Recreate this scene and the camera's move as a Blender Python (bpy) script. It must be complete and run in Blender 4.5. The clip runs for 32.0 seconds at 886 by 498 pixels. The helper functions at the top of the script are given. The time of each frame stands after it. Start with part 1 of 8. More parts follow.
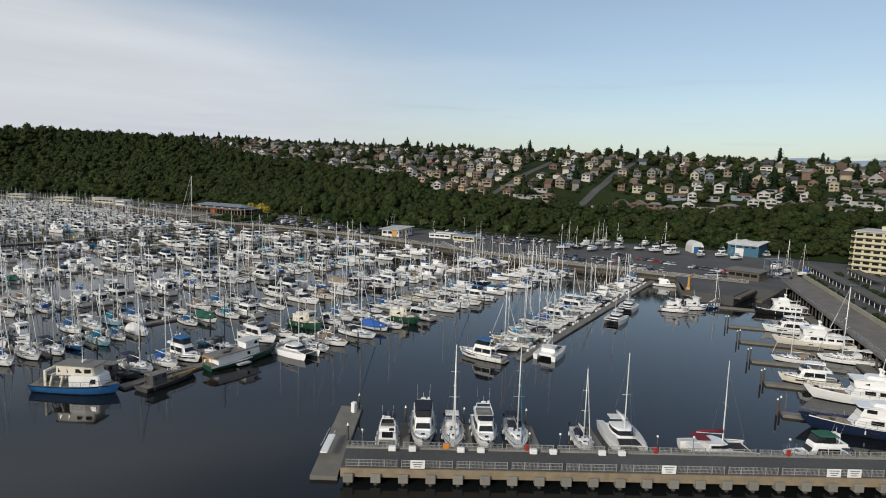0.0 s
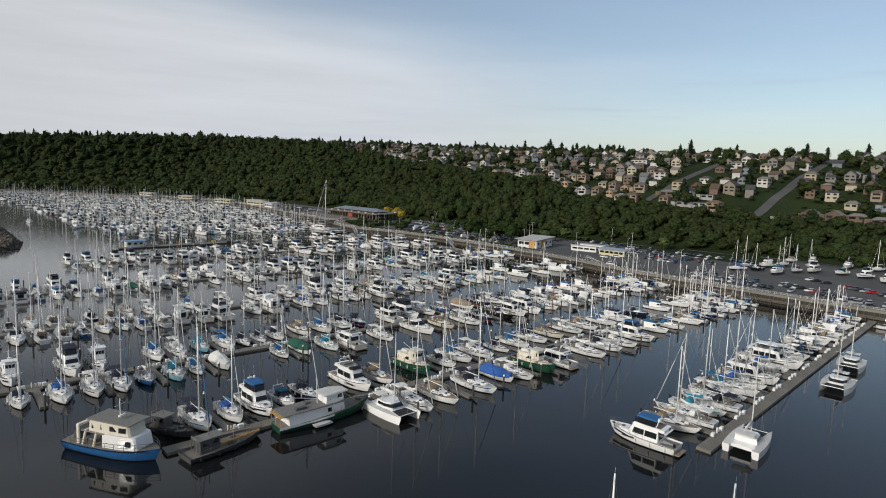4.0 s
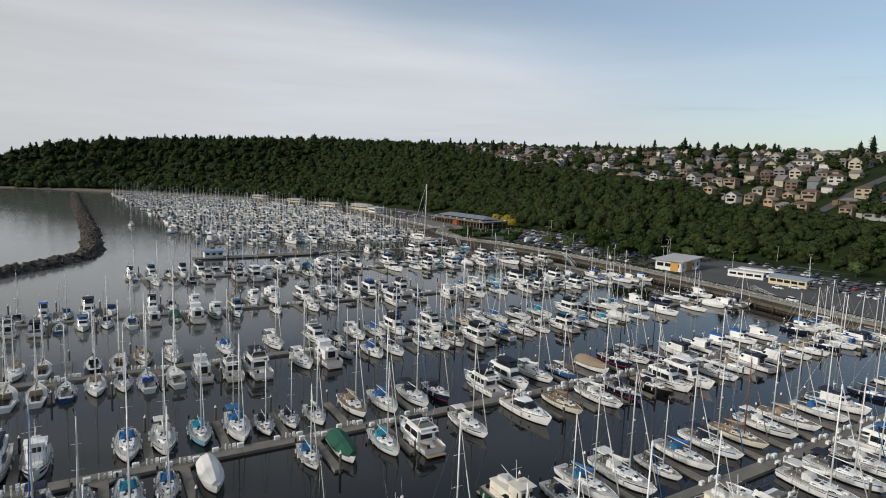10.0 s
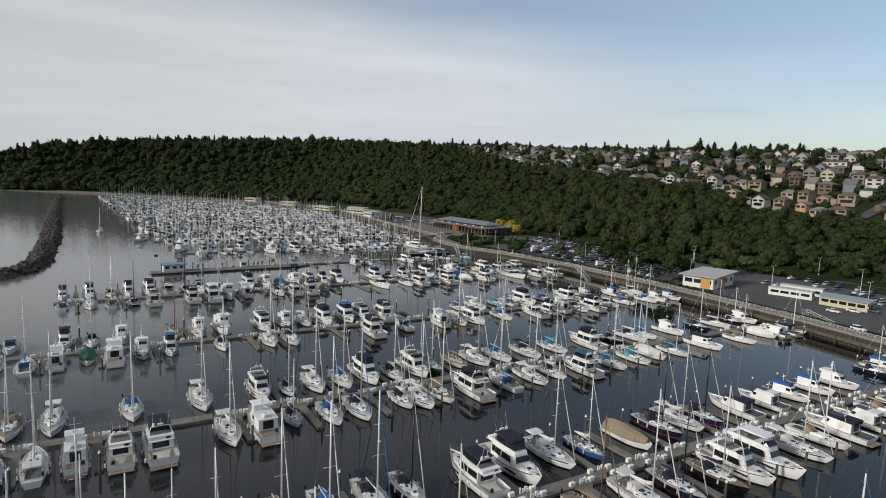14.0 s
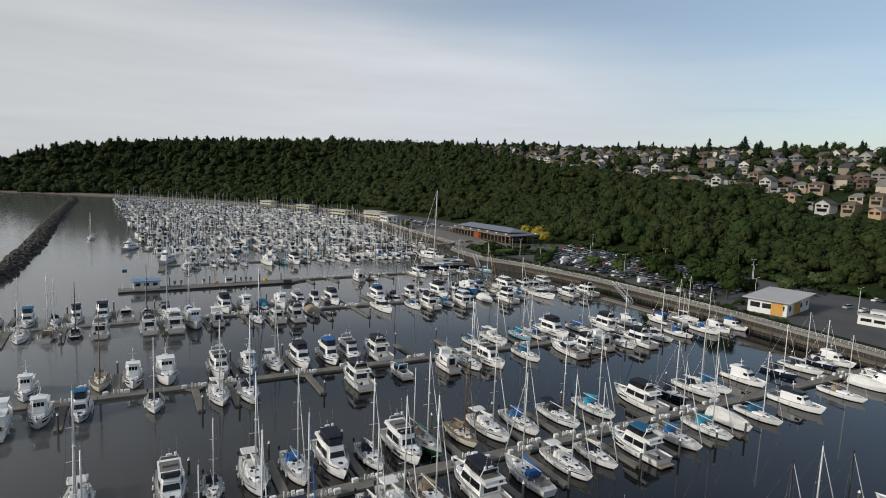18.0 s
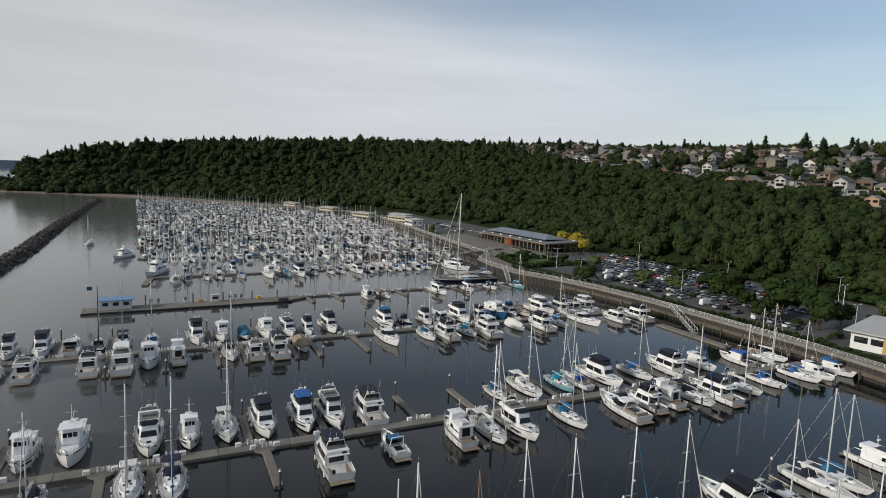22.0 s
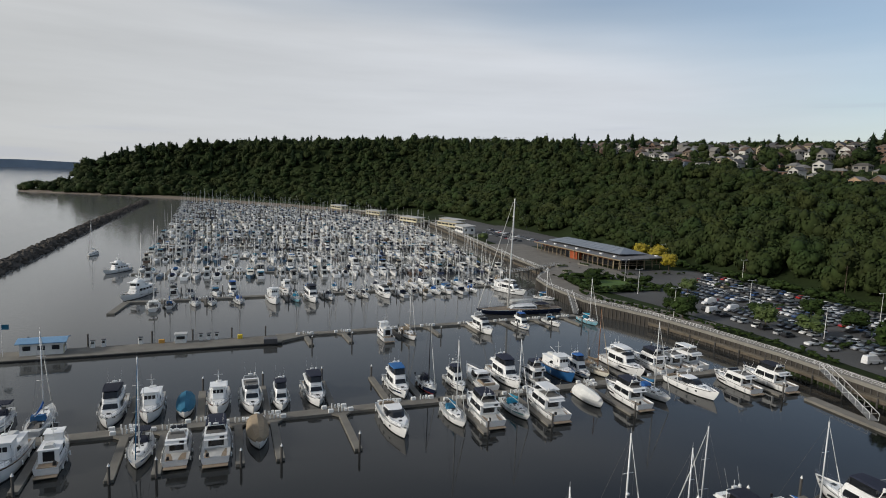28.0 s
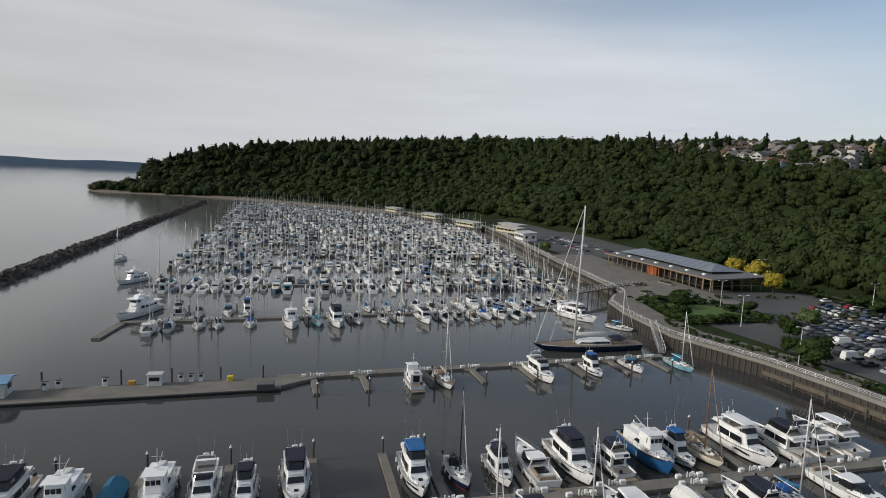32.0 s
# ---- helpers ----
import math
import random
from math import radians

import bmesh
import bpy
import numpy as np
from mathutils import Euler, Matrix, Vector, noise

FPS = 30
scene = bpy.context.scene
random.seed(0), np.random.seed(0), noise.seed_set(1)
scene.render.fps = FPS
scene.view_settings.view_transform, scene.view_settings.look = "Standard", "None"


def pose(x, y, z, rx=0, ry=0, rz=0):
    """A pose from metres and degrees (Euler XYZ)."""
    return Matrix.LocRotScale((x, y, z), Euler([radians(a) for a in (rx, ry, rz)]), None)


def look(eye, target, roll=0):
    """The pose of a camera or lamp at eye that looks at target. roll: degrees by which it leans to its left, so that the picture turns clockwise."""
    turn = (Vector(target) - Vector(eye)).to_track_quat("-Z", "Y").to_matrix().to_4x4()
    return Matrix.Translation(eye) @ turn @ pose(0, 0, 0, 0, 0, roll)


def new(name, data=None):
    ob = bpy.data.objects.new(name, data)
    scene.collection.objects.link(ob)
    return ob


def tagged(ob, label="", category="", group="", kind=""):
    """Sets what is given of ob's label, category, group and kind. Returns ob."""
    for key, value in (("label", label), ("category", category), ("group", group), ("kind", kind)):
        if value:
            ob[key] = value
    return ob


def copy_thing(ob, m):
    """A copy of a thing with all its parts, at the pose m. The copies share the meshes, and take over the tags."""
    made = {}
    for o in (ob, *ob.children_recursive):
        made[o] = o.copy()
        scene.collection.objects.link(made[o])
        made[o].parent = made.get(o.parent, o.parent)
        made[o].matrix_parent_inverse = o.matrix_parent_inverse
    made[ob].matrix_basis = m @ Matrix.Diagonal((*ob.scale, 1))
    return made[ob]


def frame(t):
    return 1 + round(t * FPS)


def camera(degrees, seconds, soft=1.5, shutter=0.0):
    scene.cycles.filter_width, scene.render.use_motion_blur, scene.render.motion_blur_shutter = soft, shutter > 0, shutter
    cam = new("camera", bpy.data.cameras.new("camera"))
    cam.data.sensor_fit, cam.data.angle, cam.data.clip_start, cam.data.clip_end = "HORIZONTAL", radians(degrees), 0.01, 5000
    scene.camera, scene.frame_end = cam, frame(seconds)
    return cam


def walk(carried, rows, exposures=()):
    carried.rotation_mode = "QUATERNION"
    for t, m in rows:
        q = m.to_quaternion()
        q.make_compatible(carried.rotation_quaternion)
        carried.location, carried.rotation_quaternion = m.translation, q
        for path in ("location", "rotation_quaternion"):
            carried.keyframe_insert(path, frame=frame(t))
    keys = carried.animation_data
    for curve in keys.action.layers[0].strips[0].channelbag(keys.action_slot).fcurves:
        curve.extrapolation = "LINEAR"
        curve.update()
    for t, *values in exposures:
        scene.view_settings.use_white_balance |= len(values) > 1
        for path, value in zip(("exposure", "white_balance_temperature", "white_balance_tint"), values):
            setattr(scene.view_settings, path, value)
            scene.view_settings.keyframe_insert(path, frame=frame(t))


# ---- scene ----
# camera and its flight over the marina
cam = camera(74.1, 32.0, soft=1.0)
FLIGHT = [
    (0, (-2.75, -10.52, 45.74), (79.75, 44.73, 33.82), 2.09),
    (0.5, (1.45, -7.71, 45.87), (82.23, 50.00, 33.86), 2.01),
    (1, (5.66, -4.87, 45.98), (84.88, 54.97, 34.07), 2.19),
    (1.5, (9.83, -2.01, 46.09), (87.14, 60.25, 34.01), 2.14),
    (2, (13.97, 0.88, 46.18), (89.42, 65.38, 34.13), 2.18),
    (2.5, (18.02, 3.79, 46.27), (91.45, 70.58, 34.16), 2.17),
    (3, (21.97, 6.74, 46.36), (93.40, 75.64, 34.13), 2.15),
    (3.5, (25.81, 9.68, 46.44), (95.06, 80.78, 34.22), 2.17),
    (5.5, (39.49, 22.99, 46.54), (99.74, 101.83, 34.11), 2.28),
    (6, (43.00, 26.81, 46.66), (100.95, 107.35, 34.17), 2.31),
    (6.5, (46.31, 30.60, 46.76), (102.02, 112.68, 34.16), 2.33),
    (7, (49.48, 34.42, 46.82), (103.21, 117.80, 34.14), 2.30),
    (7.5, (52.56, 38.29, 46.84), (105.22, 122.35, 34.15), 2.33),
    (8, (55.61, 42.24, 46.85), (107.81, 126.58, 34.17), 2.33),
    (8.5, (58.57, 46.19, 46.81), (110.65, 130.62, 34.22), 2.34),
    (9, (61.44, 50.33, 46.77), (113.48, 134.79, 34.22), 2.35),
    (9.5, (64.31, 54.55, 46.79), (116.30, 139.05, 34.26), 2.41),
    (10, (67.30, 58.75, 46.86), (119.23, 143.30, 34.41), 2.35),
    (10.5, (70.38, 62.79, 46.89), (122.22, 147.40, 34.44), 2.35),
    (11, (73.52, 66.69, 46.89), (125.26, 151.35, 34.48), 2.41),
    (11.5, (76.58, 70.63, 46.94), (128.24, 155.35, 34.58), 2.38),
    (12, (79.59, 74.52, 46.97), (131.17, 159.31, 34.65), 2.40),
    (12.5, (82.62, 78.42, 47.00), (134.12, 163.26, 34.72), 2.39),
    (13, (85.62, 82.32, 47.01), (137.06, 167.20, 34.78), 2.39),
    (13.5, (88.59, 86.26, 47.01), (139.94, 171.20, 34.81), 2.42),
    (14, (91.58, 90.27, 47.00), (142.86, 175.25, 34.85), 2.37),
    (14.5, (94.60, 94.32, 47.02), (145.77, 179.37, 34.88), 2.37),
    (16.5, (107.27, 110.67, 47.45), (156.61, 196.82, 35.39), 2.29),
    (17, (110.36, 114.85, 47.49), (158.98, 201.40, 35.40), 2.34),
    (17.5, (113.36, 118.98, 47.55), (161.26, 205.93, 35.46), 2.30),
    (18, (116.29, 123.02, 47.61), (163.69, 210.24, 35.54), 2.33),
    (18.5, (119.18, 127.03, 47.66), (166.08, 214.53, 35.60), 2.33),
    (19, (121.96, 131.09, 47.71), (168.37, 218.84, 35.63), 2.31),
    (19.5, (124.71, 135.23, 47.75), (170.58, 223.27, 35.66), 2.29),
    (20, (127.55, 139.50, 47.76), (172.77, 227.86, 35.67), 2.29),
    (20.5, (130.30, 143.74, 47.78), (174.80, 232.47, 35.67), 2.32),
    (21, (133.02, 147.89, 47.82), (176.79, 236.98, 35.70), 2.32),
    (21.5, (135.74, 152.00, 47.88), (178.79, 241.44, 35.69), 2.31),
    (22, (138.44, 156.16, 47.96), (180.80, 245.92, 35.74), 2.31),
    (22.5, (141.08, 160.32, 48.02), (182.71, 250.41, 35.79), 2.27),
    (23, (143.68, 164.51, 48.05), (184.57, 254.94, 35.80), 2.26),
    (23.5, (146.27, 168.78, 48.04), (186.36, 259.58, 35.80), 2.20),
    (24, (148.88, 173.11, 47.99), (188.21, 264.23, 35.74), 2.20),
    (24.5, (151.45, 177.47, 47.96), (190.06, 268.90, 35.71), 2.23),
    (25, (153.97, 181.78, 47.95), (191.82, 273.53, 35.67), 2.18),
    (25.5, (156.42, 186.15, 47.93), (193.54, 278.19, 35.67), 2.19),
    (27.5, (165.86, 204.01, 47.75), (199.49, 297.36, 35.34), 2.16),
    (28, (168.06, 208.56, 47.71), (200.86, 302.21, 35.34), 2.25),
    (28.5, (170.21, 213.11, 47.64), (202.15, 307.06, 35.26), 2.31),
    (29, (172.25, 217.63, 47.58), (203.33, 311.87, 35.23), 2.44),
    (29.5, (174.36, 222.11, 47.54), (204.53, 316.65, 35.21), 2.45),
    (30, (176.46, 226.58, 47.53), (205.64, 321.43, 35.20), 2.43),
    (30.5, (178.53, 231.11, 47.54), (206.05, 326.45, 35.18), 2.45),
    (31, (180.53, 235.71, 47.55), (206.36, 331.52, 35.15), 2.42),
    (31.5, (182.41, 240.34, 47.57), (206.64, 336.56, 35.08), 2.41),
    (32, (184.26, 245.01, 47.61), (206.82, 341.62, 35.07), 2.45),
]
walk(cam, [(t, look(eye, aim, roll)) for t, eye, aim, roll in FLIGHT])

# ---------------------------------------------------------------- sky and light
world = bpy.data.worlds.new("sky")
scene.world = world
world.use_nodes = True
wn, wl = world.node_tree.nodes, world.node_tree.links
wn.clear()


def wnode(kind, **kw):
    n = wn.new(kind)
    for k, v in kw.items():
        n.inputs[k].default_value = v
    return n


SUN_ELEVATION, SUN_AZIMUTH = radians(24), radians(-90)
sky = wn.new("ShaderNodeTexSky")
sky.sky_type, sky.sun_disc = "NISHITA", False
sky.sun_elevation, sky.sun_rotation = SUN_ELEVATION, SUN_AZIMUTH
sky.altitude, sky.air_density, sky.dust_density, sky.ozone_density = 0, 1.0, 1.5, 1.0
coord = wn.new("ShaderNodeTexCoord")
split = wn.new("ShaderNodeSeparateXYZ")
wl.new(coord.outputs["Generated"], split.inputs[0])
# thin stratus: stretched noise on a flat layer high above
up = wn.new("ShaderNodeMath")
up.operation, up.inputs[1].default_value = "MAXIMUM", 0.0
wl.new(split.outputs["Z"], up.inputs[0])
lift = wn.new("ShaderNodeMath")
lift.operation, lift.inputs[1].default_value = "ADD", 0.16
wl.new(up.outputs[0], lift.inputs[0])
flat = wn.new("ShaderNodeVectorMath")
flat.operation = "DIVIDE"
wl.new(coord.outputs["Generated"], flat.inputs[0])
comb = wn.new("ShaderNodeCombineXYZ")
for k in range(3):
    wl.new(lift.outputs[0], comb.inputs[k])
wl.new(comb.outputs[0], flat.inputs[1])
turn = wn.new("ShaderNodeMapping")
turn.inputs["Scale"].default_value = (0.9, 0.9, 6.0)
turn.inputs["Location"].default_value = (0.35, 0.15, 0.4)
wl.new(coord.outputs["Generated"], turn.inputs["Vector"])
veil = wnode("ShaderNodeTexNoise", Scale=1.1, Detail=3.0, Roughness=0.42)
wl.new(turn.outputs[0], veil.inputs["Vector"])
# the veil thickens to the west and to the horizon
west = wn.new("ShaderNodeMath")
west.operation, west.inputs[1].default_value, west.inputs[2].default_value = "MULTIPLY_ADD", -0.42, 0.02
wl.new(split.outputs["X"], west.inputs[0])
low = wn.new("ShaderNodeMapRange")
for k, v in (("From Min", 0.10), ("From Max", 0.27), ("To Min", 0.27), ("To Max", -0.17)):
    low.inputs[k].default_value = v
wl.new(split.outputs["Z"], low.inputs["Value"])
a1 = wn.new("ShaderNodeMath")
a1.operation = "ADD"
wl.new(veil.outputs["Fac"], a1.inputs[0])
wl.new(west.outputs[0], a1.inputs[1])
a2 = wn.new("ShaderNodeMath")
a2.operation = "ADD"
wl.new(a1.outputs[0], a2.inputs[0])
wl.new(low.outputs[0], a2.inputs[1])
# and to the north
north = wn.new("ShaderNodeMath")
north.operation, north.inputs[1].default_value = "MULTIPLY_ADD", 0.20
wl.new(split.outputs["Y"], north.inputs[0])
wl.new(a2.outputs[0], north.inputs[2])
cover = wn.new("ShaderNodeMapRange")
cover.interpolation_type = "SMOOTHSTEP"
for k, v in (("From Min", 0.16), ("From Max", 0.72), ("To Min", 0.16), ("To Max", 0.97)):
    cover.inputs[k].default_value = v
wl.new(north.outputs[0], cover.inputs["Value"])
# cloud colour: cream towards the sun's side, cooler grey away
warm = wn.new("ShaderNodeMapRange")
for k, v in (("From Min", -0.7), ("From Max", 0.7), ("To Min", 0.0), ("To Max", 1.0)):
    warm.inputs[k].default_value = v
wl.new(split.outputs["X"], warm.inputs["Value"])
cloud = wn.new("ShaderNodeMix")
cloud.data_type = "RGBA"
wl.new(warm.outputs[0], cloud.inputs["Factor"])
cloud.inputs["A"].default_value = (4.2, 4.22, 4.12, 1)
cloud.inputs["B"].default_value = (5.5, 5.8, 6.3, 1)
band_at = wn.new("ShaderNodeMapping")
band_at.inputs["Scale"].default_value = (1.3, 1.3, 13.0)
wl.new(coord.outputs["Generated"], band_at.inputs["Vector"])
bands = wnode("ShaderNodeTexNoise", Scale=1.6, Detail=5.0, Roughness=0.55)
wl.new(band_at.outputs[0], bands.inputs["Vector"])
thick = wn.new("ShaderNodeMapRange")
for k, v in (("From Min", 0.3), ("From Max", 0.7), ("To Min", 0.92), ("To Max", 1.06)):
    thick.inputs[k].default_value = v
wl.new(bands.outputs["Fac"], thick.inputs["Value"])
banded = wn.new("ShaderNodeVectorMath")
banded.operation = "SCALE"
wl.new(cloud.outputs[2], banded.inputs[0])
wl.new(thick.outputs[0], banded.inputs["Scale"])
mixed = wn.new("ShaderNodeMix")
mixed.data_type = "RGBA"
wl.new(cover.outputs[0], mixed.inputs["Factor"])
wl.new(sky.outputs[0], mixed.inputs["A"])
wl.new(banded.outputs[0], mixed.inputs["B"])
# thin violet streaks low over the horizon
wisp_at = wn.new("ShaderNodeMapping")
wisp_at.inputs["Scale"].default_value = (2.2, 2.2, 42.0)
wl.new(coord.outputs["Generated"], wisp_at.inputs["Vector"])
wisp = wnode("ShaderNodeTexNoise", Scale=1.3, Detail=4.0, Roughness=0.5)
wl.new(wisp_at.outputs[0], wisp.inputs["Vector"])
wisp_low = wn.new("ShaderNodeMapRange")
for k, v in (("From Min", 0.03), ("From Max", 0.22), ("To Min", 0.06), ("To Max", -0.12)):
    wisp_low.inputs[k].default_value = v
wl.new(split.outputs["Z"], wisp_low.inputs["Value"])
wisp_sum = wn.new("ShaderNodeMath")
wisp_sum.operation = "ADD"
wl.new(wisp.outputs["Fac"], wisp_sum.inputs[0])
wl.new(wisp_low.outputs[0], wisp_sum.inputs[1])
wisp_fac = wn.new("ShaderNodeMapRange")
wisp_fac.interpolation_type = "SMOOTHSTEP"
for k, v in (("From Min", 0.58), ("From Max", 0.74), ("To Min", 0.0), ("To Max", 0.22)):
    wisp_fac.inputs[k].default_value = v
wl.new(wisp_sum.outputs[0], wisp_fac.inputs["Value"])
streaked = wn.new("ShaderNodeMix")
streaked.data_type = "RGBA"
streaked.inputs["B"].default_value = (3.5, 3.8, 4.7, 1)
wl.new(wisp_fac.outputs[0], streaked.inputs["Factor"])
wl.new(mixed.outputs[2], streaked.inputs["A"])
bg = wnode("ShaderNodeBackground", Strength=0.085)
wl.new(streaked.outputs[2], bg.inputs["Color"])
wout = wn.new("ShaderNodeOutputWorld")
wl.new(bg.outputs[0], wout.inputs["Surface"])

sun = new("sun", bpy.data.lights.new("sun", "SUN"))
sun.data.energy, sun.data.angle, sun.data.color = 2.1, radians(10), (1.0, 0.94, 0.85)
toward = Vector((math.sin(SUN_AZIMUTH) * math.cos(SUN_ELEVATION), math.cos(SUN_AZIMUTH) * math.cos(SUN_ELEVATION), math.sin(SUN_ELEVATION)))
sun.matrix_world = look(toward * 300, (0, 0, 0))
scene.view_settings.exposure = 0.53


# ---------------------------------------------------------------- materials
def material(name, colour, rough=0.5, metal=0.0, var=0.14, scale=1.5, fine=14.0, bump=0.0, rand=0.0, ior=1.45, island=0.0, hue=0.0, coat=0.0, deep=0.05, gloss=0.5):
    m = bpy.data.materials.new(name)
    m.use_nodes = True
    n, l = m.node_tree.nodes, m.node_tree.links
    b = n["Principled BSDF"]
    b.inputs["Roughness"].default_value, b.inputs["Metallic"].default_value = rough, metal
    b.inputs["IOR"].default_value = ior
    b.inputs["Coat Weight"].default_value = coat
    b.inputs["Specular IOR Level"].default_value = gloss
    tc = n.new("ShaderNodeTexCoord")
    big, small = n.new("ShaderNodeTexNoise"), n.new("ShaderNodeTexNoise")
    big.inputs["Scale"].default_value, small.inputs["Scale"].default_value = scale, fine
    big.inputs["Detail"].default_value, small.inputs["Detail"].default_value = 4, 6
    for t in (big, small):
        l.new(tc.outputs["Object"], t.inputs["Vector"])
    s1 = n.new("ShaderNodeMath")
    s1.operation, s1.inputs[1].default_value = "MULTIPLY_ADD", 0.6
    l.new(big.outputs["Fac"], s1.inputs[0])
    s2 = n.new("ShaderNodeMath")
    s2.operation, s2.inputs[1].default_value = "MULTIPLY", 0.4
    l.new(small.outputs["Fac"], s2.inputs[0])
    l.new(s2.outputs[0], s1.inputs[2])
    ramp = n.new("ShaderNodeMapRange")
    for k, v in (("From Min", 0.3), ("From Max", 0.7), ("To Min", 1 - var), ("To Max", 1 + var)):
        ramp.inputs[k].default_value = v
    l.new(s1.outputs[0], ramp.inputs["Value"])
    hsv = n.new("ShaderNodeHueSaturation")
    hsv.inputs["Color"].default_value = (*colour, 1)
    last = ramp.outputs[0]
    if rand or island:
        if island:
            src = n.new("ShaderNodeNewGeometry").outputs["Random Per Island"]
        else:
            src = n.new("ShaderNodeObjectInfo").outputs["Random"]
        amount = rand or island
        r = n.new("ShaderNodeMapRange")
        for k, v in (("To Min", 1 - amount), ("To Max", 1 + amount)):
            r.inputs[k].default_value = v
        l.new(src, r.inputs["Value"])
        mul = n.new("ShaderNodeMath")
        mul.operation = "MULTIPLY"
        l.new(r.outputs[0], mul.inputs[0])
        l.new(last, mul.inputs[1])
        last = mul.outputs[0]
        if hue:
            hr = n.new("ShaderNodeMapRange")
            for k, v in (("To Min", 0.5 - hue), ("To Max", 0.5 + hue)):
                hr.inputs[k].default_value = v
            l.new(src, hr.inputs["Value"])
            l.new(hr.outputs[0], hsv.inputs["Hue"])
    l.new(last, hsv.inputs["Value"])
    l.new(hsv.outputs[0], b.inputs["Base Color"])
    if bump:
        bp = n.new("ShaderNodeBump")
        bp.inputs["Strength"].default_value, bp.inputs["Distance"].default_value = bump, deep
        l.new(small.outputs["Fac"], bp.inputs["Height"])
        l.new(bp.outputs[0], b.inputs["Normal"])
    return m


GEL = material("white_gelcoat", (0.78, 0.78, 0.77), 0.28, var=0.07, scale=0.6, fine=6, rand=0.09, coat=0.3)
CREAM = material("cream_gelcoat", (0.66, 0.62, 0.52), 0.35, var=0.10, scale=0.6, rand=0.1)
DECKW = material("nonskid_deck", (0.52, 0.52, 0.50), 0.6, var=0.12, scale=1.2, fine=20, rand=0.14)
TEAK = material("weathered_teak", (0.25, 0.195, 0.14), 0.7, var=0.25, scale=1.5, fine=18, rand=0.15)
NAVY = material("navy_paint", (0.012, 0.02, 0.05), 0.25, var=0.15, rand=0.2)
BLUEH = material("blue_paint", (0.02, 0.10, 0.26), 0.35, var=0.2, rand=0.2)
GREENH = material("dark_green_paint", (0.015, 0.07, 0.04), 0.35, var=0.2)
TEALH = material("teal_paint", (0.02, 0.26, 0.24), 0.35, var=0.15)
REDH = material("red_paint", (0.30, 0.03, 0.025), 0.4, var=0.2)
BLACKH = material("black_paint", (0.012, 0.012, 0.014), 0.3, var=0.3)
WOODH = material("varnished_wood", (0.20, 0.09, 0.04), 0.35, var=0.25, scale=1, fine=12)
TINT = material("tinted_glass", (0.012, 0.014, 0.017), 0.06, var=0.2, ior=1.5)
CANB = material("blue_canvas", (0.02, 0.115, 0.27), 0.85, var=0.2, scale=2, bump=0.3, rand=0.3, hue=0.03)
CANN = material("navy_canvas", (0.014, 0.018, 0.035), 0.9, var=0.2, scale=2, bump=0.3, rand=0.3)
CANW = material("white_canvas", (0.60, 0.60, 0.58), 0.85, var=0.12, scale=2, bump=0.3, rand=0.1)
CANT = material("tan_canvas", (0.24, 0.19, 0.13), 0.9, var=0.2, scale=2, bump=0.3, rand=0.2)
CANG = material("green_canvas", (0.015, 0.09, 0.06), 0.9, var=0.2, scale=2, bump=0.3, rand=0.2)
ALU = material("aluminium", (0.74, 0.74, 0.73), 0.45, 0.15, var=0.08, rand=0.22)
SKYH = material("light_blue_paint", (0.20, 0.40, 0.48), 0.35, var=0.1)
CANQ = material("turquoise_canvas", (0.02, 0.22, 0.34), 0.85, var=0.2, scale=2, bump=0.3, rand=0.3)
STEEL = material("stainless_steel", (0.55, 0.56, 0.58), 0.25, 0.9, var=0.1)
RIG = material("rigging_wire", (0.20, 0.20, 0.20), 0.5, 0.5)
RUBBER = material("black_rubber", (0.02, 0.02, 0.02), 0.8)
DOCKM = material("weathered_dock_concrete", (0.155, 0.145, 0.125), 0.85, var=0.28, scale=0.35, fine=6, bump=0.3, rand=0.06)
PILE = material("dark_pile", (0.07, 0.065, 0.06), 0.85, var=0.3, scale=2, bump=0.4)
CONC = material("concrete", (0.20, 0.19, 0.165), 0.85, var=0.22, scale=0.25, fine=5, bump=0.25, rand=0.1)
TIMBER = material("weathered_timber", (0.24, 0.19, 0.125), 0.85, var=0.28, scale=0.8, fine=9, bump=0.4, rand=0.18)
QUAYM = material("stained_quay_concrete", (0.04, 0.035, 0.029), 0.88, var=0.35, scale=0.3, fine=4, bump=0.3)
PAVE = material("grey_paving", (0.15, 0.138, 0.12), 0.88, var=0.3, scale=0.2, fine=4, bump=0.25)
OLDWOOD = material("dark_wet_timber", (0.10, 0.082, 0.06), 0.85, var=0.35, scale=0.8, fine=9, bump=0.4)
WHITEP = material("white_paint", (0.72, 0.72, 0.70), 0.5, var=0.08, rand=0.05)
ASPH = material("asphalt", (0.070, 0.070, 0.070), 0.9, var=0.35, scale=0.06, fine=2.5, bump=0.3)
STEELB = material("dark_steel", (0.10, 0.10, 0.105), 0.5, 0.4, var=0.15)
SOLE = material("grey_cockpit_sole", (0.16, 0.155, 0.145), 0.7, var=0.25, scale=2, fine=10)
ROCK = material("riprap", (0.056, 0.048, 0.040), 0.9, var=0.35, scale=0.7, fine=5, bump=0.8, island=0.4)


# ---------------------------------------------------------------- mesh helpers
def join(*pieces):
    vs, fs = [], []
    for v, f in pieces:
        k = len(vs)
        vs += [tuple(p) for p in v]
        fs += [tuple(i + k for i in q) for q in f]
    return vs, fs


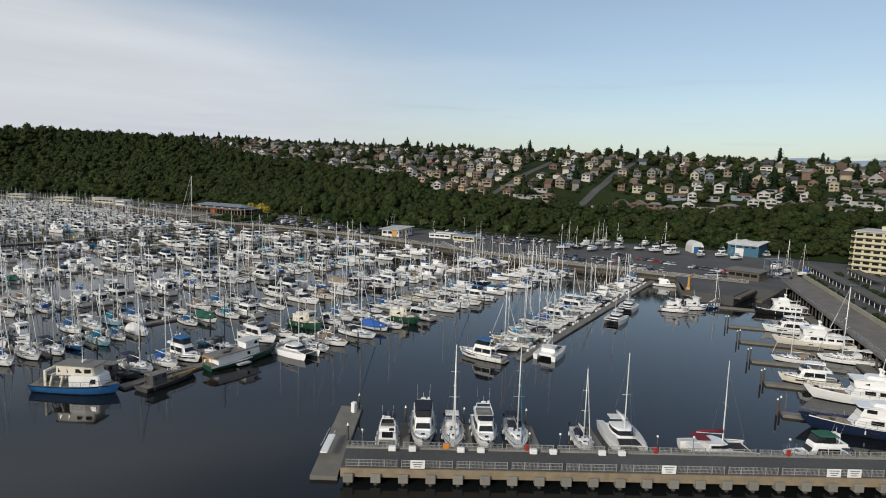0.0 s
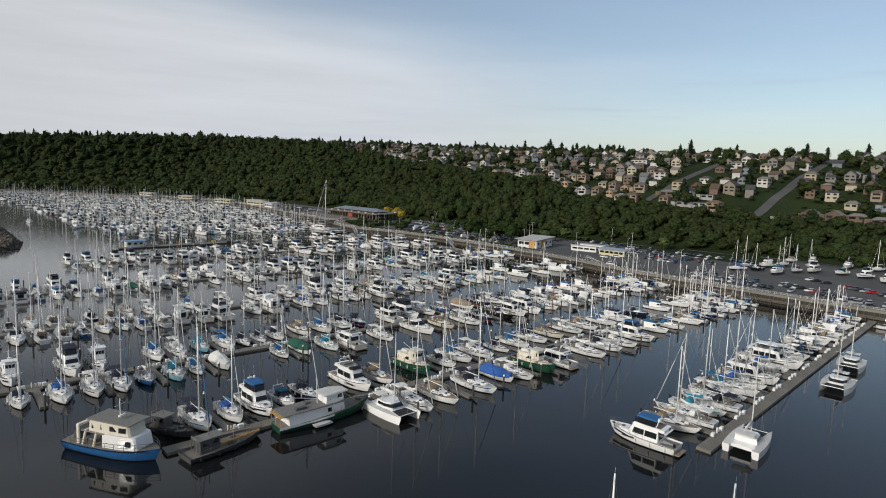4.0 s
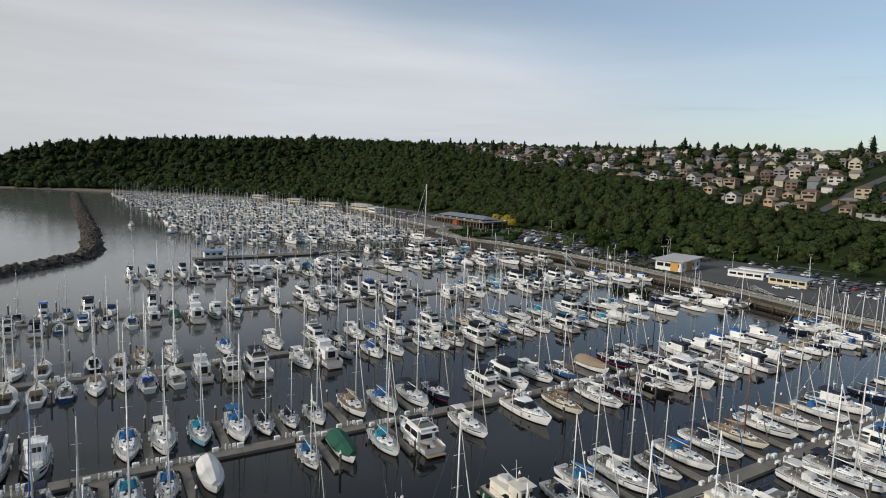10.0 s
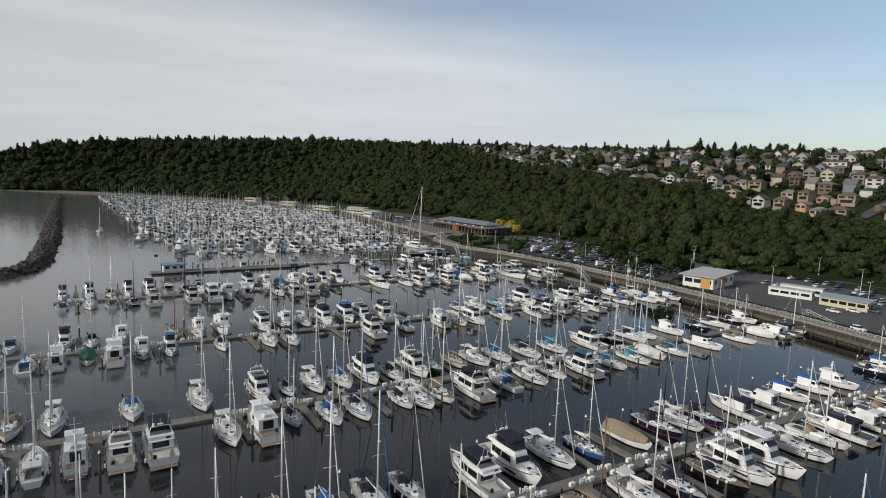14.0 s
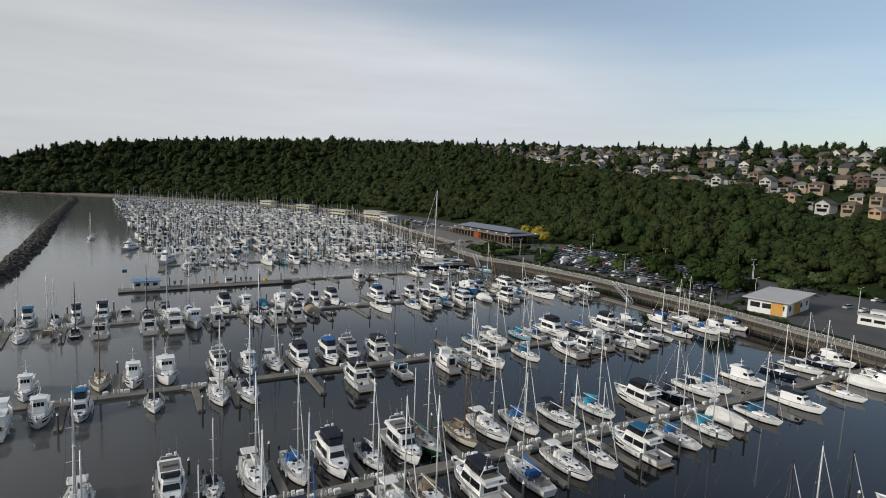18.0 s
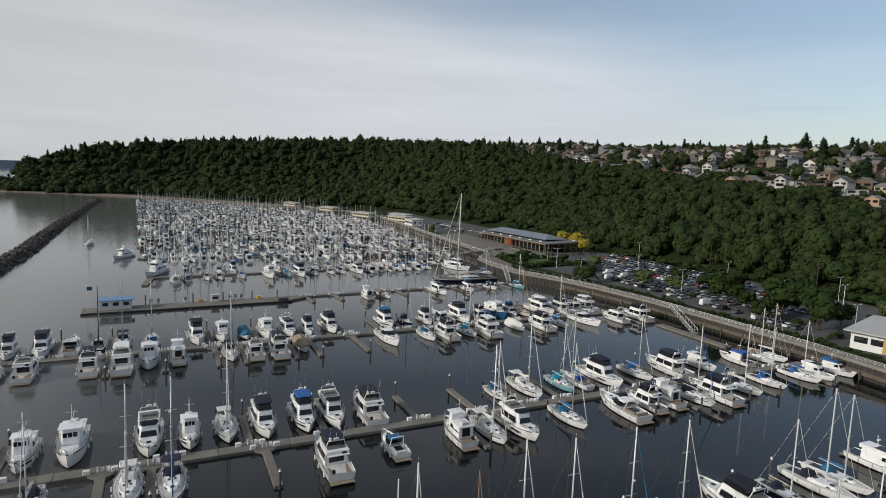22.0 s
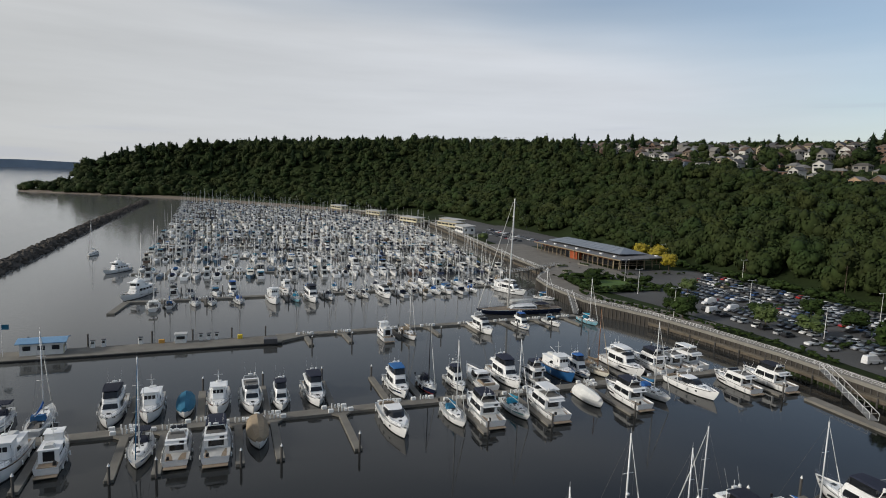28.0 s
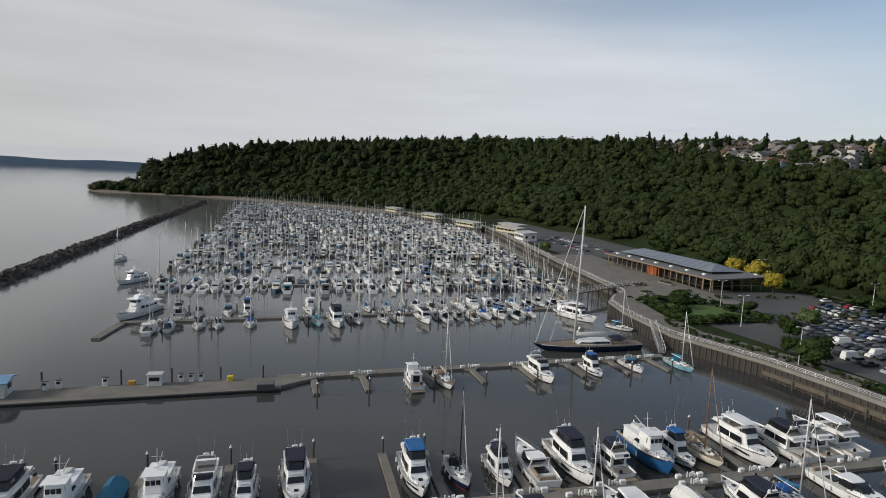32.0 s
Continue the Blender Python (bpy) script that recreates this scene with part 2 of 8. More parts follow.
def box(cx, cy, cz, sx, sy, sz, ch=0.0):
    """A block about its centre; ch chamfers its upright and top edges."""
    x, y, z = sx / 2, sy / 2, sz / 2
    if ch <= 0:
        v = [(cx + a * x, cy + b * y, cz + c * z) for c in (-1, 1) for a, b in ((-1, -1), (1, -1), (1, 1), (-1, 1))]
        return v, [(3, 2, 1, 0), (4, 5, 6, 7), (0, 1, 5, 4), (1, 2, 6, 5), (2, 3, 7, 6), (3, 0, 4, 7)]
    c = min(ch, x * 0.9, y * 0.9, z * 0.9)

    def ring(h, d):
        a, b = x - d, y - d
        e = c
        return [(cx + p, cy + q, cz + h) for p, q in ((-a + e, -b), (a - e, -b), (a, -b + e), (a, b - e), (a - e, b), (-a + e, b), (-a, b - e), (-a, -b + e))]
    v = ring(-z, 0) + ring(z - c, 0) + ring(z, c * 0.7)
    f = [tuple(range(7, -1, -1)), tuple(range(16, 24))]
    for k in range(2):
        f += [(k * 8 + i, k * 8 + (i + 1) % 8, k * 8 + 8 + (i + 1) % 8, k * 8 + 8 + i) for i in range(8)]
    return v, f


def tube(p, q, r, n=6, r2=None):
    p, q = Vector(p), Vector(q)
    d = (q - p).normalized()
    a = d.orthogonal().normalized()
    b = d.cross(a)
    r2 = r if r2 is None else r2
    v = []
    for c, s in ((p, r), (q, r2)):
        v += [tuple(c + a * s * math.cos(2 * math.pi * i / n) + b * s * math.sin(2 * math.pi * i / n)) for i in range(n)]
    f = [(i, (i + 1) % n, n + (i + 1) % n, n + i) for i in range(n)]
    return v, f + [tuple(range(n - 1, -1, -1)), tuple(range(n, 2 * n))]


def loft(rings, close=True, caps=True):
    """Skin over rings of equal length."""
    n = len(rings[0])
    v = [p for r in rings for p in r]
    f = []
    for k in range(len(rings) - 1):
        for i in range(n if close else n - 1):
            j = (i + 1) % n
            f.append((k * n + i, k * n + j, (k + 1) * n + j, (k + 1) * n + i))
    if caps:
        f += [tuple(range(n - 1, -1, -1)), tuple(range((len(rings) - 1) * n, len(rings) * n))]
    return v, f


def moved(piece, dx=0.0, dy=0.0, dz=0.0, turn=0.0, size=1.0):
    c, s = math.cos(turn), math.sin(turn)
    return [((x * c - y * s) * size + dx, (x * s + y * c) * size + dy, z * size + dz) for x, y, z in piece[0]], piece[1]


def mesh_of(name, piece, mat, smooth=False):
    me = bpy.data.meshes.new(name)
    me.from_pydata([tuple(v) for v in piece[0]], [], [tuple(f) for f in piece[1]])
    me.materials.append(mat)
    if smooth:
        me.polygons.foreach_set("use_smooth", [True] * len(me.polygons))
    me.update()
    return me


def thing(name, piece, mat, label, category, group="", kind="", at=None, smooth=False):
    ob = new(name, mesh_of(name, piece, mat, smooth) if piece else None)
    if at is not None:
        ob.matrix_basis = at
    return tagged(ob, label, category, group, kind)


def part(name, piece, mat, parent, label="", smooth=False, at=None):
    me = piece if isinstance(piece, bpy.types.Mesh) else mesh_of(name, piece, mat, smooth)
    ob = new(name, me)
    ob.parent = parent
    if at is not None:
        ob.matrix_basis = at
    if label:
        ob["label"] = label
    return ob


def part_of(name, pieces, parent, label=""):
    """One part of several materials: pieces are (piece, material)."""
    me = mesh_of(name, join(*[p for p, m in pieces]), pieces[0][1])
    at = 0
    for k, (p, m) in enumerate(pieces):
        if k:
            me.materials.append(m)
        for poly in me.polygons[at:at + len(p[1])]:
            poly.material_index = k
        at += len(p[1])
    return tagged(part(name, me, None, parent, label), kind="stuff")


rng = random.Random(7)


def lerp_path(table, y):
    for (a, p), (b, q) in zip(table, table[1:]):
        if y <= b:
            return p + (q - p) * max(0.0, (y - a) / (b - a))
    return table[-1][1]


def smoothstep(a, b, x):
    t = min(1.0, max(0.0, (x - a) / (b - a)))
    return t * t * (3 - 2 * t)


# ---------------------------------------------------------------- land
LAND = 4.0
# foot of the bluff and the quay line, from south to north
FOOT = [(-900, 420), (0, 425), (120, 432), (250, 405), (650, 405), (830, 385), (965, 328), (1077, 222), (1166, 130), (1190, 55), (1230, -30), (1275, -135)]
FOOT_XY = [Vector((b, a)) for a, b in FOOT] + [Vector((-150, 1330)), Vector((-60, 1500)), Vector((150, 2400))]
SHORE = [(-900, 306), (-20, 306), (20, 289.5), (52, 287.5), (104, 287), (154, 289), (200, 298), (260, 304), (322, 304.5), (347, 301.5), (366, 298), (383, 292), (392, 288.5), (405, 289), (420, 289.5), (437, 293), (446, 300), (453, 308), (471, 310), (525, 315), (594, 323), (700, 335), (780, 335), (900, 290), (1000, 205), (1080, 120), (1130, 70), (1180, -10), (1235, -150)]
SHORE_XY = [Vector((b, a)) for a, b in SHORE] + [Vector((-175, 1330)), Vector((-120, 1500)), Vector((60, 2400))]


def inland(x, y, line):
    """Signed distance from a line that runs north; positive on its eastern side."""
    p, best, side = Vector((x, y)), 1e9, 1
    for a, b in zip(line, line[1:]):
        d = b - a
        t = min(1, max(0, (p - a).dot(d) / d.length_squared))
        q = (p - a - d * t)
        if q.length < best:
            best, side = q.length, (1 if d.x * (p.y - a.y) - d.y * (p.x - a.x) <= 0 else -1)
    return best * side


# height of the wooded edge and of the crest behind it, from south to north
BLUFF = [(-900, 20), (0, 24), (100, 18), (160, 17), (250, 22), (325, 25), (375, 39), (450, 46), (520, 51), (600, 62), (700, 72), (800, 79), (900, 84), (1000, 84), (1150, 81), (1300, 78)]
CREST = [(-900, 66), (30, 70), (200, 76), (400, 80), (600, 87), (750, 92), (900, 96), (1100, 97), (1300, 88)]


# how high the headland stands, from its tip eastward
HEAD = [(-150, 2.5), (-104, 3), (-88, 8), (-74, 28), (-55, 40), (-24, 51), (26, 62), (92, 71), (180, 82), (260, 110)]


def bluff_run(y):
    return (20 + 1.35 * lerp_path(BLUFF, y)) * (1 - 0.5 * smoothstep(1000, 1120, y))


def ground(x, y):
    d = inland(x, y, FOOT_XY)
    if d <= 0:
        s = inland(x, y, SHORE_XY)
        if y > 900:
            return min(LAND, -1.5 + s * 0.12)
        return LAND if s > 0.5 else -4.0
    edge, crest = lerp_path(BLUFF, y), lerp_path(CREST, y)
    run = bluff_run(y)
    if d < run:
        u = d / run
        z = LAND + (edge - LAND) * (0.35 * u + 0.65 * smoothstep(-0.15, 1.1, u)) / 0.985
    else:
        z = edge + (crest - edge) * (1 - (1 - min(1, (d - run) / 230)) ** 1.5)
    if y > 1050:
        z = min(z, lerp_path(HEAD, x))
    return z + smoothstep(10, 80, d) * 2.5 * noise.noise((x / 90, y / 90, 0.3)) + 1.2 * noise.noise((x / 30, y / 30, 3.3)) * smoothstep(0, 30, d)


def build_land():
    xs = [-200, -150, -100, -60, -20, 20, 60, 100, 140, 180, 220, 250, 270] + [278 + 3.0 * k for k in range(20)] + [345 + 9 * k for k in range(34)] + [660 + 25 * k for k in range(20)] + [1200, 1300, 1450, 1700, 2100, 2800, 3800]
    ys = [-900, -600, -400, -250, -150, -80, -40, -20, -5] + [10 + 9 * k for k in range(64)] + [590 + 14 * k for k in range(54)] + [1350, 1400, 1460, 1540, 1650, 1800, 2100, 2600, 3600]
    v = [(x, y, ground(x, y)) for y in ys for x in xs]
    n = len(xs)
    f = [(j * n + i, j * n + i + 1, (j + 1) * n + i + 1, (j + 1) * n + i) for j in range(len(ys) - 1) for i in range(n - 1)]
    f = [q for q in f if max(v[i][2] for i in q) > -3.9]
    return v, f


EARTH = material("hillside_earth", (0.020, 0.030, 0.011), 0.95, gloss=0.1, var=0.45, scale=0.03, fine=0.5, bump=0.3)
thing("ground", build_land(), EARTH, "wooded green bluff rising behind a flat paved waterfront", "hillside", kind="structure", smooth=True)

WATERM = material("harbour_water", (0.007, 0.008, 0.0085), 0.03, var=0.1, ior=1.333)


def ripple():
    n, l = WATERM.node_tree.nodes, WATERM.node_tree.links
    b = n["Principled BSDF"]
    tc = n.new("ShaderNodeTexCoord")
    nz = n.new("ShaderNodeTexNoise")
    nz.inputs["Scale"].default_value, nz.inputs["Detail"].default_value = 0.9, 3
    l.new(tc.outputs["Object"], nz.inputs["Vector"])
    patch = n.new("ShaderNodeTexNoise")
    patch.inputs["Scale"].default_value, patch.inputs["Detail"].default_value = 0.012, 4
    l.new(tc.outputs["Object"], patch.inputs["Vector"])
    amt = n.new("ShaderNodeMapRange")
    for k, v in (("From Min", 0.42), ("From Max", 0.62), ("To Min", 0.08), ("To Max", 0.34)):
        amt.inputs[k].default_value = v
    l.new(patch.outputs["Fac"], amt.inputs["Value"])
    # the open water west of the slips is ruffled by the wind, the basin is still
    where = n.new("ShaderNodeSeparateXYZ")
    l.new(tc.outputs["Object"], where.inputs[0])
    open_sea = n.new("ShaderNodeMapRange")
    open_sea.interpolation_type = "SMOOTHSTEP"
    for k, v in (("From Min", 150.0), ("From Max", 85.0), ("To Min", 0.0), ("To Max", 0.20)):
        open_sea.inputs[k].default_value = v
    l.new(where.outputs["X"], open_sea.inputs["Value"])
    rough = n.new("ShaderNodeMath")
    rough.operation = "MULTIPLY_ADD"
    l.new(patch.outputs["Fac"], rough.inputs[0])
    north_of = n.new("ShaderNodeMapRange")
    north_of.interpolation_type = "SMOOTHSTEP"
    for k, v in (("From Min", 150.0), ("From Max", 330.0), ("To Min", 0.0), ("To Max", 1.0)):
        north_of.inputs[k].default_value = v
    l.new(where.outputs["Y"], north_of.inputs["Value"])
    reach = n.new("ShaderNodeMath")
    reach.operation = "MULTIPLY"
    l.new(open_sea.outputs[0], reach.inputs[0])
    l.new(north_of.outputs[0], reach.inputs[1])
    # northward ramp, which also spreads the painted sky sheen below
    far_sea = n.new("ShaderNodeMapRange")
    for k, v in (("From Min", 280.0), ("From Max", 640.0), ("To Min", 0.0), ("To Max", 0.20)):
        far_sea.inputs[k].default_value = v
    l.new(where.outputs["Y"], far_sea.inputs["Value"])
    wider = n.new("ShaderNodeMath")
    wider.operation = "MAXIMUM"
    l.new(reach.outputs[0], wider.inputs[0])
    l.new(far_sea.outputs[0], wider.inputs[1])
    rough.inputs[1].default_value = 0.05
    rough.inputs[2].default_value = 0.03
    l.new(rough.outputs[0], b.inputs["Roughness"])
    # bright sky mirrored on the open reach, painted in as a pale base colour
    sky_sheen = n.new("ShaderNodeMapRange")
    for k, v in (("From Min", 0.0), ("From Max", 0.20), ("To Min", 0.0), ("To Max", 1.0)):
        sky_sheen.inputs[k].default_value = v
    l.new(wider.outputs[0], sky_sheen.inputs["Value"])
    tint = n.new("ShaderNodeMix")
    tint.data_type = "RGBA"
    l.new(sky_sheen.outputs[0], tint.inputs["Factor"])
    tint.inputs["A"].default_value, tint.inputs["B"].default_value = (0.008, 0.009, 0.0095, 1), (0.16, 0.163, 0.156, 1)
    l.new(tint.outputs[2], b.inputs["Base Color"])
    bp = n.new("ShaderNodeBump")
    bp.inputs["Distance"].default_value = 0.10
    steep = n.new("ShaderNodeMapRange")
    for k, v in (("From Min", 0.0), ("From Max", 0.20), ("To Min", 0.0), ("To Max", 0.36)):
        steep.inputs[k].default_value = v
    l.new(wider.outputs[0], steep.inputs["Value"])
    force = n.new("ShaderNodeMath")
    force.operation = "MULTIPLY_ADD"
    l.new(amt.outputs[0], force.inputs[0])
    force.inputs[1].default_value = 0.22
    l.new(steep.outputs[0], force.inputs[2])
    l.new(force.outputs[0], bp.inputs["Strength"])
    l.new(nz.outputs["Fac"], bp.inputs["Height"])
    l.new(bp.outputs[0], b.inputs["Normal"])


ripple()
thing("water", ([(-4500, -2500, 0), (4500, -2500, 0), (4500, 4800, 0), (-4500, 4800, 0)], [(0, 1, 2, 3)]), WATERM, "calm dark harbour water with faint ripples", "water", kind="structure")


SAND = material("wet_shingle", (0.16, 0.13, 0.10), 0.85, var=0.35, scale=0.05, fine=0.6, bump=0.3)


def beach():
    pts = [p for p in SHORE_XY if p.y > 880][:-1]
    rows = []
    for i, p in enumerate(pts):
        d = (pts[min(i + 1, len(pts) - 1)] - pts[max(i - 1, 0)]).normalized()
        nrm = Vector((d.y, -d.x))
        rows.append([(*(p + nrm * t), -1.2 + t * 0.12 + 0.25 * noise.noise((p.x / 20, p.y / 20, t))) for t in (2, 9, 15, 22, 30)])
    v, f = loft(rows, close=False, caps=False)
    return v, [q[::-1] for q in f]


thing("beach", beach(), SAND, "narrow shingle beach at the foot of the headland", "beach", kind="structure", smooth=True)


# ---------------------------------------------------------------- breakwater
def build_breakwater():
    line = [Vector(p) for p in ((-60, 268), (0, 312), (25, 332), (52, 366), (66, 390), (70, 415), (70, 520), (65, 660), (60, 820), (56, 1030))]
    r = random.Random(5)
    out = []
    core = []
    for a, b in zip(line, line[1:]):
        d = (b - a).normalized()
        side = Vector((-d.y, d.x))
        core.append(loft([[(*(p + side * s).to_tuple(), z) for s, z in ((-5.5, -1), (-1.8, 2.3), (1.8, 2.3), (5.5, -1))] for p in (a - d * 2, b + d * 2)]))
        k = int((b - a).length * (2.6 if a.y < 700 else 1.2))
        for _ in range(k):
            s = r.uniform(-5, 5)
            p = a + d * r.uniform(0, (b - a).length) + side * s
            z = 2.6 - max(0, abs(s) - 1.8) * 0.85
            size = r.uniform(0.7, 1.7)
            v, f = box(0, 0, 0, 2 * size, 1.5 * size, 1.2 * size, 0.35)
            rot = Euler((r.uniform(-.6, .6), r.uniform(-.6, .6), r.uniform(0, 6.3))).to_matrix()
            out.append(([tuple(rot @ (Vector(q) * r.uniform(0.85, 1.15)) + Vector((p.x, p.y, z - 0.3))) for q in v], f))
    return join(*core), join(*out)


core, stones = build_breakwater()
bw = thing("breakwater", core, ROCK, "long dark rubble breakwater of piled boulders", "breakwater", kind="structure")
tagged(part("boulders", stones, ROCK, bw), kind="stuff")


# ---------------------------------------------------------------- boats: bow towards +y, waterline at z = 0
def hull_half(s, stern, full, fine):
    """Half-breadth from stern (0) to bow (1), as a share of the greatest."""
    if s < full:
        return stern + (1 - stern) * math.sin(math.pi / 2 * s / full)
    return max(0.015, 1 - ((s - full) / (1 - full)) ** fine)


def hull_shape(L, B, free, stern, full, fine, rake, bow_up=0.35, n=11):
    rings, sheer = [], []
    for k in range(n):
        s = k / (n - 1)
        s = s ** 0.9
        b = B / 2 * hull_half(s, stern, full, fine)
        z = free * (1 + bow_up * s ** 2.2)
        y = (s - 0.5) * L
        low = y - rake * s ** 3 + 0.25 * (1 - s) ** 4
        side = [(b, y, z), (b * 0.96, y - (y - low) * 0.35, z * 0.55), (b * 0.84, y - (y - low) * 0.85, 0.20), (b * 0.80, low, 0.02), (b * 0.55, low, -0.45)]
        rings.append([(-p, q, h) for p, q, h in side] + side[::-1])
        sheer.append((b, y, z))
    v, f = loft(rings, close=False, caps=False)
    return (v, f + [tuple(range(10))]), sheer


def boot_top(boat, mat):
    """Paints the band along the waterline and rounds the topsides."""
    me = boat.data
    for poly in me.polygons:
        poly.use_smooth = len(poly.vertices) <= 4
    me.materials.append(mat)
    for poly in me.polygons:
        if all(me.vertices[i].co.z < 0.21 for i in poly.vertices):
            poly.material_index = 1
    return boat


def deck_piece(sheer, inset=0.06, drop=0.07):
    rings = [[(-max(0.005, b - inset), y, z - drop), (0, y, z - drop + 0.05 * b), (max(0.005, b - inset), y, z - drop)] for b, y, z in sheer]
    return loft(rings, close=False, caps=False)


def band(sheer, lo, hi, out=0.012, shrink=(0.8, 1.0)):
    """A painted stripe that follows the topsides, from share lo to share hi of the freeboard."""
    rings = []
    for side in (-1, 1):
        rings.append([[(side * (b * (0.80 + 0.2 * t ** 0.7) + out), y - 0.0, z * t) for t in (lo, hi)] for b, y, z in sheer[:-1]])
    a = loft(rings[0], close=False, caps=False)
    c = loft(rings[1], close=False, caps=False)
    return join(a, c)


def house_block(y0, y1, w0, w1, z0, h, rake_f=0.5, rake_a=0.1, tumble=0.1, crown=0.06):
    """A cabin with raked ends: aft at y0, front at y1, widths at aft and front."""
    ym = y0 + (y1 - y0) * 0.5

    def ring(z, t, i):
        a, b = y0 + rake_a * t, y1 - rake_f * t
        wa, wb = w0 / 2 - tumble * t, max(0.1, w1 / 2 - tumble * t)
        c = 0.12 * wb + 0.05
        return [(-wa, a, z), (wa, a, z), (wa, ym, z + i), (wb, b - c, z), (wb - c, b, z), (-wb + c, b, z), (-wb, b - c, z), (-wa, ym, z + i)]
    v, f = loft([ring(z0, 0, 0), ring(z0 + h * 0.86, 0.86, 0), ring(z0 + h, 1.25, crown)])
    return v, f


def pane_side(y0, y1, x0, x1, z0, z1, rake=0.0, out=0.02):
    """Long side panes, port and starboard, on a cabin wall that stands at x0 aft and x1 forward."""
    out_f = []
    for s in (-1, 1):
        v = [(s * (x0 + out), y0, z0), (s * (x1 + out), y1, z0), (s * (x1 + out - 0.05), y1 - rake, z1), (s * (x0 + out - 0.05), y0, z1)]
        w = [(p[0] - s * 0.03, p[1], p[2]) for p in v]
        q = [(0, 1, 2, 3), (7, 6, 5, 4), (0, 4, 5, 1), (1, 5, 6, 2), (2, 6, 7, 3), (3, 7, 4, 0)]
        out_f.append((v + w, q))
    return out_f


def wire(points, r=0.016, n=3):
    return join(*[tube(a, b, r, n) for a, b in zip(points, points[1:])])


def rail_piece(sheer, first, high=0.65, step=2, r=0.02):
    out = []
    for s in (-1, 1):
        top = [(s * max(0.02, b - 0.08), y, z + high) for b, y, z in sheer[first:]]
        out.append(wire(top, r))
        mid = [(s * max(0.02, b - 0.08), y, z + high * 0.5) for b, y, z in sheer[first:]]
        out.append(wire(mid, r * 0.7))
        for b, y, z in sheer[first::step]:
            out.append(tube((s * max(0.02, b - 0.08), y, z - 0.05), (s * max(0.02, b - 0.08), y, z + high), r, 4))
    return join(*out)


def fender_row(sheer, picks, share=0.5):
    """White fenders that hang from the rail along both sides."""
    out = []
    for k in picks:
        b, y, z = sheer[k]
        for s in (-1, 1):
            x = s * (b + 0.10)
            out += [tube((x, y, z * share - 0.05), (x, y, z * share + 0.6), 0.13, 6), tube((x, y, z * share + 0.6), (s * (b - 0.05), y, z + 0.3), 0.012, 3)]
    return join(*out)


def wheel_ring(x, y, z, r):
    pts = [(x + r * math.cos(a), y, z + r * math.sin(a)) for a in [i * math.pi / 4 for i in range(9)]]
    return join(wire(pts, 0.025), wire([pts[0], pts[4]], 0.015), wire([pts[2], pts[6]], 0.015))


def coil(x, y, z, r):
    return join(*[wire([(x + r * q * math.cos(a), y + r * q * math.sin(a), z + 0.03) for a in [i * math.pi / 3 for i in range(7)]], 0.03) for q in (0.6, 1.0)])


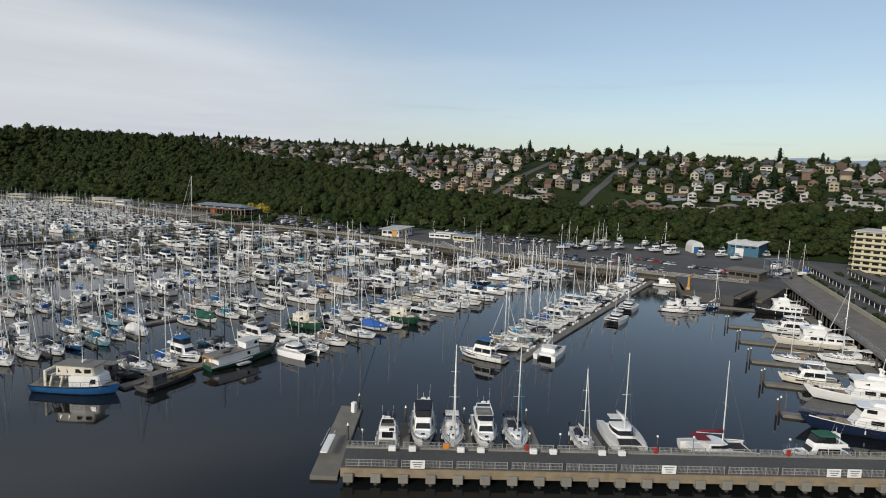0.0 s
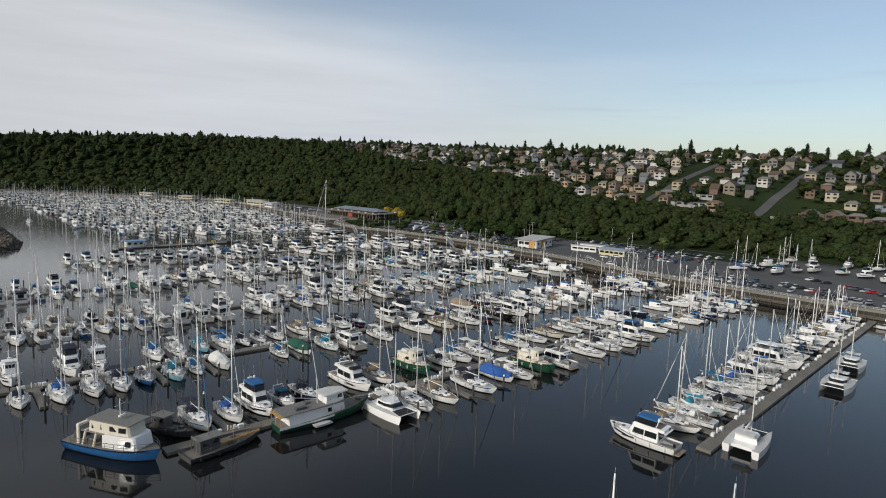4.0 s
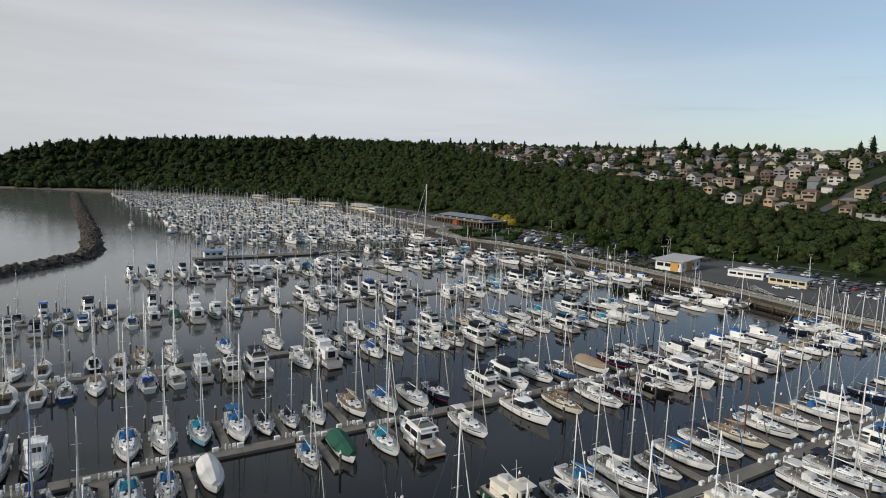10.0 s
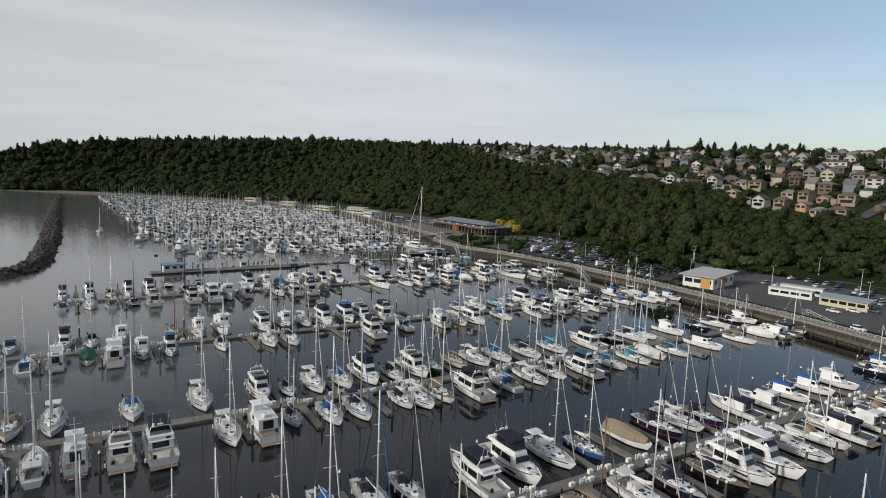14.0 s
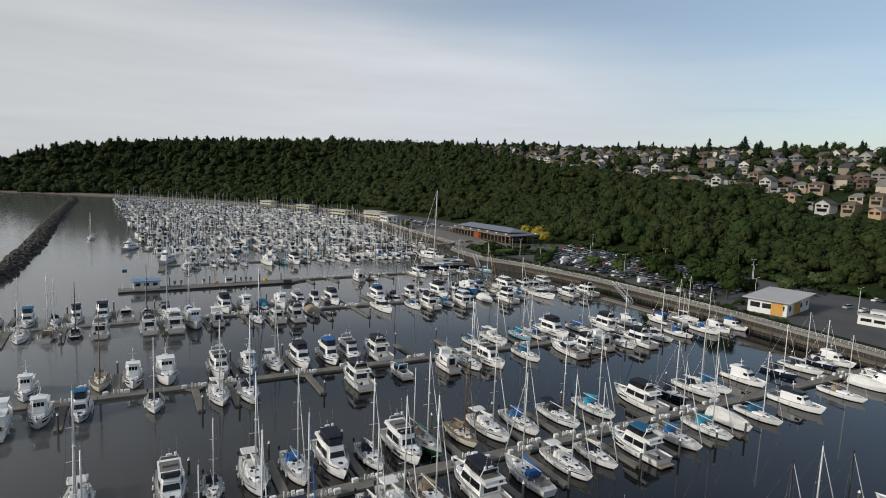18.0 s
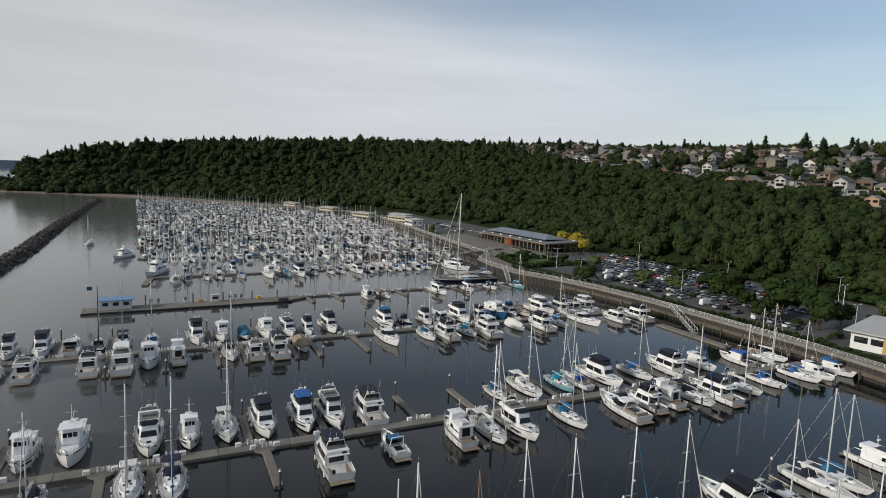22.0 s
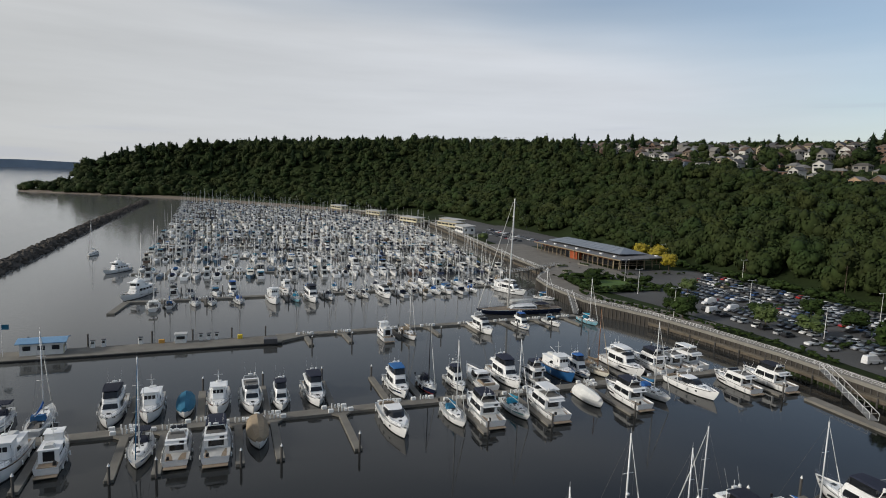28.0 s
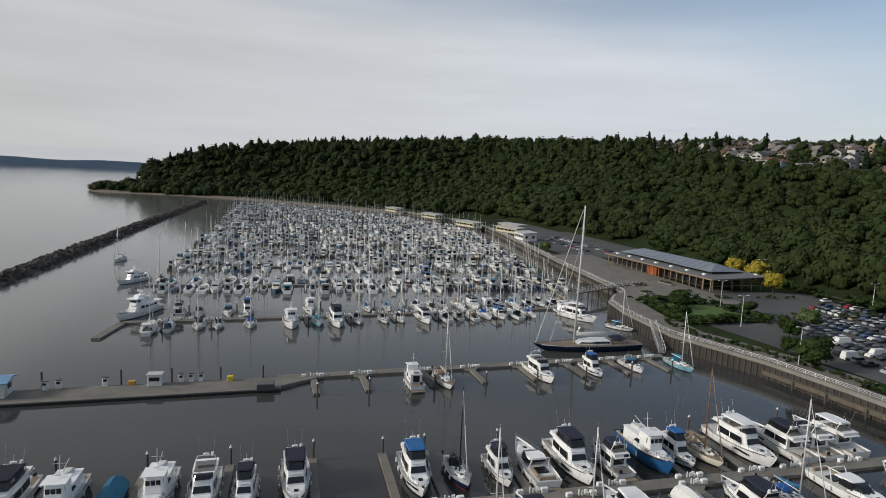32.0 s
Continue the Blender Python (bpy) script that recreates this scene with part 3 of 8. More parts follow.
def sailboat(L, hull_mat, cover_mat, jib_mat, label, deck_mat=None, mast_k=1.28, dodger=None, stripe=None, ketch=False, mast_mat=None, wood=False):
    deck_mat, mast_mat = deck_mat or DECKW, mast_mat or ALU
    B, free = 0.30 * L + 0.35, 0.085 * L + 0.12
    hull, sheer = hull_shape(L, B, free, 0.62, 0.42, 2.3, 0.11 * L)
    boat = boot_top(thing("sailboat", hull, hull_mat, label, "sailboat", smooth=False), BLACKH if hull_mat is not NAVY else REDH)
    if stripe:
        part("stripe", band(sheer, 0.80, 0.93), stripe, boat)
    part("deck", deck_piece(sheer), deck_mat, boat)
    zd = free * 1.05
    roof = house_block(-0.09 * L, 0.28 * L, 0.58 * B, 0.26 * B, zd - 0.1, 0.044 * L, 0.8, 0.02, 0.12, 0.10)
    cabin = part("coachroof", roof, CREAM if wood else GEL, boat)
    for p in pane_side(-0.06 * L, 0.09 * L, 0.29 * B - 0.045, 0.285 * B - 0.055, zd - 0.02, zd + 0.026 * L - 0.02):
        part("window", p, TINT, cabin)
    y0, y1, w = -0.40 * L, -0.11 * L, 0.20 * B
    well = join(box(0, (y0 + y1) / 2, zd - 0.02, 2 * w, y1 - y0, 0.06), box(-w - 0.08, (y0 + y1) / 2, zd + 0.12, 0.16, y1 - y0, 0.36, 0.05), box(w + 0.08, (y0 + y1) / 2, zd + 0.12, 0.16, y1 - y0, 0.36, 0.05), tube((0, y0 + 0.25 * (y1 - y0), zd), (0, y0 + 0.25 * (y1 - y0), zd + 0.9), 0.05), box(0, y0 + 0.25 * (y1 - y0), zd + 0.75, 0.7, 0.06, 0.5, 0.2))
    part("cockpit", well, TEAK if wood else SOLE, boat)
    H, ym = mast_k * L, 0.09 * L
    r = 0.007 * L + 0.045
    zr = zd + 0.05 * L
    ztop = zd - 0.1 + 0.044 * L
    dark = [box(0, 0.335 * L, zd + 0.06 + 0.03, 0.6, 0.6, 0.08, 0.02), box(0, 0.19 * L, ztop + 0.03, 0.55, 0.55, 0.1, 0.02), box(-0.42, 0.02 * L, ztop + 0.06, 0.4, 0.5, 0.1, 0.02), box(0.42, 0.02 * L, ztop + 0.06, 0.4, 0.5, 0.1, 0.02), box(0, -0.05 * L, ztop + 0.06, 0.8, 0.75, 0.12, 0.03), box(0, -0.095 * L, zd + 0.1, 0.6, 0.06, 0.5), wheel_ring(0, -0.34 * L, zd + 0.8, 0.5), box(0.33 * B, -0.47 * L, zd + 0.75, 0.3, 0.35, 0.65, 0.08), coil(-0.3 * B, -0.2 * L, zd, 0.3), coil(0.26 * B, 0.28 * L, zd + 0.05, 0.28), coil(-0.1 * B, 0.40 * L, zd + 0.12, 0.25)]
    dark += pane_side(0.105 * L, 0.19 * L, 0.275 * B - 0.06, 0.205 * B - 0.02, zd, zd + 0.022 * L - 0.02)
    dark += [wire([(s * 0.30 * B, -0.36 * L, zd + 0.05), (s * 0.40 * B, 0.0, zd + 0.08), (s * 0.22 * B, 0.36 * L, zd + 0.14)], 0.025) for s in (-1, 1)]
    light = [tube((s * 0.29 * B, q * L, zd + 0.2), (s * 0.29 * B, q * L, zd + 0.48), 0.11, 7, 0.09) for s in (-1, 1) for q in (-0.3, -0.17)]
    light += [tube((s * 0.2 * B, 0.14 * L, ztop), (s * 0.2 * B, 0.14 * L, ztop + 0.3), 0.08, 6, 0.12) for s in (-1, 1)] + [box(0, 0.265 * L, ztop + 0.02, 0.5, 0.75, 0.3, 0.08), fender_row(sheer, (2, 4, 6))]
    part_of("deck_gear", [(join(*dark), BLACKH), (join(*light), WHITEP)], boat)
    mast = [tube((0, ym, zd), (0, ym - 0.1, zd + H), r, 6, r * 0.7)]
    for t in (0.42, 0.70):
        wsp = 0.075 * L * (1.25 - 0.6 * t)
        mast.append(tube((-wsp, ym - 0.12, zd + H * t), (wsp, ym - 0.12, zd + H * t), 0.03, 4))
    mast += [tube((0, ym - 0.1, zd + H), (0, ym - 0.1, zd + H + 0.7), 0.012, 3), box(0, ym + 0.15, zd + H * 0.55, 0.4, 0.3, 0.25, 0.05) if L > 12 else tube((0, ym - 0.3, zd + H), (0, ym + 0.2, zd + H), 0.012, 3)]
    zb, yb = zr + 0.95, -0.30 * L
    mast.append(tube((0, ym, zb), (0, yb, zb + 0.08), 0.09, 6))
    spar = part("mast", join(*mast), mast_mat, boat, smooth=True)
    sizes = ((0.16, 0.34), (0.2, 0.30), (0.17, 0.24), (0.13, 0.17), (0.06, 0.08))
    rings = []
    for k, (a, b) in enumerate(sizes):
        y = ym - 0.12 + (yb - ym + 0.35) * k / 4
        rings.append([(a * math.cos(q) * 0.8, y, zb + 0.1 + b + b * math.sin(q) * 1.0 + (0.35 if k == 0 else 0)) for q in [2 * math.pi * i / 7 for i in range(7)]])
    part("sail_cover", loft(rings), cover_mat, spar, smooth=True)
    bow = sheer[-1]
    top = (0, ym - 0.1, zd + H * 0.985)
    if jib_mat:
        part("furled_jib", join(tube((0, bow[1] - 0.25, bow[2] + 0.5), (0, bow[1] * 0.35 + ym * 0.65, zd + H * 0.62), 0.10, 5, 0.07), tube((0, bow[1] * 0.35 + ym * 0.65, zd + H * 0.62), top, 0.07, 5, 0.03)), jib_mat, boat, smooth=True)
    rig = [wire([(0, bow[1] - 0.1, bow[2]), top]), wire([top, (0, -0.485 * L, free)])]
    for s in (-1, 1):
        w1, w2 = 0.075 * L * (1.25 - 0.252), 0.075 * L * (1.25 - 0.42)
        rig += [wire([(s * 0.46 * B, ym - 0.1, free * 1.1), (s * w1, ym - 0.12, zd + H * 0.42), (s * w2, ym - 0.12, zd + H * 0.70), top]), wire([(s * 0.44 * B, ym - 0.5, free * 1.1), (0, ym - 0.1, zd + H * 0.42)], 0.013)]
    rig.append(rail_piece(sheer, 1, 0.6, 2, 0.014))
    part("rigging", join(*rig), RIG, boat)
    if ketch:
        part("mizzen_mast", join(tube((0, -0.33 * L, zd), (0, -0.34 * L, zd + 0.72 * H), r * 0.8, 6, r * 0.5), tube((0, -0.33 * L, zd + 1.6), (0, -0.5 * L, zd + 1.65), 0.05, 5)), mast_mat, boat, smooth=True)
    if dodger:
        part("dodger", join(house_block(-0.19 * L, -0.05 * L, 0.60 * B, 0.5 * B, zd + 0.2, 1.0, 0.85, 0.0, 0.14, 0.1), *([house_block(-0.42 * L, -0.23 * L, 0.62 * B, 0.6 * B, zd + 1.75, 0.14, 0.2, 0.2, 0.1, 0.08)] + [tube((s * 0.29 * B, -q * L, zd), (s * 0.29 * B, -q * L, zd + 1.8), 0.02, 3) for s in (-1, 1) for q in (0.25, 0.40)] if L > 12.2 else [])), dodger, boat)
    return boat


def motor_hull(L, mat, label, name="motor_yacht", category="motor yacht", free=None, B=None, stripe=None, fine=2.6):
    B = B or min(0.27 * L + 0.9, 0.19 * L + 2.0)
    free = free or min(0.10 * L + 0.15, 0.05 * L + 0.95)
    hull, sheer = hull_shape(L, B, free, 0.90, 0.36, fine, 0.10 * L, 0.45)
    boat = boot_top(thing(name, hull, mat, label, category), BLACKH)
    if stripe:
        part("stripe", band(sheer, 0.55, 0.72), stripe, boat)
    part("deck", deck_piece(sheer, 0.1, 0.25), DECKW, boat)
    part("swim_platform", box(0, -0.5 * L - 0.35, 0.35, 0.8 * B, 0.95, 0.12, 0.05), TEAK, boat)
    return boat, sheer, B, free


def flybridge(L, mat, label, bimini=None, stripe=None, house=None, dinghy=False, tall=1.0):
    boat, sheer, B, free = motor_hull(L, mat, label, "flybridge_motor_yacht", "motor yacht", stripe=stripe)
    house = house or GEL
    z0, h1 = free * 0.95, 1.55 + 0.03 * L
    y0, y1 = -0.26 * L, 0.20 * L
    saloon = part("saloon", house_block(y0, y1, 0.78 * B, 0.62 * B, z0, h1, 1.0, 0.05, 0.12), house, boat)
    x0, x1 = 0.39 * B, 0.36 * B
    n = 2
    for k in range(n):
        a = y0 + 0.25 + (y1 - y0 - 1.3) * k / n
        b = y0 + 0.25 + (y1 - y0 - 1.3) * (k + 0.93) / n
        for p in pane_side(a, b, x0 - 0.045, x0 - 0.045 - (0.04 if k == n - 1 else 0), z0 + h1 * 0.32, z0 + h1 * 0.86, 0.35 if k == n - 1 else 0.0):
            part("window", p, TINT, saloon)
    wz, wy = z0 + h1 * 0.42, y1 - 0.36
    wv = [(-0.27 * B, wy + 0.02, wz), (0.27 * B, wy + 0.02, wz), (0.24 * B, wy - 0.42, wz + h1 * 0.42), (-0.24 * B, wy - 0.42, wz + h1 * 0.42)]
    wv += [(x, y - 0.06, z - 0.03) for x, y, z in wv]
    part("windscreen", (wv, [(0, 1, 2, 3), (7, 6, 5, 4), (0, 4, 5, 1), (1, 5, 6, 2), (2, 6, 7, 3), (3, 7, 4, 0)]), TINT, saloon)
    part("foredeck_trunk", house_block(y1 - 0.3, 0.36 * L, 0.6 * B, 0.34 * B, free * 1.05, 0.42, 0.5, 0, 0.1), house, boat)
    zf = z0 + h1
    fb = house_block(y0 - 0.08 * L, y1 - 0.9, 0.74 * B, 0.56 * B, zf, 0.62 * tall, 0.45, 0.0, 0.0, 0.0)
    bridge = part("flybridge", join(fb, box(0, y0 - 0.05 * L, zf + 0.05, 0.74 * B, 0.12 * L, 0.1)), house, boat)
    part("helm_bench", join(box(0, y0 + 0.10 * L, zf + 0.66, 0.62 * B, 0.24 * L, 0.06), box(0, y0 + 0.12 * L, zf + 0.8, 0.5 * B, 0.55, 0.6, 0.1)), SOLE, bridge)
    part("bridge_screen", house_block(y1 - 2.6, y1 - 0.95, 0.60 * B, 0.52 * B, zf + 0.5, 0.55, 0.6, 0.5, 0.05, 0) if not bimini or bimini is GEL else house_block(y0 + 0.9, y1 - 1.1, 0.64 * B, 0.54 * B, zf + 0.58, 1.16, 0.6, 0.2, 0.06, 0), TINT, bridge)
    dark = [box(0, 0.29 * L, free * 1.05 + 0.46, 0.65, 0.65, 0.1, 0.02), box(0, 0.44 * L, free * 1.25 + 0.1, 0.35, 0.5, 0.25, 0.06), box(0.2 * B, y0 - 0.06 * L, zf + 0.3, 0.9, 0.6, 0.5, 0.1), coil(-0.2 * B, 0.38 * L, free * 1.15, 0.3), wheel_ring(0.12 * B, y1 - 2.3, zf + 0.75, 0.28), box(-0.25 * B, -0.47 * L, free + 0.3, 0.5, 0.4, 0.55, 0.1), band(sheer, 0.90, 0.965, 0.03)]
    dark += pane_side(0.06 * L, 0.24 * L, 0.5 * B * 0.955, 0.5 * B * 0.90, free * 0.66, free * 0.86)
    light = [fender_row(sheer, (1, 3, 5), 0.4), box(0, y0 + 0.02 * L, zf + 0.35, 0.5 * B, 0.5, 0.45, 0.1), tube((-0.2 * B, y0 + 0.3, zf + 1.75), (-0.2 * B, y0 + 0.3, zf + 2.25), 0.26, 8, 0.2)]
    part_of("deck_gear", [(join(*dark), BLACKH), (join(*light), WHITEP)], boat)
    part("saloon_door", box(0, y0 - 0.02, z0 + h1 * 0.52, 0.5 * B, 0.06, h1 * 0.7), TINT, saloon)
    part("aft_cockpit", box(0, -0.38 * L, z0 * 0.86 + 0.05, 0.7 * B, 0.2 * L, 0.12), TEAK if L > 13 else SOLE, boat)
    arch = [tube((s * 0.34 * B, y0 + 0.6, zf + 0.5), (s * 0.27 * B, y0 + 0.25, zf + 1.75), 0.07, 5) for s in (-1, 1)]
    arch += [tube((-0.27 * B, y0 + 0.25, zf + 1.75), (0.27 * B, y0 + 0.25, zf + 1.75), 0.08, 5), tube((0, y0 + 0.25, zf + 1.75), (0, y0 + 0.2, zf + 3.0), 0.03, 4), box(0, y0 + 0.3, zf + 2.05, 0.9, 0.35, 0.2, 0.08), tube((0.22 * B, y0 + 0.3, zf + 1.7), (0.25 * B, y0 - 0.6, zf + 4.4), 0.014, 3), tube((-0.22 * B, y0 + 0.3, zf + 1.7), (-0.25 * B, y0 - 0.6, zf + 4.4), 0.014, 3)]
    part("radar_arch", join(*arch), WHITEP, boat)
    if bimini:
        ya, yb = y0 + 0.4, y1 - 1.6
        top = house_block(ya, yb, 0.68 * B, 0.60 * B, zf + 1.75, 0.16, 0.2, 0.2, 0.15, 0.08)
        part("bimini", join(top, *[tube((s * 0.31 * B, y, zf + 0.5), (s * 0.30 * B, y, zf + 1.78), 0.025, 4) for s in (-1, 1) for y in (ya + 0.3, yb - 0.3)]), bimini, bridge)
    part("bow_rail", rail_piece(sheer, 4, 0.75, 1, 0.02), STEEL, boat)
    return boat


def express(L, mat, label, top=None, stripe=None):
    boat, sheer, B, free = motor_hull(L, mat, label, "express_cruiser", "motor yacht", stripe=stripe, fine=2.2)
    z0 = free
    part("foredeck", house_block(-0.02 * L, 0.37 * L, 0.70 * B, 0.26 * B, z0 * 0.98, 0.55, 0.9, 0, 0.14), GEL, boat)
    ya, yb = -0.02 * L, 0.15 * L
    body = house_block(ya - 0.10 * L, yb, 0.72 * B, 0.46 * B, z0 + 0.3, 1.05, 1.5, -0.1, 0.16)
    part("windscreen", body, TINT, boat)
    part("hardtop", house_block(ya - 0.17 * L, ya + 0.04 * L, 0.66 * B, 0.58 * B, z0 + 1.25, 0.2, 0.3, 0.1, 0.1), top or GEL, boat)
    part("cockpit", join(box(0, -0.31 * L, z0 * 0.8, 0.66 * B, 0.3 * L, 0.1), box(0, -0.44 * L, z0 + 0.1, 0.6 * B, 0.5, 0.5, 0.1), box(-0.25 * B, -0.3 * L, z0 + 0.05, 0.5, 0.2 * L, 0.45, 0.1)), TEAK if L > 13 else DECKW, boat)
    part("radar_arch", join(*[tube((s * 0.36 * B, -0.2 * L, z0), (s * 0.3 * B, -0.25 * L, z0 + 1.9), 0.09, 5) for s in (-1, 1)], tube((-0.3 * B, -0.25 * L, z0 + 1.9), (0.3 * B, -0.25 * L, z0 + 1.9), 0.1, 5), tube((0, -0.25 * L, z0 + 1.9), (0, -0.26 * L, z0 + 2.8), 0.03, 4)), GEL, boat)
    part("bow_rail", rail_piece(sheer, 5, 0.6, 1, 0.02), STEEL, boat)
    dark = [box(0, 0.22 * L, z0 + 0.58, 0.6, 0.6, 0.1, 0.02), box(-0.5, 0.13 * L, z0 + 0.6, 0.4, 0.4, 0.1, 0.02), box(0.5, 0.13 * L, z0 + 0.6, 0.4, 0.4, 0.1, 0.02), box(0, -0.25 * L, z0 * 0.9 + 0.1, 0.5 * B, 0.12 * L, 0.3, 0.1), coil(0, 0.42 * L, z0 * 1.3, 0.25), band(sheer, 0.90, 0.96, 0.03)]
    part_of("deck_gear", [(join(*dark), BLACKH), (fender_row(sheer, (1, 3, 5), 0.4), WHITEP)], boat)
    for p in pane_side(0.02 * L, 0.2 * L, 0.40 * B, 0.375 * B, free * 0.62, free * 0.85):
        part("window", p, TINT, boat)
    return boat


def trawler(L, mat, label, stripe=None, house=None, top=None):
    boat, sheer, B, free = motor_hull(L, mat, label, "trawler_yacht", "motor yacht", free=min(0.11 * L + 0.35, 0.05 * L + 1.25), stripe=stripe, fine=3.0)
    house = house or GEL
    z0 = free * 0.98
    h = 1.95
    saloon = part("saloon", house_block(-0.33 * L, 0.10 * L, 0.74 * B, 0.70 * B, z0, h, 0.1, 0.0, 0.06), house, boat)
    pilot = part("pilothouse", house_block(-0.02 * L, 0.17 * L, 0.68 * B, 0.54 * B, z0 + 0.7, h + 0.55, 0.35, 0.0, 0.08), house, boat)
    for k in range(2):
        a = -0.31 * L + 0.17 * L * k
        for p in pane_side(a, a + 0.145 * L, 0.36 * B, 0.36 * B, z0 + 0.85, z0 + 1.55):
            part("window", p, TINT, saloon)
    for p in pane_side(0.01 * L, 0.12 * L, 0.325 * B, 0.29 * B, z0 + 1.75, z0 + 2.6):
        part("window", p, TINT, saloon)
    zz, yy = z0 + 1.8, 0.17 * L - 0.18
    part("windscreen", join(*[box(q * 0.155 * B, yy - 0.03, zz + 0.42, 0.13 * B, 0.16, 0.7, 0.03) for q in (-1, 0, 1)]), TINT, pilot)
    part("cap_rail", band(sheer, 0.965, 1.01, 0.035), WOODH, boat)
    part("aft_cockpit", box(0, -0.41 * L, free * 0.93, 0.66 * B, 0.13 * L, 0.12), TEAK, boat)
    part("trunk_cabin", house_block(0.16 * L, 0.33 * L, 0.58 * B, 0.36 * B, free * 1.02, 0.55, 0.4, 0, 0.1), house, boat)
    part("upper_deck", join(box(0, -0.16 * L, z0 + h + 0.06, 0.78 * B, 0.36 * L, 0.12, 0.04), box(0, 0.06 * L, z0 + h + 1.3, 0.72 * B, 0.22 * L, 0.1, 0.04)), house, boat)
    part("mast", join(tube((0, -0.02 * L, z0 + h), (0, -0.05 * L, z0 + h + 4.2), 0.07, 6, 0.04), tube((0, -0.03 * L, z0 + h + 1.0), (0, -0.3 * L, z0 + h + 2.0), 0.04, 5), tube((-0.9, -0.04 * L, z0 + h + 3), (0.9, -0.04 * L, z0 + h + 3), 0.03, 4), box(0, 0.02 * L, z0 + h + 1.75, 0.8, 0.3, 0.2, 0.08)), WHITEP, boat)
    part("dinghy", house_block(-0.30 * L, -0.14 * L, 1.5, 0.9, z0 + h + 0.12, 0.5, 0.4, 0, 0.2), top or DECKW, boat)
    part("rail", rail_piece(sheer, 3, 0.85, 1, 0.025), STEEL, boat)
    dark = [box(0, 0.3 * L, free * 1.1, 0.65, 0.65, 0.25, 0.04), box(0, 0.43 * L, free * 1.25, 0.4, 0.6, 0.35, 0.08), coil(0.15 * B, 0.36 * L, free * 1.12, 0.3), box(0, -0.33 * L - 0.02, z0 + 1.0, 0.4 * B, 0.06, 1.5), box(0.25 * B, -0.42 * L, free + 0.2, 0.5, 0.5, 0.7, 0.1), band(sheer, 0.90, 0.965, 0.03)]
    part_of("deck_gear", [(join(*dark), BLACKH), (fender_row(sheer, (1, 3, 5), 0.4), WHITEP)], boat)
    return boat


def covered(L, mat, tarp, label, sail=False):
    boat, sheer, B, free = motor_hull(L, mat, label, "covered_boat", "boat")
    rings = []
    for b, y, z in sheer[:-1]:
        s = (y / L + 0.5)
        hh = 1.5 * math.sin(math.pi * min(1, 0.25 + s * 0.75)) + 0.25
        b = b + 0.05
        rings.append([(-b, y, z - 0.25), (-b * 0.98, y, z + 0.1), (-b * 0.55, y, z + hh * 0.75), (0, y, z + hh + 0.1 * math.sin(9 * s)), (b * 0.55, y, z + hh * 0.75), (b * 0.98, y, z + 0.1), (b, y, z - 0.25)])
    part("tarpaulin", loft(rings, close=False), tarp, boat)
    return boat


def catamaran(L, label, cover=None):
    boat = thing("catamaran", None, None, label, "catamaran")
    B = 0.56 * L
    for s in (-1, 1):
        hull, sheer = hull_shape(L, 0.15 * L, 0.13 * L, 0.7, 0.4, 2.0, 0.05 * L, 0.1)
        part("hull", moved(hull, s * B * 0.37), GEL, boat)
        part("deck", moved(deck_piece(sheer), s * B * 0.37), DECKW, boat)
    z = 0.125 * L
    part("bridge_deck", join(box(0, -0.12 * L, z - 0.25, 0.72 * B, 0.6 * L, 0.5, 0.1), tube((-0.37 * B, 0.42 * L, z), (0.37 * B, 0.42 * L, z), 0.09, 6)), GEL, boat)
    part("cabin", house_block(-0.22 * L, 0.16 * L, 0.58 * B, 0.42 * B, z, 1.25, 1.0, 0.0, 0.15), GEL, boat)
    part("windscreen", house_block(-0.18 * L, 0.165 * L, 0.59 * B, 0.43 * B, z + 0.5, 0.48, 0.42, 0.0, 0.06), TINT, boat)
    part("hardtop", box(0, -0.28 * L, z + 1.9, 0.5 * B, 0.2 * L, 0.1, 0.04), cover or GEL, boat)
    part("trampoline", box(0, 0.29 * L, z - 0.02, 0.56 * B, 0.25 * L, 0.03), RUBBER, boat)
    H = 1.3 * L
    part("mast", join(tube((0, 0.06 * L, z), (0, 0.05 * L, z + H), 0.12, 6, 0.08), tube((-0.9, 0.055 * L, z + 0.5 * H), (0.9, 0.055 * L, z + 0.5 * H), 0.03, 4)), ALU, boat)
    part("boom", tube((0, 0.05 * L, z + 2.4), (0, -0.34 * L, z + 2.6), 0.09, 6), ALU, boat)
    part("sail_cover", loft([[(a * math.cos(q), y, z + 2.85 + a * 1.3 * math.sin(q)) for q in [i * math.pi / 3 for i in range(6)]] for y, a in ((0.05 * L, 0.3), (-0.15 * L, 0.25), (-0.33 * L, 0.1))]), cover or CANW, boat, smooth=True)
    part("rigging", join(wire([(0, 0.42 * L, z), (0, 0.05 * L, z + H * 0.9)], 0.03), wire([(-0.4 * B, -0.03 * L, z), (0, 0.05 * L, z + H * 0.9), (0.4 * B, -0.03 * L, z)])), RIG, boat)
    return boat


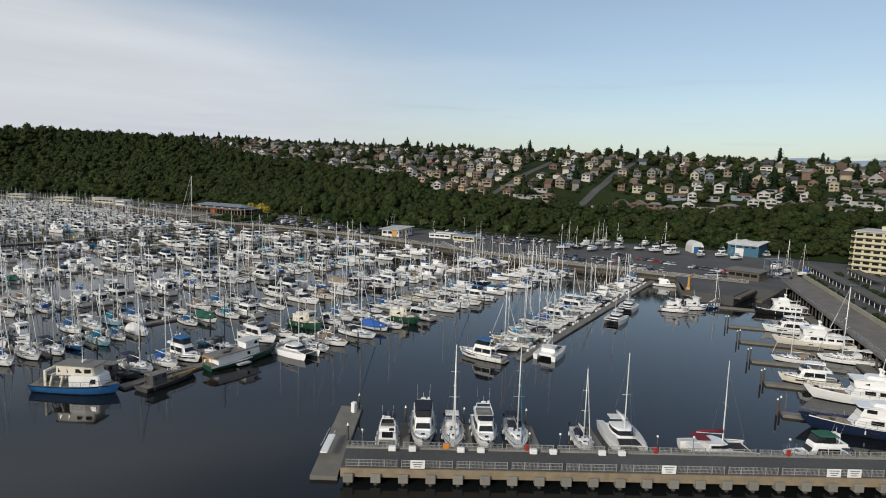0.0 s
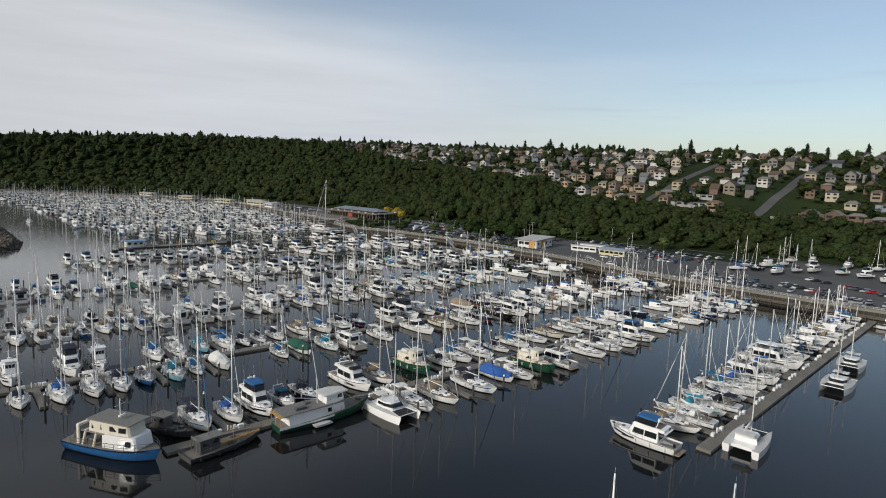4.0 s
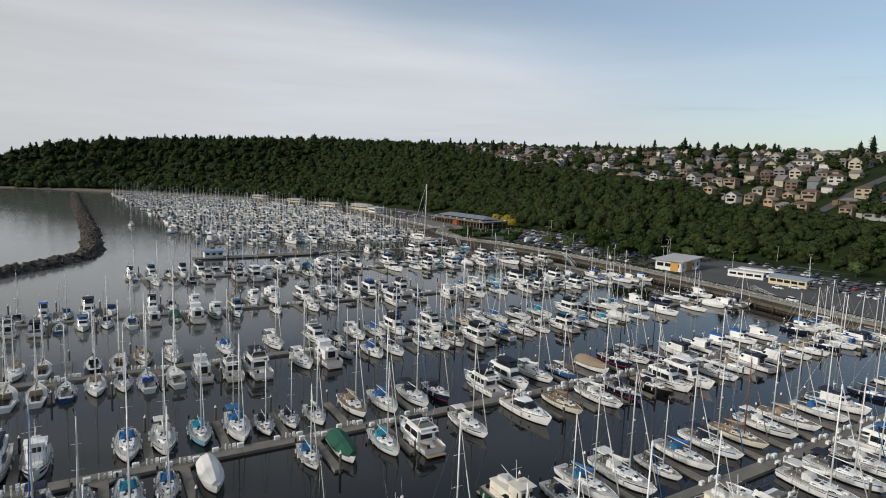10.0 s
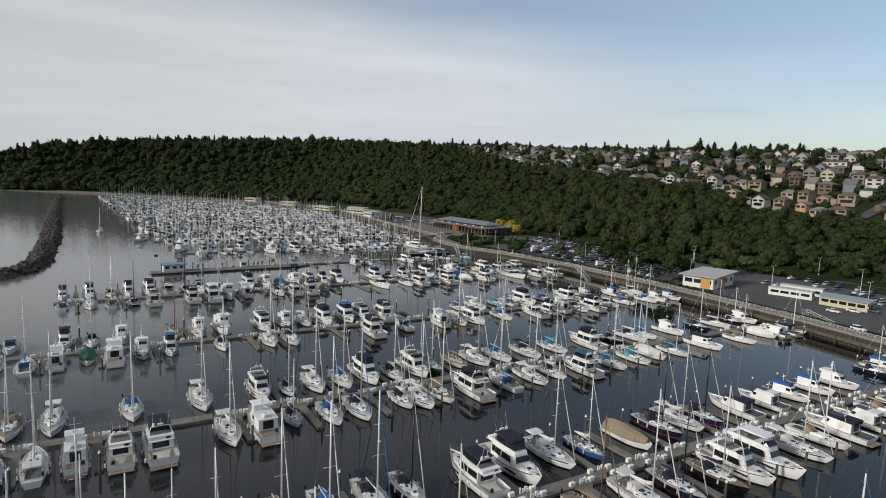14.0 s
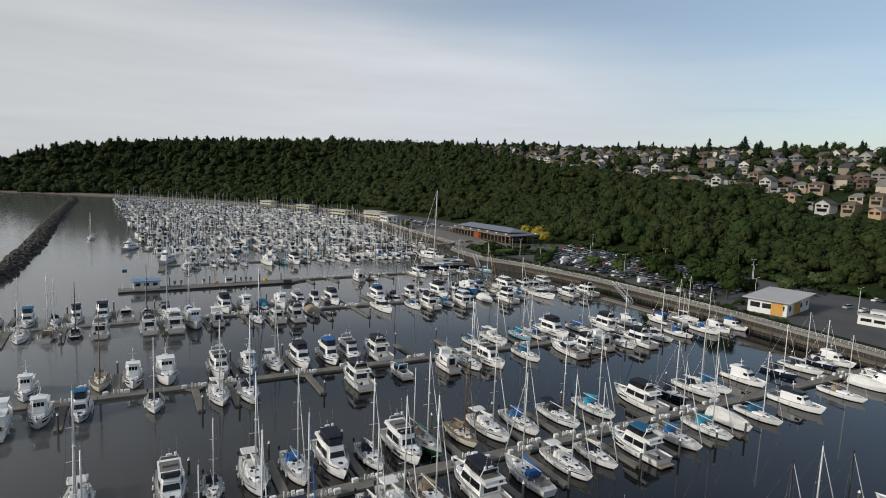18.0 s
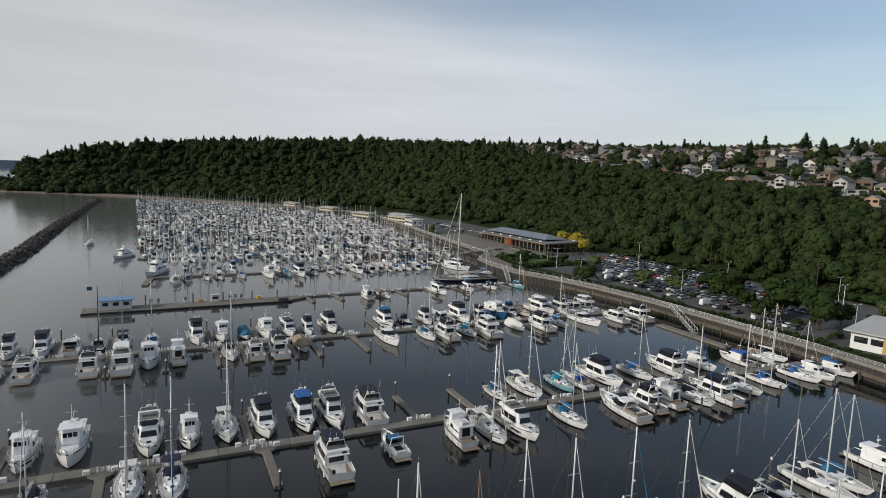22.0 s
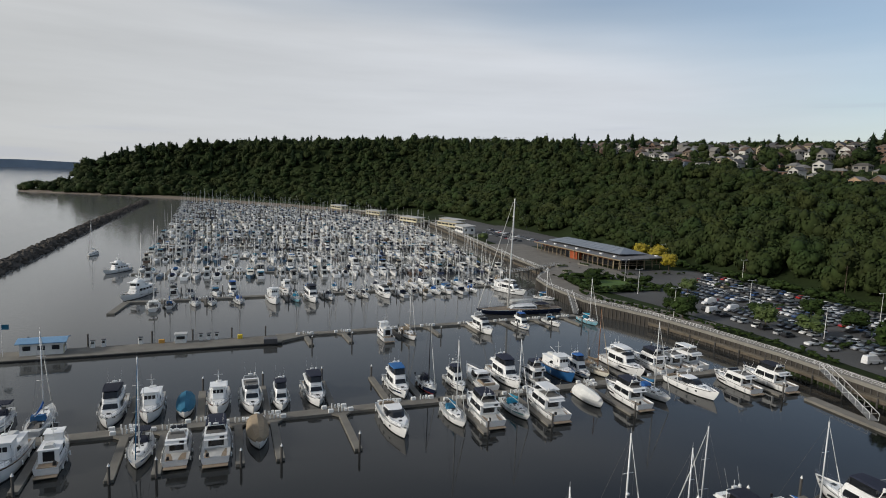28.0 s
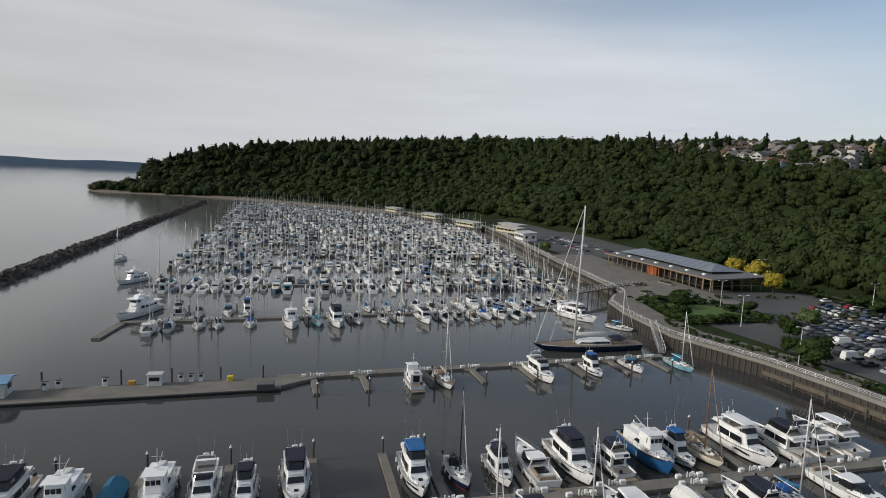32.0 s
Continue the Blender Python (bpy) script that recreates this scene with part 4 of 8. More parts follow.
# ---------------------------------------------------------------- fleet of prototypes
S_LABEL = "white fibreglass sailboat with aluminium mast moored in a slip"
FLEET = {
    "s": [sailboat(9.5, GEL, CANB, CANW, "small white sailboat with blue sail cover in its slip", stripe=NAVY, dodger=CANB),
          sailboat(10.2, GEL, CANW, CANW, "white sailboat with white sail cover in its slip", dodger=CANN),
          sailboat(9.0, GEL, CANN, None, "small white sailboat with navy sail cover in its slip", dodger=CANN),
          sailboat(9.8, BLUEH, CANW, CANW, "small blue hulled sailboat with white cover in its slip")],
    "S": [sailboat(12.0, GEL, CANB, CANW, "white sailboat with blue sail cover and dodger", dodger=CANB),
          sailboat(12.6, GEL, CANW, CANW, "long white sailboat with white sail cover", stripe=NAVY, dodger=CANW),
          sailboat(11.4, NAVY, CANN, CANW, "navy hulled sailboat with navy sail cover and black mast", dodger=CANN, mast_mat=BLACKH),
          sailboat(13.0, GEL, CANN, CANB, "white sailboat with navy cover and blue furled jib", stripe=BLUEH, dodger=CANN),
          sailboat(11.8, GEL, CANT, CANW, "white sailboat with tan sail cover and teak deck", deck_mat=TEAK, dodger=CANT)],
    "K": [sailboat(13.5, GEL, CANB, CANW, "white two-masted ketch with blue sail covers", ketch=True, dodger=CANB),
          sailboat(12.8, GREENH, CANG, CANW, "dark green two-masted ketch with green covers", ketch=True, mast_mat=WHITEP, wood=True)],
    "W": [sailboat(11.5, CREAM, CANT, CANT, "classic cream wooden sailboat with tan sail cover", deck_mat=TEAK, mast_mat=WOODH, wood=True),
          sailboat(11.8, BLACKH, CANN, CANW, "black hulled sailboat with weathered teak deck", deck_mat=TEAK, dodger=CANN),
          sailboat(11.0, SKYH, CANQ, CANW, "light blue sailboat with turquoise sail cover", dodger=CANQ),
          sailboat(11.6, GEL, CANQ, CANW, "white sailboat with turquoise sail cover and dodger", stripe=TEALH, dodger=CANQ)],
    "m": [flybridge(10.5, GEL, "small white flybridge cruiser with navy bimini", bimini=CANN),
          express(9.5, GEL, "small white express cruiser with dark windscreen", top=CANB),
          trawler(10.5, GEL, "small white pilothouse trawler with navy stripe", stripe=NAVY),
          flybridge(9.8, GEL, "small white flybridge cruiser with blue bimini", bimini=CANB, stripe=BLUEH)],
    "M": [flybridge(14.5, GEL, "white flybridge motor yacht with black bimini", bimini=CANN),
          flybridge(13.5, GEL, "white flybridge motor yacht with open bridge"),
          flybridge(15.5, GEL, "large white flybridge motor yacht with hard top", bimini=GEL),
          trawler(13.5, GEL, "white trawler yacht with pilothouse and mast"),
          flybridge(13.0, GEL, "white flybridge motor yacht with blue bimini", bimini=CANB, stripe=NAVY)],
    "E": [express(14.0, GEL, "sleek white express cruiser with dark glass"),
          express(13.0, NAVY, "navy hulled express cruiser with white deck"),
          express(15.5, GEL, "large sleek white express cruiser with hardtop")],
    "T": [trawler(15.0, BLUEH, "blue hulled fishing trawler with white pilothouse"),
          trawler(13.0, GREENH, "dark green trawler with cream pilothouse", house=CREAM)],
    "c": [covered(10.5, GEL, CANT, "boat shrouded in a tan tarpaulin"),
          covered(9.5, GEL, CANW, "boat shrouded in a white tarpaulin"),
          covered(9.5, GEL, CANB, "boat shrouded in a blue tarpaulin"),
          covered(10.0, GEL, CANG, "boat shrouded in a green tarpaulin")],
    "C": [catamaran(11.6, "white sailing catamaran with twin hulls", CANW)],
}


def plain_sailboat(L, hull_mat, cover_mat, label):
    """A simpler sailboat for the crowded inner slips."""
    B, free = 0.30 * L + 0.35, 0.085 * L + 0.12
    hull, sheer = hull_shape(L, B, free, 0.62, 0.42, 2.3, 0.11 * L, n=8)
    boat = boot_top(thing("sailboat", hull, hull_mat, label, "sailboat"), BLACKH)
    part("deck", deck_piece(sheer), DECKW, boat)
    zd, H, ym = free * 1.05, 1.28 * L, 0.09 * L
    part("coachroof", house_block(-0.09 * L, 0.28 * L, 0.58 * B, 0.26 * B, zd - 0.1, 0.044 * L, 0.8, 0.02, 0.12, 0.1), GEL, boat)
    zt = zd - 0.1 + 0.044 * L
    # the wide flat slab aft is black to paint shade into the cockpit well
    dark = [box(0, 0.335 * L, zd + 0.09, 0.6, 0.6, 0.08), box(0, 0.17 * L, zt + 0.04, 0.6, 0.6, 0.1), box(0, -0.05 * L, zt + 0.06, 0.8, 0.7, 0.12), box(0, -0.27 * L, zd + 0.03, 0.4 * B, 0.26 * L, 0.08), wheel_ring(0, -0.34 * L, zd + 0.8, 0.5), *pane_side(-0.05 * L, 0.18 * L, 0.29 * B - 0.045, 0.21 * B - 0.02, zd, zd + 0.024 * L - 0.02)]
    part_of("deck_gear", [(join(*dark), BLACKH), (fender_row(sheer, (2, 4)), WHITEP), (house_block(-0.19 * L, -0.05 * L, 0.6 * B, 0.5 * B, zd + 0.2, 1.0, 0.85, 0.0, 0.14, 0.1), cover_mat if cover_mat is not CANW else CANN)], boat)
    part("mast", join(tube((0, ym, zd), (0, ym - 0.1, zd + H), 0.13, 6, 0.09), tube((-0.8, ym, zd + H * 0.5), (0.8, ym, zd + H * 0.5), 0.03, 4), tube((0, ym, zd + 1.5), (0, -0.3 * L, zd + 1.6), 0.06, 5), wire([(0, 0.49 * L, free * 1.3), (0, ym, zd + H)], 0.03), wire([(0, -0.48 * L, free), (0, ym, zd + H)])), ALU, boat)
    part("sail_cover", tube((0, ym, zd + 1.85), (0, -0.28 * L, zd + 1.75), 0.24, 6, 0.12), cover_mat, boat)
    return boat


def plain_cruiser(L, top_mat, label):
    """A simpler motor cruiser for the crowded inner slips."""
    boat, sheer, B, free = motor_hull(L, GEL, label, "motor_cruiser", "motor yacht")
    part("saloon", house_block(-0.26 * L, 0.20 * L, 0.78 * B, 0.62 * B, free * 0.95, 1.75, 1.0, 0.05, 0.12), GEL, boat)
    for p in pane_side(-0.22 * L, 0.12 * L, 0.35 * B, 0.33 * B, free + 0.75, free + 1.35):
        part("window", p, TINT, boat)
    zf = free * 0.95 + 1.75
    part("flybridge", house_block(-0.3 * L, 0.1 * L, 0.70 * B, 0.55 * B, zf, 0.6, 0.4, 0, 0, 0), top_mat, boat)
    # flat black slabs on bridge and aft deck paint in their recesses' shade
    dark = [box(0, 0.30 * L, free * 1.08, 0.65, 0.65, 0.2), box(0, 0.05, zf + 0.64, 0.5 * B, 0.22 * L, 0.08), box(0, 0.135 * L, free + 1.05, 0.5 * B, 0.6, 0.6, 0.1), box(0, -0.27 * L, free + 0.9, 0.4 * B, 0.06, 1.3), box(0, -0.38 * L, free, 0.66 * B, 0.2 * L, 0.1), band(sheer, 0.9, 0.96, 0.03)]
    part_of("deck_gear", [(join(*dark), BLACKH), (join(fender_row(sheer, (2, 4), 0.4), tube((0, -0.1 * L, zf), (0, -0.12 * L, zf + 2.6), 0.05, 5), box(0, -0.1 * L, zf + 1.9, 0.9, 0.4, 0.2, 0.08)), WHITEP)], boat)
    return boat


FLEET["x"] = [plain_sailboat(11.0, GEL, CANB, "white sailboat with blue sail cover among its neighbours"), plain_sailboat(12.0, GEL, CANW, "white sailboat with white sail cover among its neighbours"), plain_sailboat(10.0, NAVY, CANN, "navy sailboat with navy sail cover among its neighbours"), plain_sailboat(11.5, GEL, CANT, "white sailboat with tan sail cover among its neighbours")]
FLEET["z"] = [plain_cruiser(11.0, GEL, "white motor cruiser with open flybridge"), plain_cruiser(12.5, CANN, "white motor cruiser with navy bridge cover"), plain_cruiser(10.5, CANB, "white motor cruiser with blue bridge cover")]
USED = set()


def moor(code, x, y, heading, pick=None, size=1.0, label="", group="", z=0.0):
    """Moors a boat of the given kind with its bow towards heading, in degrees anticlockwise from north."""
    kin = FLEET[code]
    ob = kin[rng.randrange(len(kin)) if pick is None else pick]
    m = pose(x, y, z, 0, 0, heading)
    if ob not in USED:
        USED.add(ob)
        ob.matrix_basis = m
    else:
        ob = copy_thing(ob, m @ Matrix.Scale(size, 4))
    return tagged(ob, label, "", group)


def strip(a, b, width, z, high, ch=0.05):
    """A beam from a to b in plan, its top at z."""
    a, b = Vector(a), Vector(b)
    m = (a + b) / 2
    d = b - a
    return moved(box(0, 0, z - high / 2, d.length, width, high, ch), m.x, m.y, 0, math.atan2(d.y, d.x))


# ---------------------------------------------------------------- docks
BOXM = mesh_of("dock_box", join(box(0, 0, 0.35, 1.1, 0.6, 0.7, 0.08), box(-3.9, 0.1, 0.32, 1.0, 0.6, 0.64, 0.08), box(-0.95, 0.2, 0.22, 0.5, 0.7, 0.44, 0.03), box(-0.95, 0.42, 0.5, 0.5, 0.3, 0.35, 0.03), tube((-2.4, -0.05, 0), (-2.4, -0.05, 1.05), 0.11, 6), tube((-1.7, 0.1, 0), (-1.7, 0.1, 0.7), 0.16, 7)), WHITEP)
PILEM = mesh_of("pile", join(tube((0, 0, -4), (0, 0, 3.3), 0.2, 8), tube((0, 0, 3.3), (0, 0, 3.75), 0.23, 8, 0.03)), PILE)
PILEM.materials.append(WHITEP)
for poly in PILEM.polygons:
    if all(PILEM.vertices[i].co.z > 3.2 for i in poly.vertices):
        poly.material_index = 1


def read_row(text, inner=1e9):
    """Boats of a row: kind, metres east, bow (v south, ^ north) and which of its kind."""
    row = []
    for word in text.split():
        k = max(word.find("v"), word.find("^"))
        kind, x = word[0], float(word[1:k])
        if x > inner and kind in "SsKMm":
            row.append(("x" if kind in "SsWK" else "z", x, word[k], 9))
        else:
            row.append((kind, x, word[k], int(word[k + 1:] or 0)))
    return row


def filled(x0, x1, seed, kinds="xxxz", pitch=(4.7, 5.4), empty=0.06):
    r = random.Random(seed)
    row, x = [], x0
    while x < x1:
        if r.random() > empty:
            row.append((r.choice(kinds), x, r.choice("v^"), 9))
        x += r.uniform(*pitch)
    return row


def dock(label, x0, x1, y0, slope, width, finger, north, south, bare_n=(), bare_s=(), seed=1):
    """A floating dock that runs east, with finger piers between the boats moored on its two sides."""
    def line(x):
        return y0 + slope * (x - 200)
    th, xm = math.atan(slope), (x0 + x1) / 2
    base = thing("dock", None, None, label, "dock", kind="structure", at=pose(xm, line(xm), 0, 0, 0, math.degrees(th)))
    long = x1 - x0
    n = max(1, round(long / 12))
    deckm = mesh_of("float", box(0, 0, 0.22, long / n - 0.06, width, 0.66, 0.06), DOCKM)
    for k in range(n):
        part("float", deckm, None, base, at=pose(-long / 2 + (k + 0.5) * long / n, 0, 0))
    gus = [(-1.9, 0, 0.46), (1.9, 0, 0.46), (0, 1.9, 0.46), (-1.9, 0, 0.1), (1.9, 0, 0.1), (0, 1.9, 0.1)]
    fingm = mesh_of("finger_pier", join(box(0, finger / 2, 0.20, 1.4, finger, 0.58, 0.06), (gus, [(0, 1, 2), (5, 4, 3), (0, 3, 4, 1), (1, 4, 5, 2), (2, 5, 3, 0)])), DOCKM)
    r = random.Random(seed)
    for side, row, bare in ((1, north, bare_n), (-1, south, bare_s)):
        row = sorted(row, key=lambda b: b[1])
        spots = sorted(bare)
        last = -1e9
        for a, b in zip(row, row[1:]):
            gap = b[1] - a[1]
            if 4.4 < gap < 11 and (a[1] + b[1]) / 2 - last > 8.2:
                last = (a[1] + b[1]) / 2
                spots.append(last)
        for xf in spots:
            part("finger_pier", fingm, None, base, at=pose(xf - xm, side * (width / 2 + 0.03), 0, 0, 0, 0 if side > 0 else 180))
            part("pile", PILEM, None, base, at=pose(xf - xm + 0.1, side * (width / 2 + finger + 0.3), r.uniform(-0.6, 0.1)))
            part("dock_box", BOXM, None, base, at=pose(xf - xm + 1.9, side * (width / 2 - 0.4), 0.53))
        for c, x, way, pick in row:
            big = c in "SKWMET"
            kin = FLEET[c]
            pick = r.randrange(len(kin)) if pick == 9 else pick
            off = width / 2 + 0.8 + (6.4 if big else 5.6 if c != "C" else 7.5) + r.uniform(-0.3, 0.6)
            moor(c, x, line(x) + side * off, (180 if way == "v" else 0) + math.degrees(th) + r.uniform(-1.5, 1.5), pick, r.uniform(0.95, 1.05))
    return base


# who lies where, row by row
ROW_F_N = "m82.4v0 M90.3v4 s96.9v1 m102.4v0 M109.3v0 E115.5^0 S121.5^2 S127.1v3 S134.0^0 M145.2v0 M151.9v3 c158.0v2 M164.0v3 M170.3v1 m176.0v0 M183.0v0 M201.3v4 S208.1v2 m215.0v0 E220.9^0 M227.9v0 m234.6^0 T242.6v0 m248.1v3 W253.1v9 M261.8v2 M269.9^0 M275.3^1 M281.0^2"
ROW_F_S = "s82.9^0 S90.6v1 S96.8^4 S103.2^2 M109.2^1 M121.3^0 M128.0^2 M133.8v3 m140.1^2 S152.5v3 M158.3^1 M164.3^0 c171.1v0 E196.2v2 S208.3v0 M214.3^0 W221.8v9 M228.3^2 c240.3v1 M248.9^0 S256.5v0 E268.2v2 M281.3^1 M291.1^0"
ROW_E_N = "M67.4v0 m73.5v1 m84.9v0 s90.9v1 m97.6v2 W110.6v0 m116.9v2 M123.5v3 M134.9v1 m141.3v2 S147.5v1 M154.1v0 M161.5v4 M167.1v1 M174.1^0 s204.1v0 S212.1v1 W221.6v9 S226.5^0 M234.3v0 S245.2v0 M255.8^0 M267.1v3 M281.3^4 S289.5v1 S294.3v3"
ROW_E_S = "s71.8v1 S77.9^0 m83.7^2 c89.9v3 M95.4^3 m101.5v2 m107.9v3 s120.4v1 S132.5v1 S138.4v3 M162.3^0 m173.7^1 m186.4^2 S193.0v1 M199.2v1 S211.3v0 E225.2^0 m232.4^0 m238.1^2 S245.9v3 M252.2^0 S262.6v4 S272.8v1 K285.7v0 M291.4v3 M299.7v0"
ROW_D_N = "S78.4v4 S84.7v1 S97.2v0 S109.5v1 M121.1v1 s126.7v2 S132.8v1 S139.2v0 M145.4v0 s151.5v1 M157.9v1 K162.2v1 W169.9v9 S176.0v1 S183.2v0 S192.4v3 W202.2v9 M214.7^0 S225.3v1 S233.5v0 S238.8v3 M251.3v3 S266.1v1 S275.4v4 S285.2v1"
ROW_D_S = "s73.2v1 S77.6^0 S83.1^1 m88.4^2 M94.6^1 M100.1^0 S111.4v1 M117.1^3 s123.2v2 S130.3v0 S136.1v3 s146.0v1 S149.6v1 S155.0v4 M162.7^0 S172.1^0 S180.5v1 s187.4v1 M196.3^4 S206.7v0 W216.2v9 c223.6v1 S232.5v0 M247.5v1 s264.3v1 c277.5v1"
ROW_C_N = "m43.3v2 M54.3v0 m59.8v2 S72.1v0 S77.5v1 W83.3v9 K89.5v0 S111.8v4 S118.1v0 S125.1v3 S130.9v2 M141.9^0 M149.7v0 S158.0v1 s165.3v3 c175.6v0 S185.0v2 S191.3v1 S197.5v2 M208.0^4 M217.9^0 M228.0v2 M238.2v1 M248.2v0 S268.5v1"
ROW_C_S = "s43.1v1 S49.8v0 S55.5v1 S60.5v3 s65.5v3 W71.3v9 s76.3v0 c82.3v1 s97.3v0 c103.2v3 W110.4v9 M116.4^1 S127.6v1 E141.6v0 W151.2v9 S161.0v1 S168.9v2 W177.4v9 M183.2v1 M189.8v2 S200.6v1 S209.5v3 M217.0^0 M226.5^4 S237.2v0 S246.4v1 S256.6v3"
ROW_B_N = "S66.4v3 S72.4v0 M77.9v4 m83.3v1 S88.5v2 M100.1v1 S106.7v4 T117.7v1 s126.2v1 S131.8v0 S139.0v1 s146.6v2 S154.2v0 S162.4v3 W170.7v9 S180.0v1 S187.9v4 s198.4v1 M206.9v4 S221.5v1 M235.5v3 S249.3v0"
ROW_B_S = "C97.4v0 S103.4v1 S110.3v4 S120.9v3 c129.7v2 S134.4v1 T142.8v1 M150.1^1 S164.1v1 S172.9v3 S180.5v1 M190.1v4 M204.0v1 S213.1v0 S224.5v1"
DOCK_LABEL = "long floating concrete dock with finger piers and white dock boxes"
dock(DOCK_LABEL, 130.8, 286, 56.8, 0.046, 2.6, 12, read_row("S136.8v4 S142.9^1 W149.0v3 S155.1^3 S161.2v1 K167.3v0 S173.4v0 M179.6v1 S185.7^1 S191.8v0 M197.9v2 S204.0v3 S210.1v1") + filled(216.4, 284, 61), [("z", 277, "v", 0)], seed=61)
dock(DOCK_LABEL, 58, 292, 109.8, 0.003, 2.6, 12, read_row(ROW_B_N, 192) + filled(255, 288, 62), read_row(ROW_B_S, 192) + filled(230, 288, 63), seed=62)
dock(DOCK_LABEL, 40, 294, 152.7, -0.012, 2.6, 12, read_row(ROW_C_N, 204) + filled(94, 108, 64, "s") + filled(274, 292, 64), read_row(ROW_C_S, 204) + filled(262, 292, 65), seed=64)
dock(DOCK_LABEL, 36, 296, 203, 0.004, 2.6, 12, filled(38, 74, 66, "sxmx") + read_row(ROW_D_N, 222) + filled(291, 296, 66), filled(38, 69, 67, "sxmx") + read_row(ROW_D_S, 222) + filled(283, 294, 67), seed=66)
dock(DOCK_LABEL, 40, 298, 256.5, 0.003, 2.6, 13, filled(44, 63, 68, "mzsz", (5.4, 6.2)) + read_row(ROW_E_N, 262), filled(44, 67, 69, "sxzm", (5.2, 6)) + read_row(ROW_E_S, 262), bare_n=(182.5, 195.5), bare_s=(128.5, 153), seed=68)
dock(DOCK_LABEL, 80, 294, 321.4, 0.023, 2.8, 16, read_row(ROW_F_N), read_row(ROW_F_S), bare_n=(186, 197.5), bare_s=(149, 174, 187), seed=70)
dock("floating concrete dock with short finger piers", 178, 281, 379.6, 0.067, 2.8, 10, [], read_row("m208^2 S215.5v4 M240v1 m254.5v3 m266.5v1 W280v9"), bare_s=(185.8, 196.9, 211.6, 224, 237, 250, 262.8, 274.7), seed=72)
dock(DOCK_LABEL, 131, 287, 436.3, 0.085, 2.6, 9, read_row("m145.4^0 s151v1 m159.7v1 m165.7v3 m185.5v2 s194v0 s205v0") + filled(212, 282, 73, "xxzs", (4.8, 5.8), 0.12), read_row("S140.8^1 s145.6^0 s153.6v1 s158.9v2 s168.0v0 M179.8v3 W187.9v2 M193.6v0 s200.3v1 s208.7v2 s214v1 M222v1") + filled(229, 262, 74, "xsxz", (4.8, 5.8), 0.2) + [("z", 274, "v", 0)], seed=73)
thing("end_float", strip((129.6, 413.5), (131.5, 430.2), 2.4, 0.55, 0.7), DOCKM, "narrow concrete float across the dock's end", "dock", kind="structure")
moor("C", 190.8, 48.3, 93, 0)
moor("C", 213.2, 50.8, 96, 0)
moor("C", 140.4, 49.5, 276, 0)
moor("M", 125.9, 62.5, 5, 4)


# ---------------------------------------------------------------- far basins: joined boats and docks
def palette(name, colours, rough, var=0.15):
    """Paint chosen at random for each joined piece from a short list of colours."""
    m = material(name, (0.3, 0.3, 0.3), rough, var=var, scale=0.3)
    n, l = m.node_tree.nodes, m.node_tree.links
    g, ramp = n.new("ShaderNodeNewGeometry"), n.new("ShaderNodeValToRGB")
    ramp.color_ramp.interpolation = "CONSTANT"
    while len(ramp.color_ramp.elements) < len(colours):
        ramp.color_ramp.elements.new(0.5)
    for k, c in enumerate(colours):
        e = ramp.color_ramp.elements[k]
        e.position, e.color = k / len(colours), (*c, 1)
    l.new(g.outputs["Random Per Island"], ramp.inputs["Fac"])
    for q in n:
        if q.bl_idname == "ShaderNodeHueSaturation":
            l.new(ramp.outputs["Color"], q.inputs["Color"])
    return m


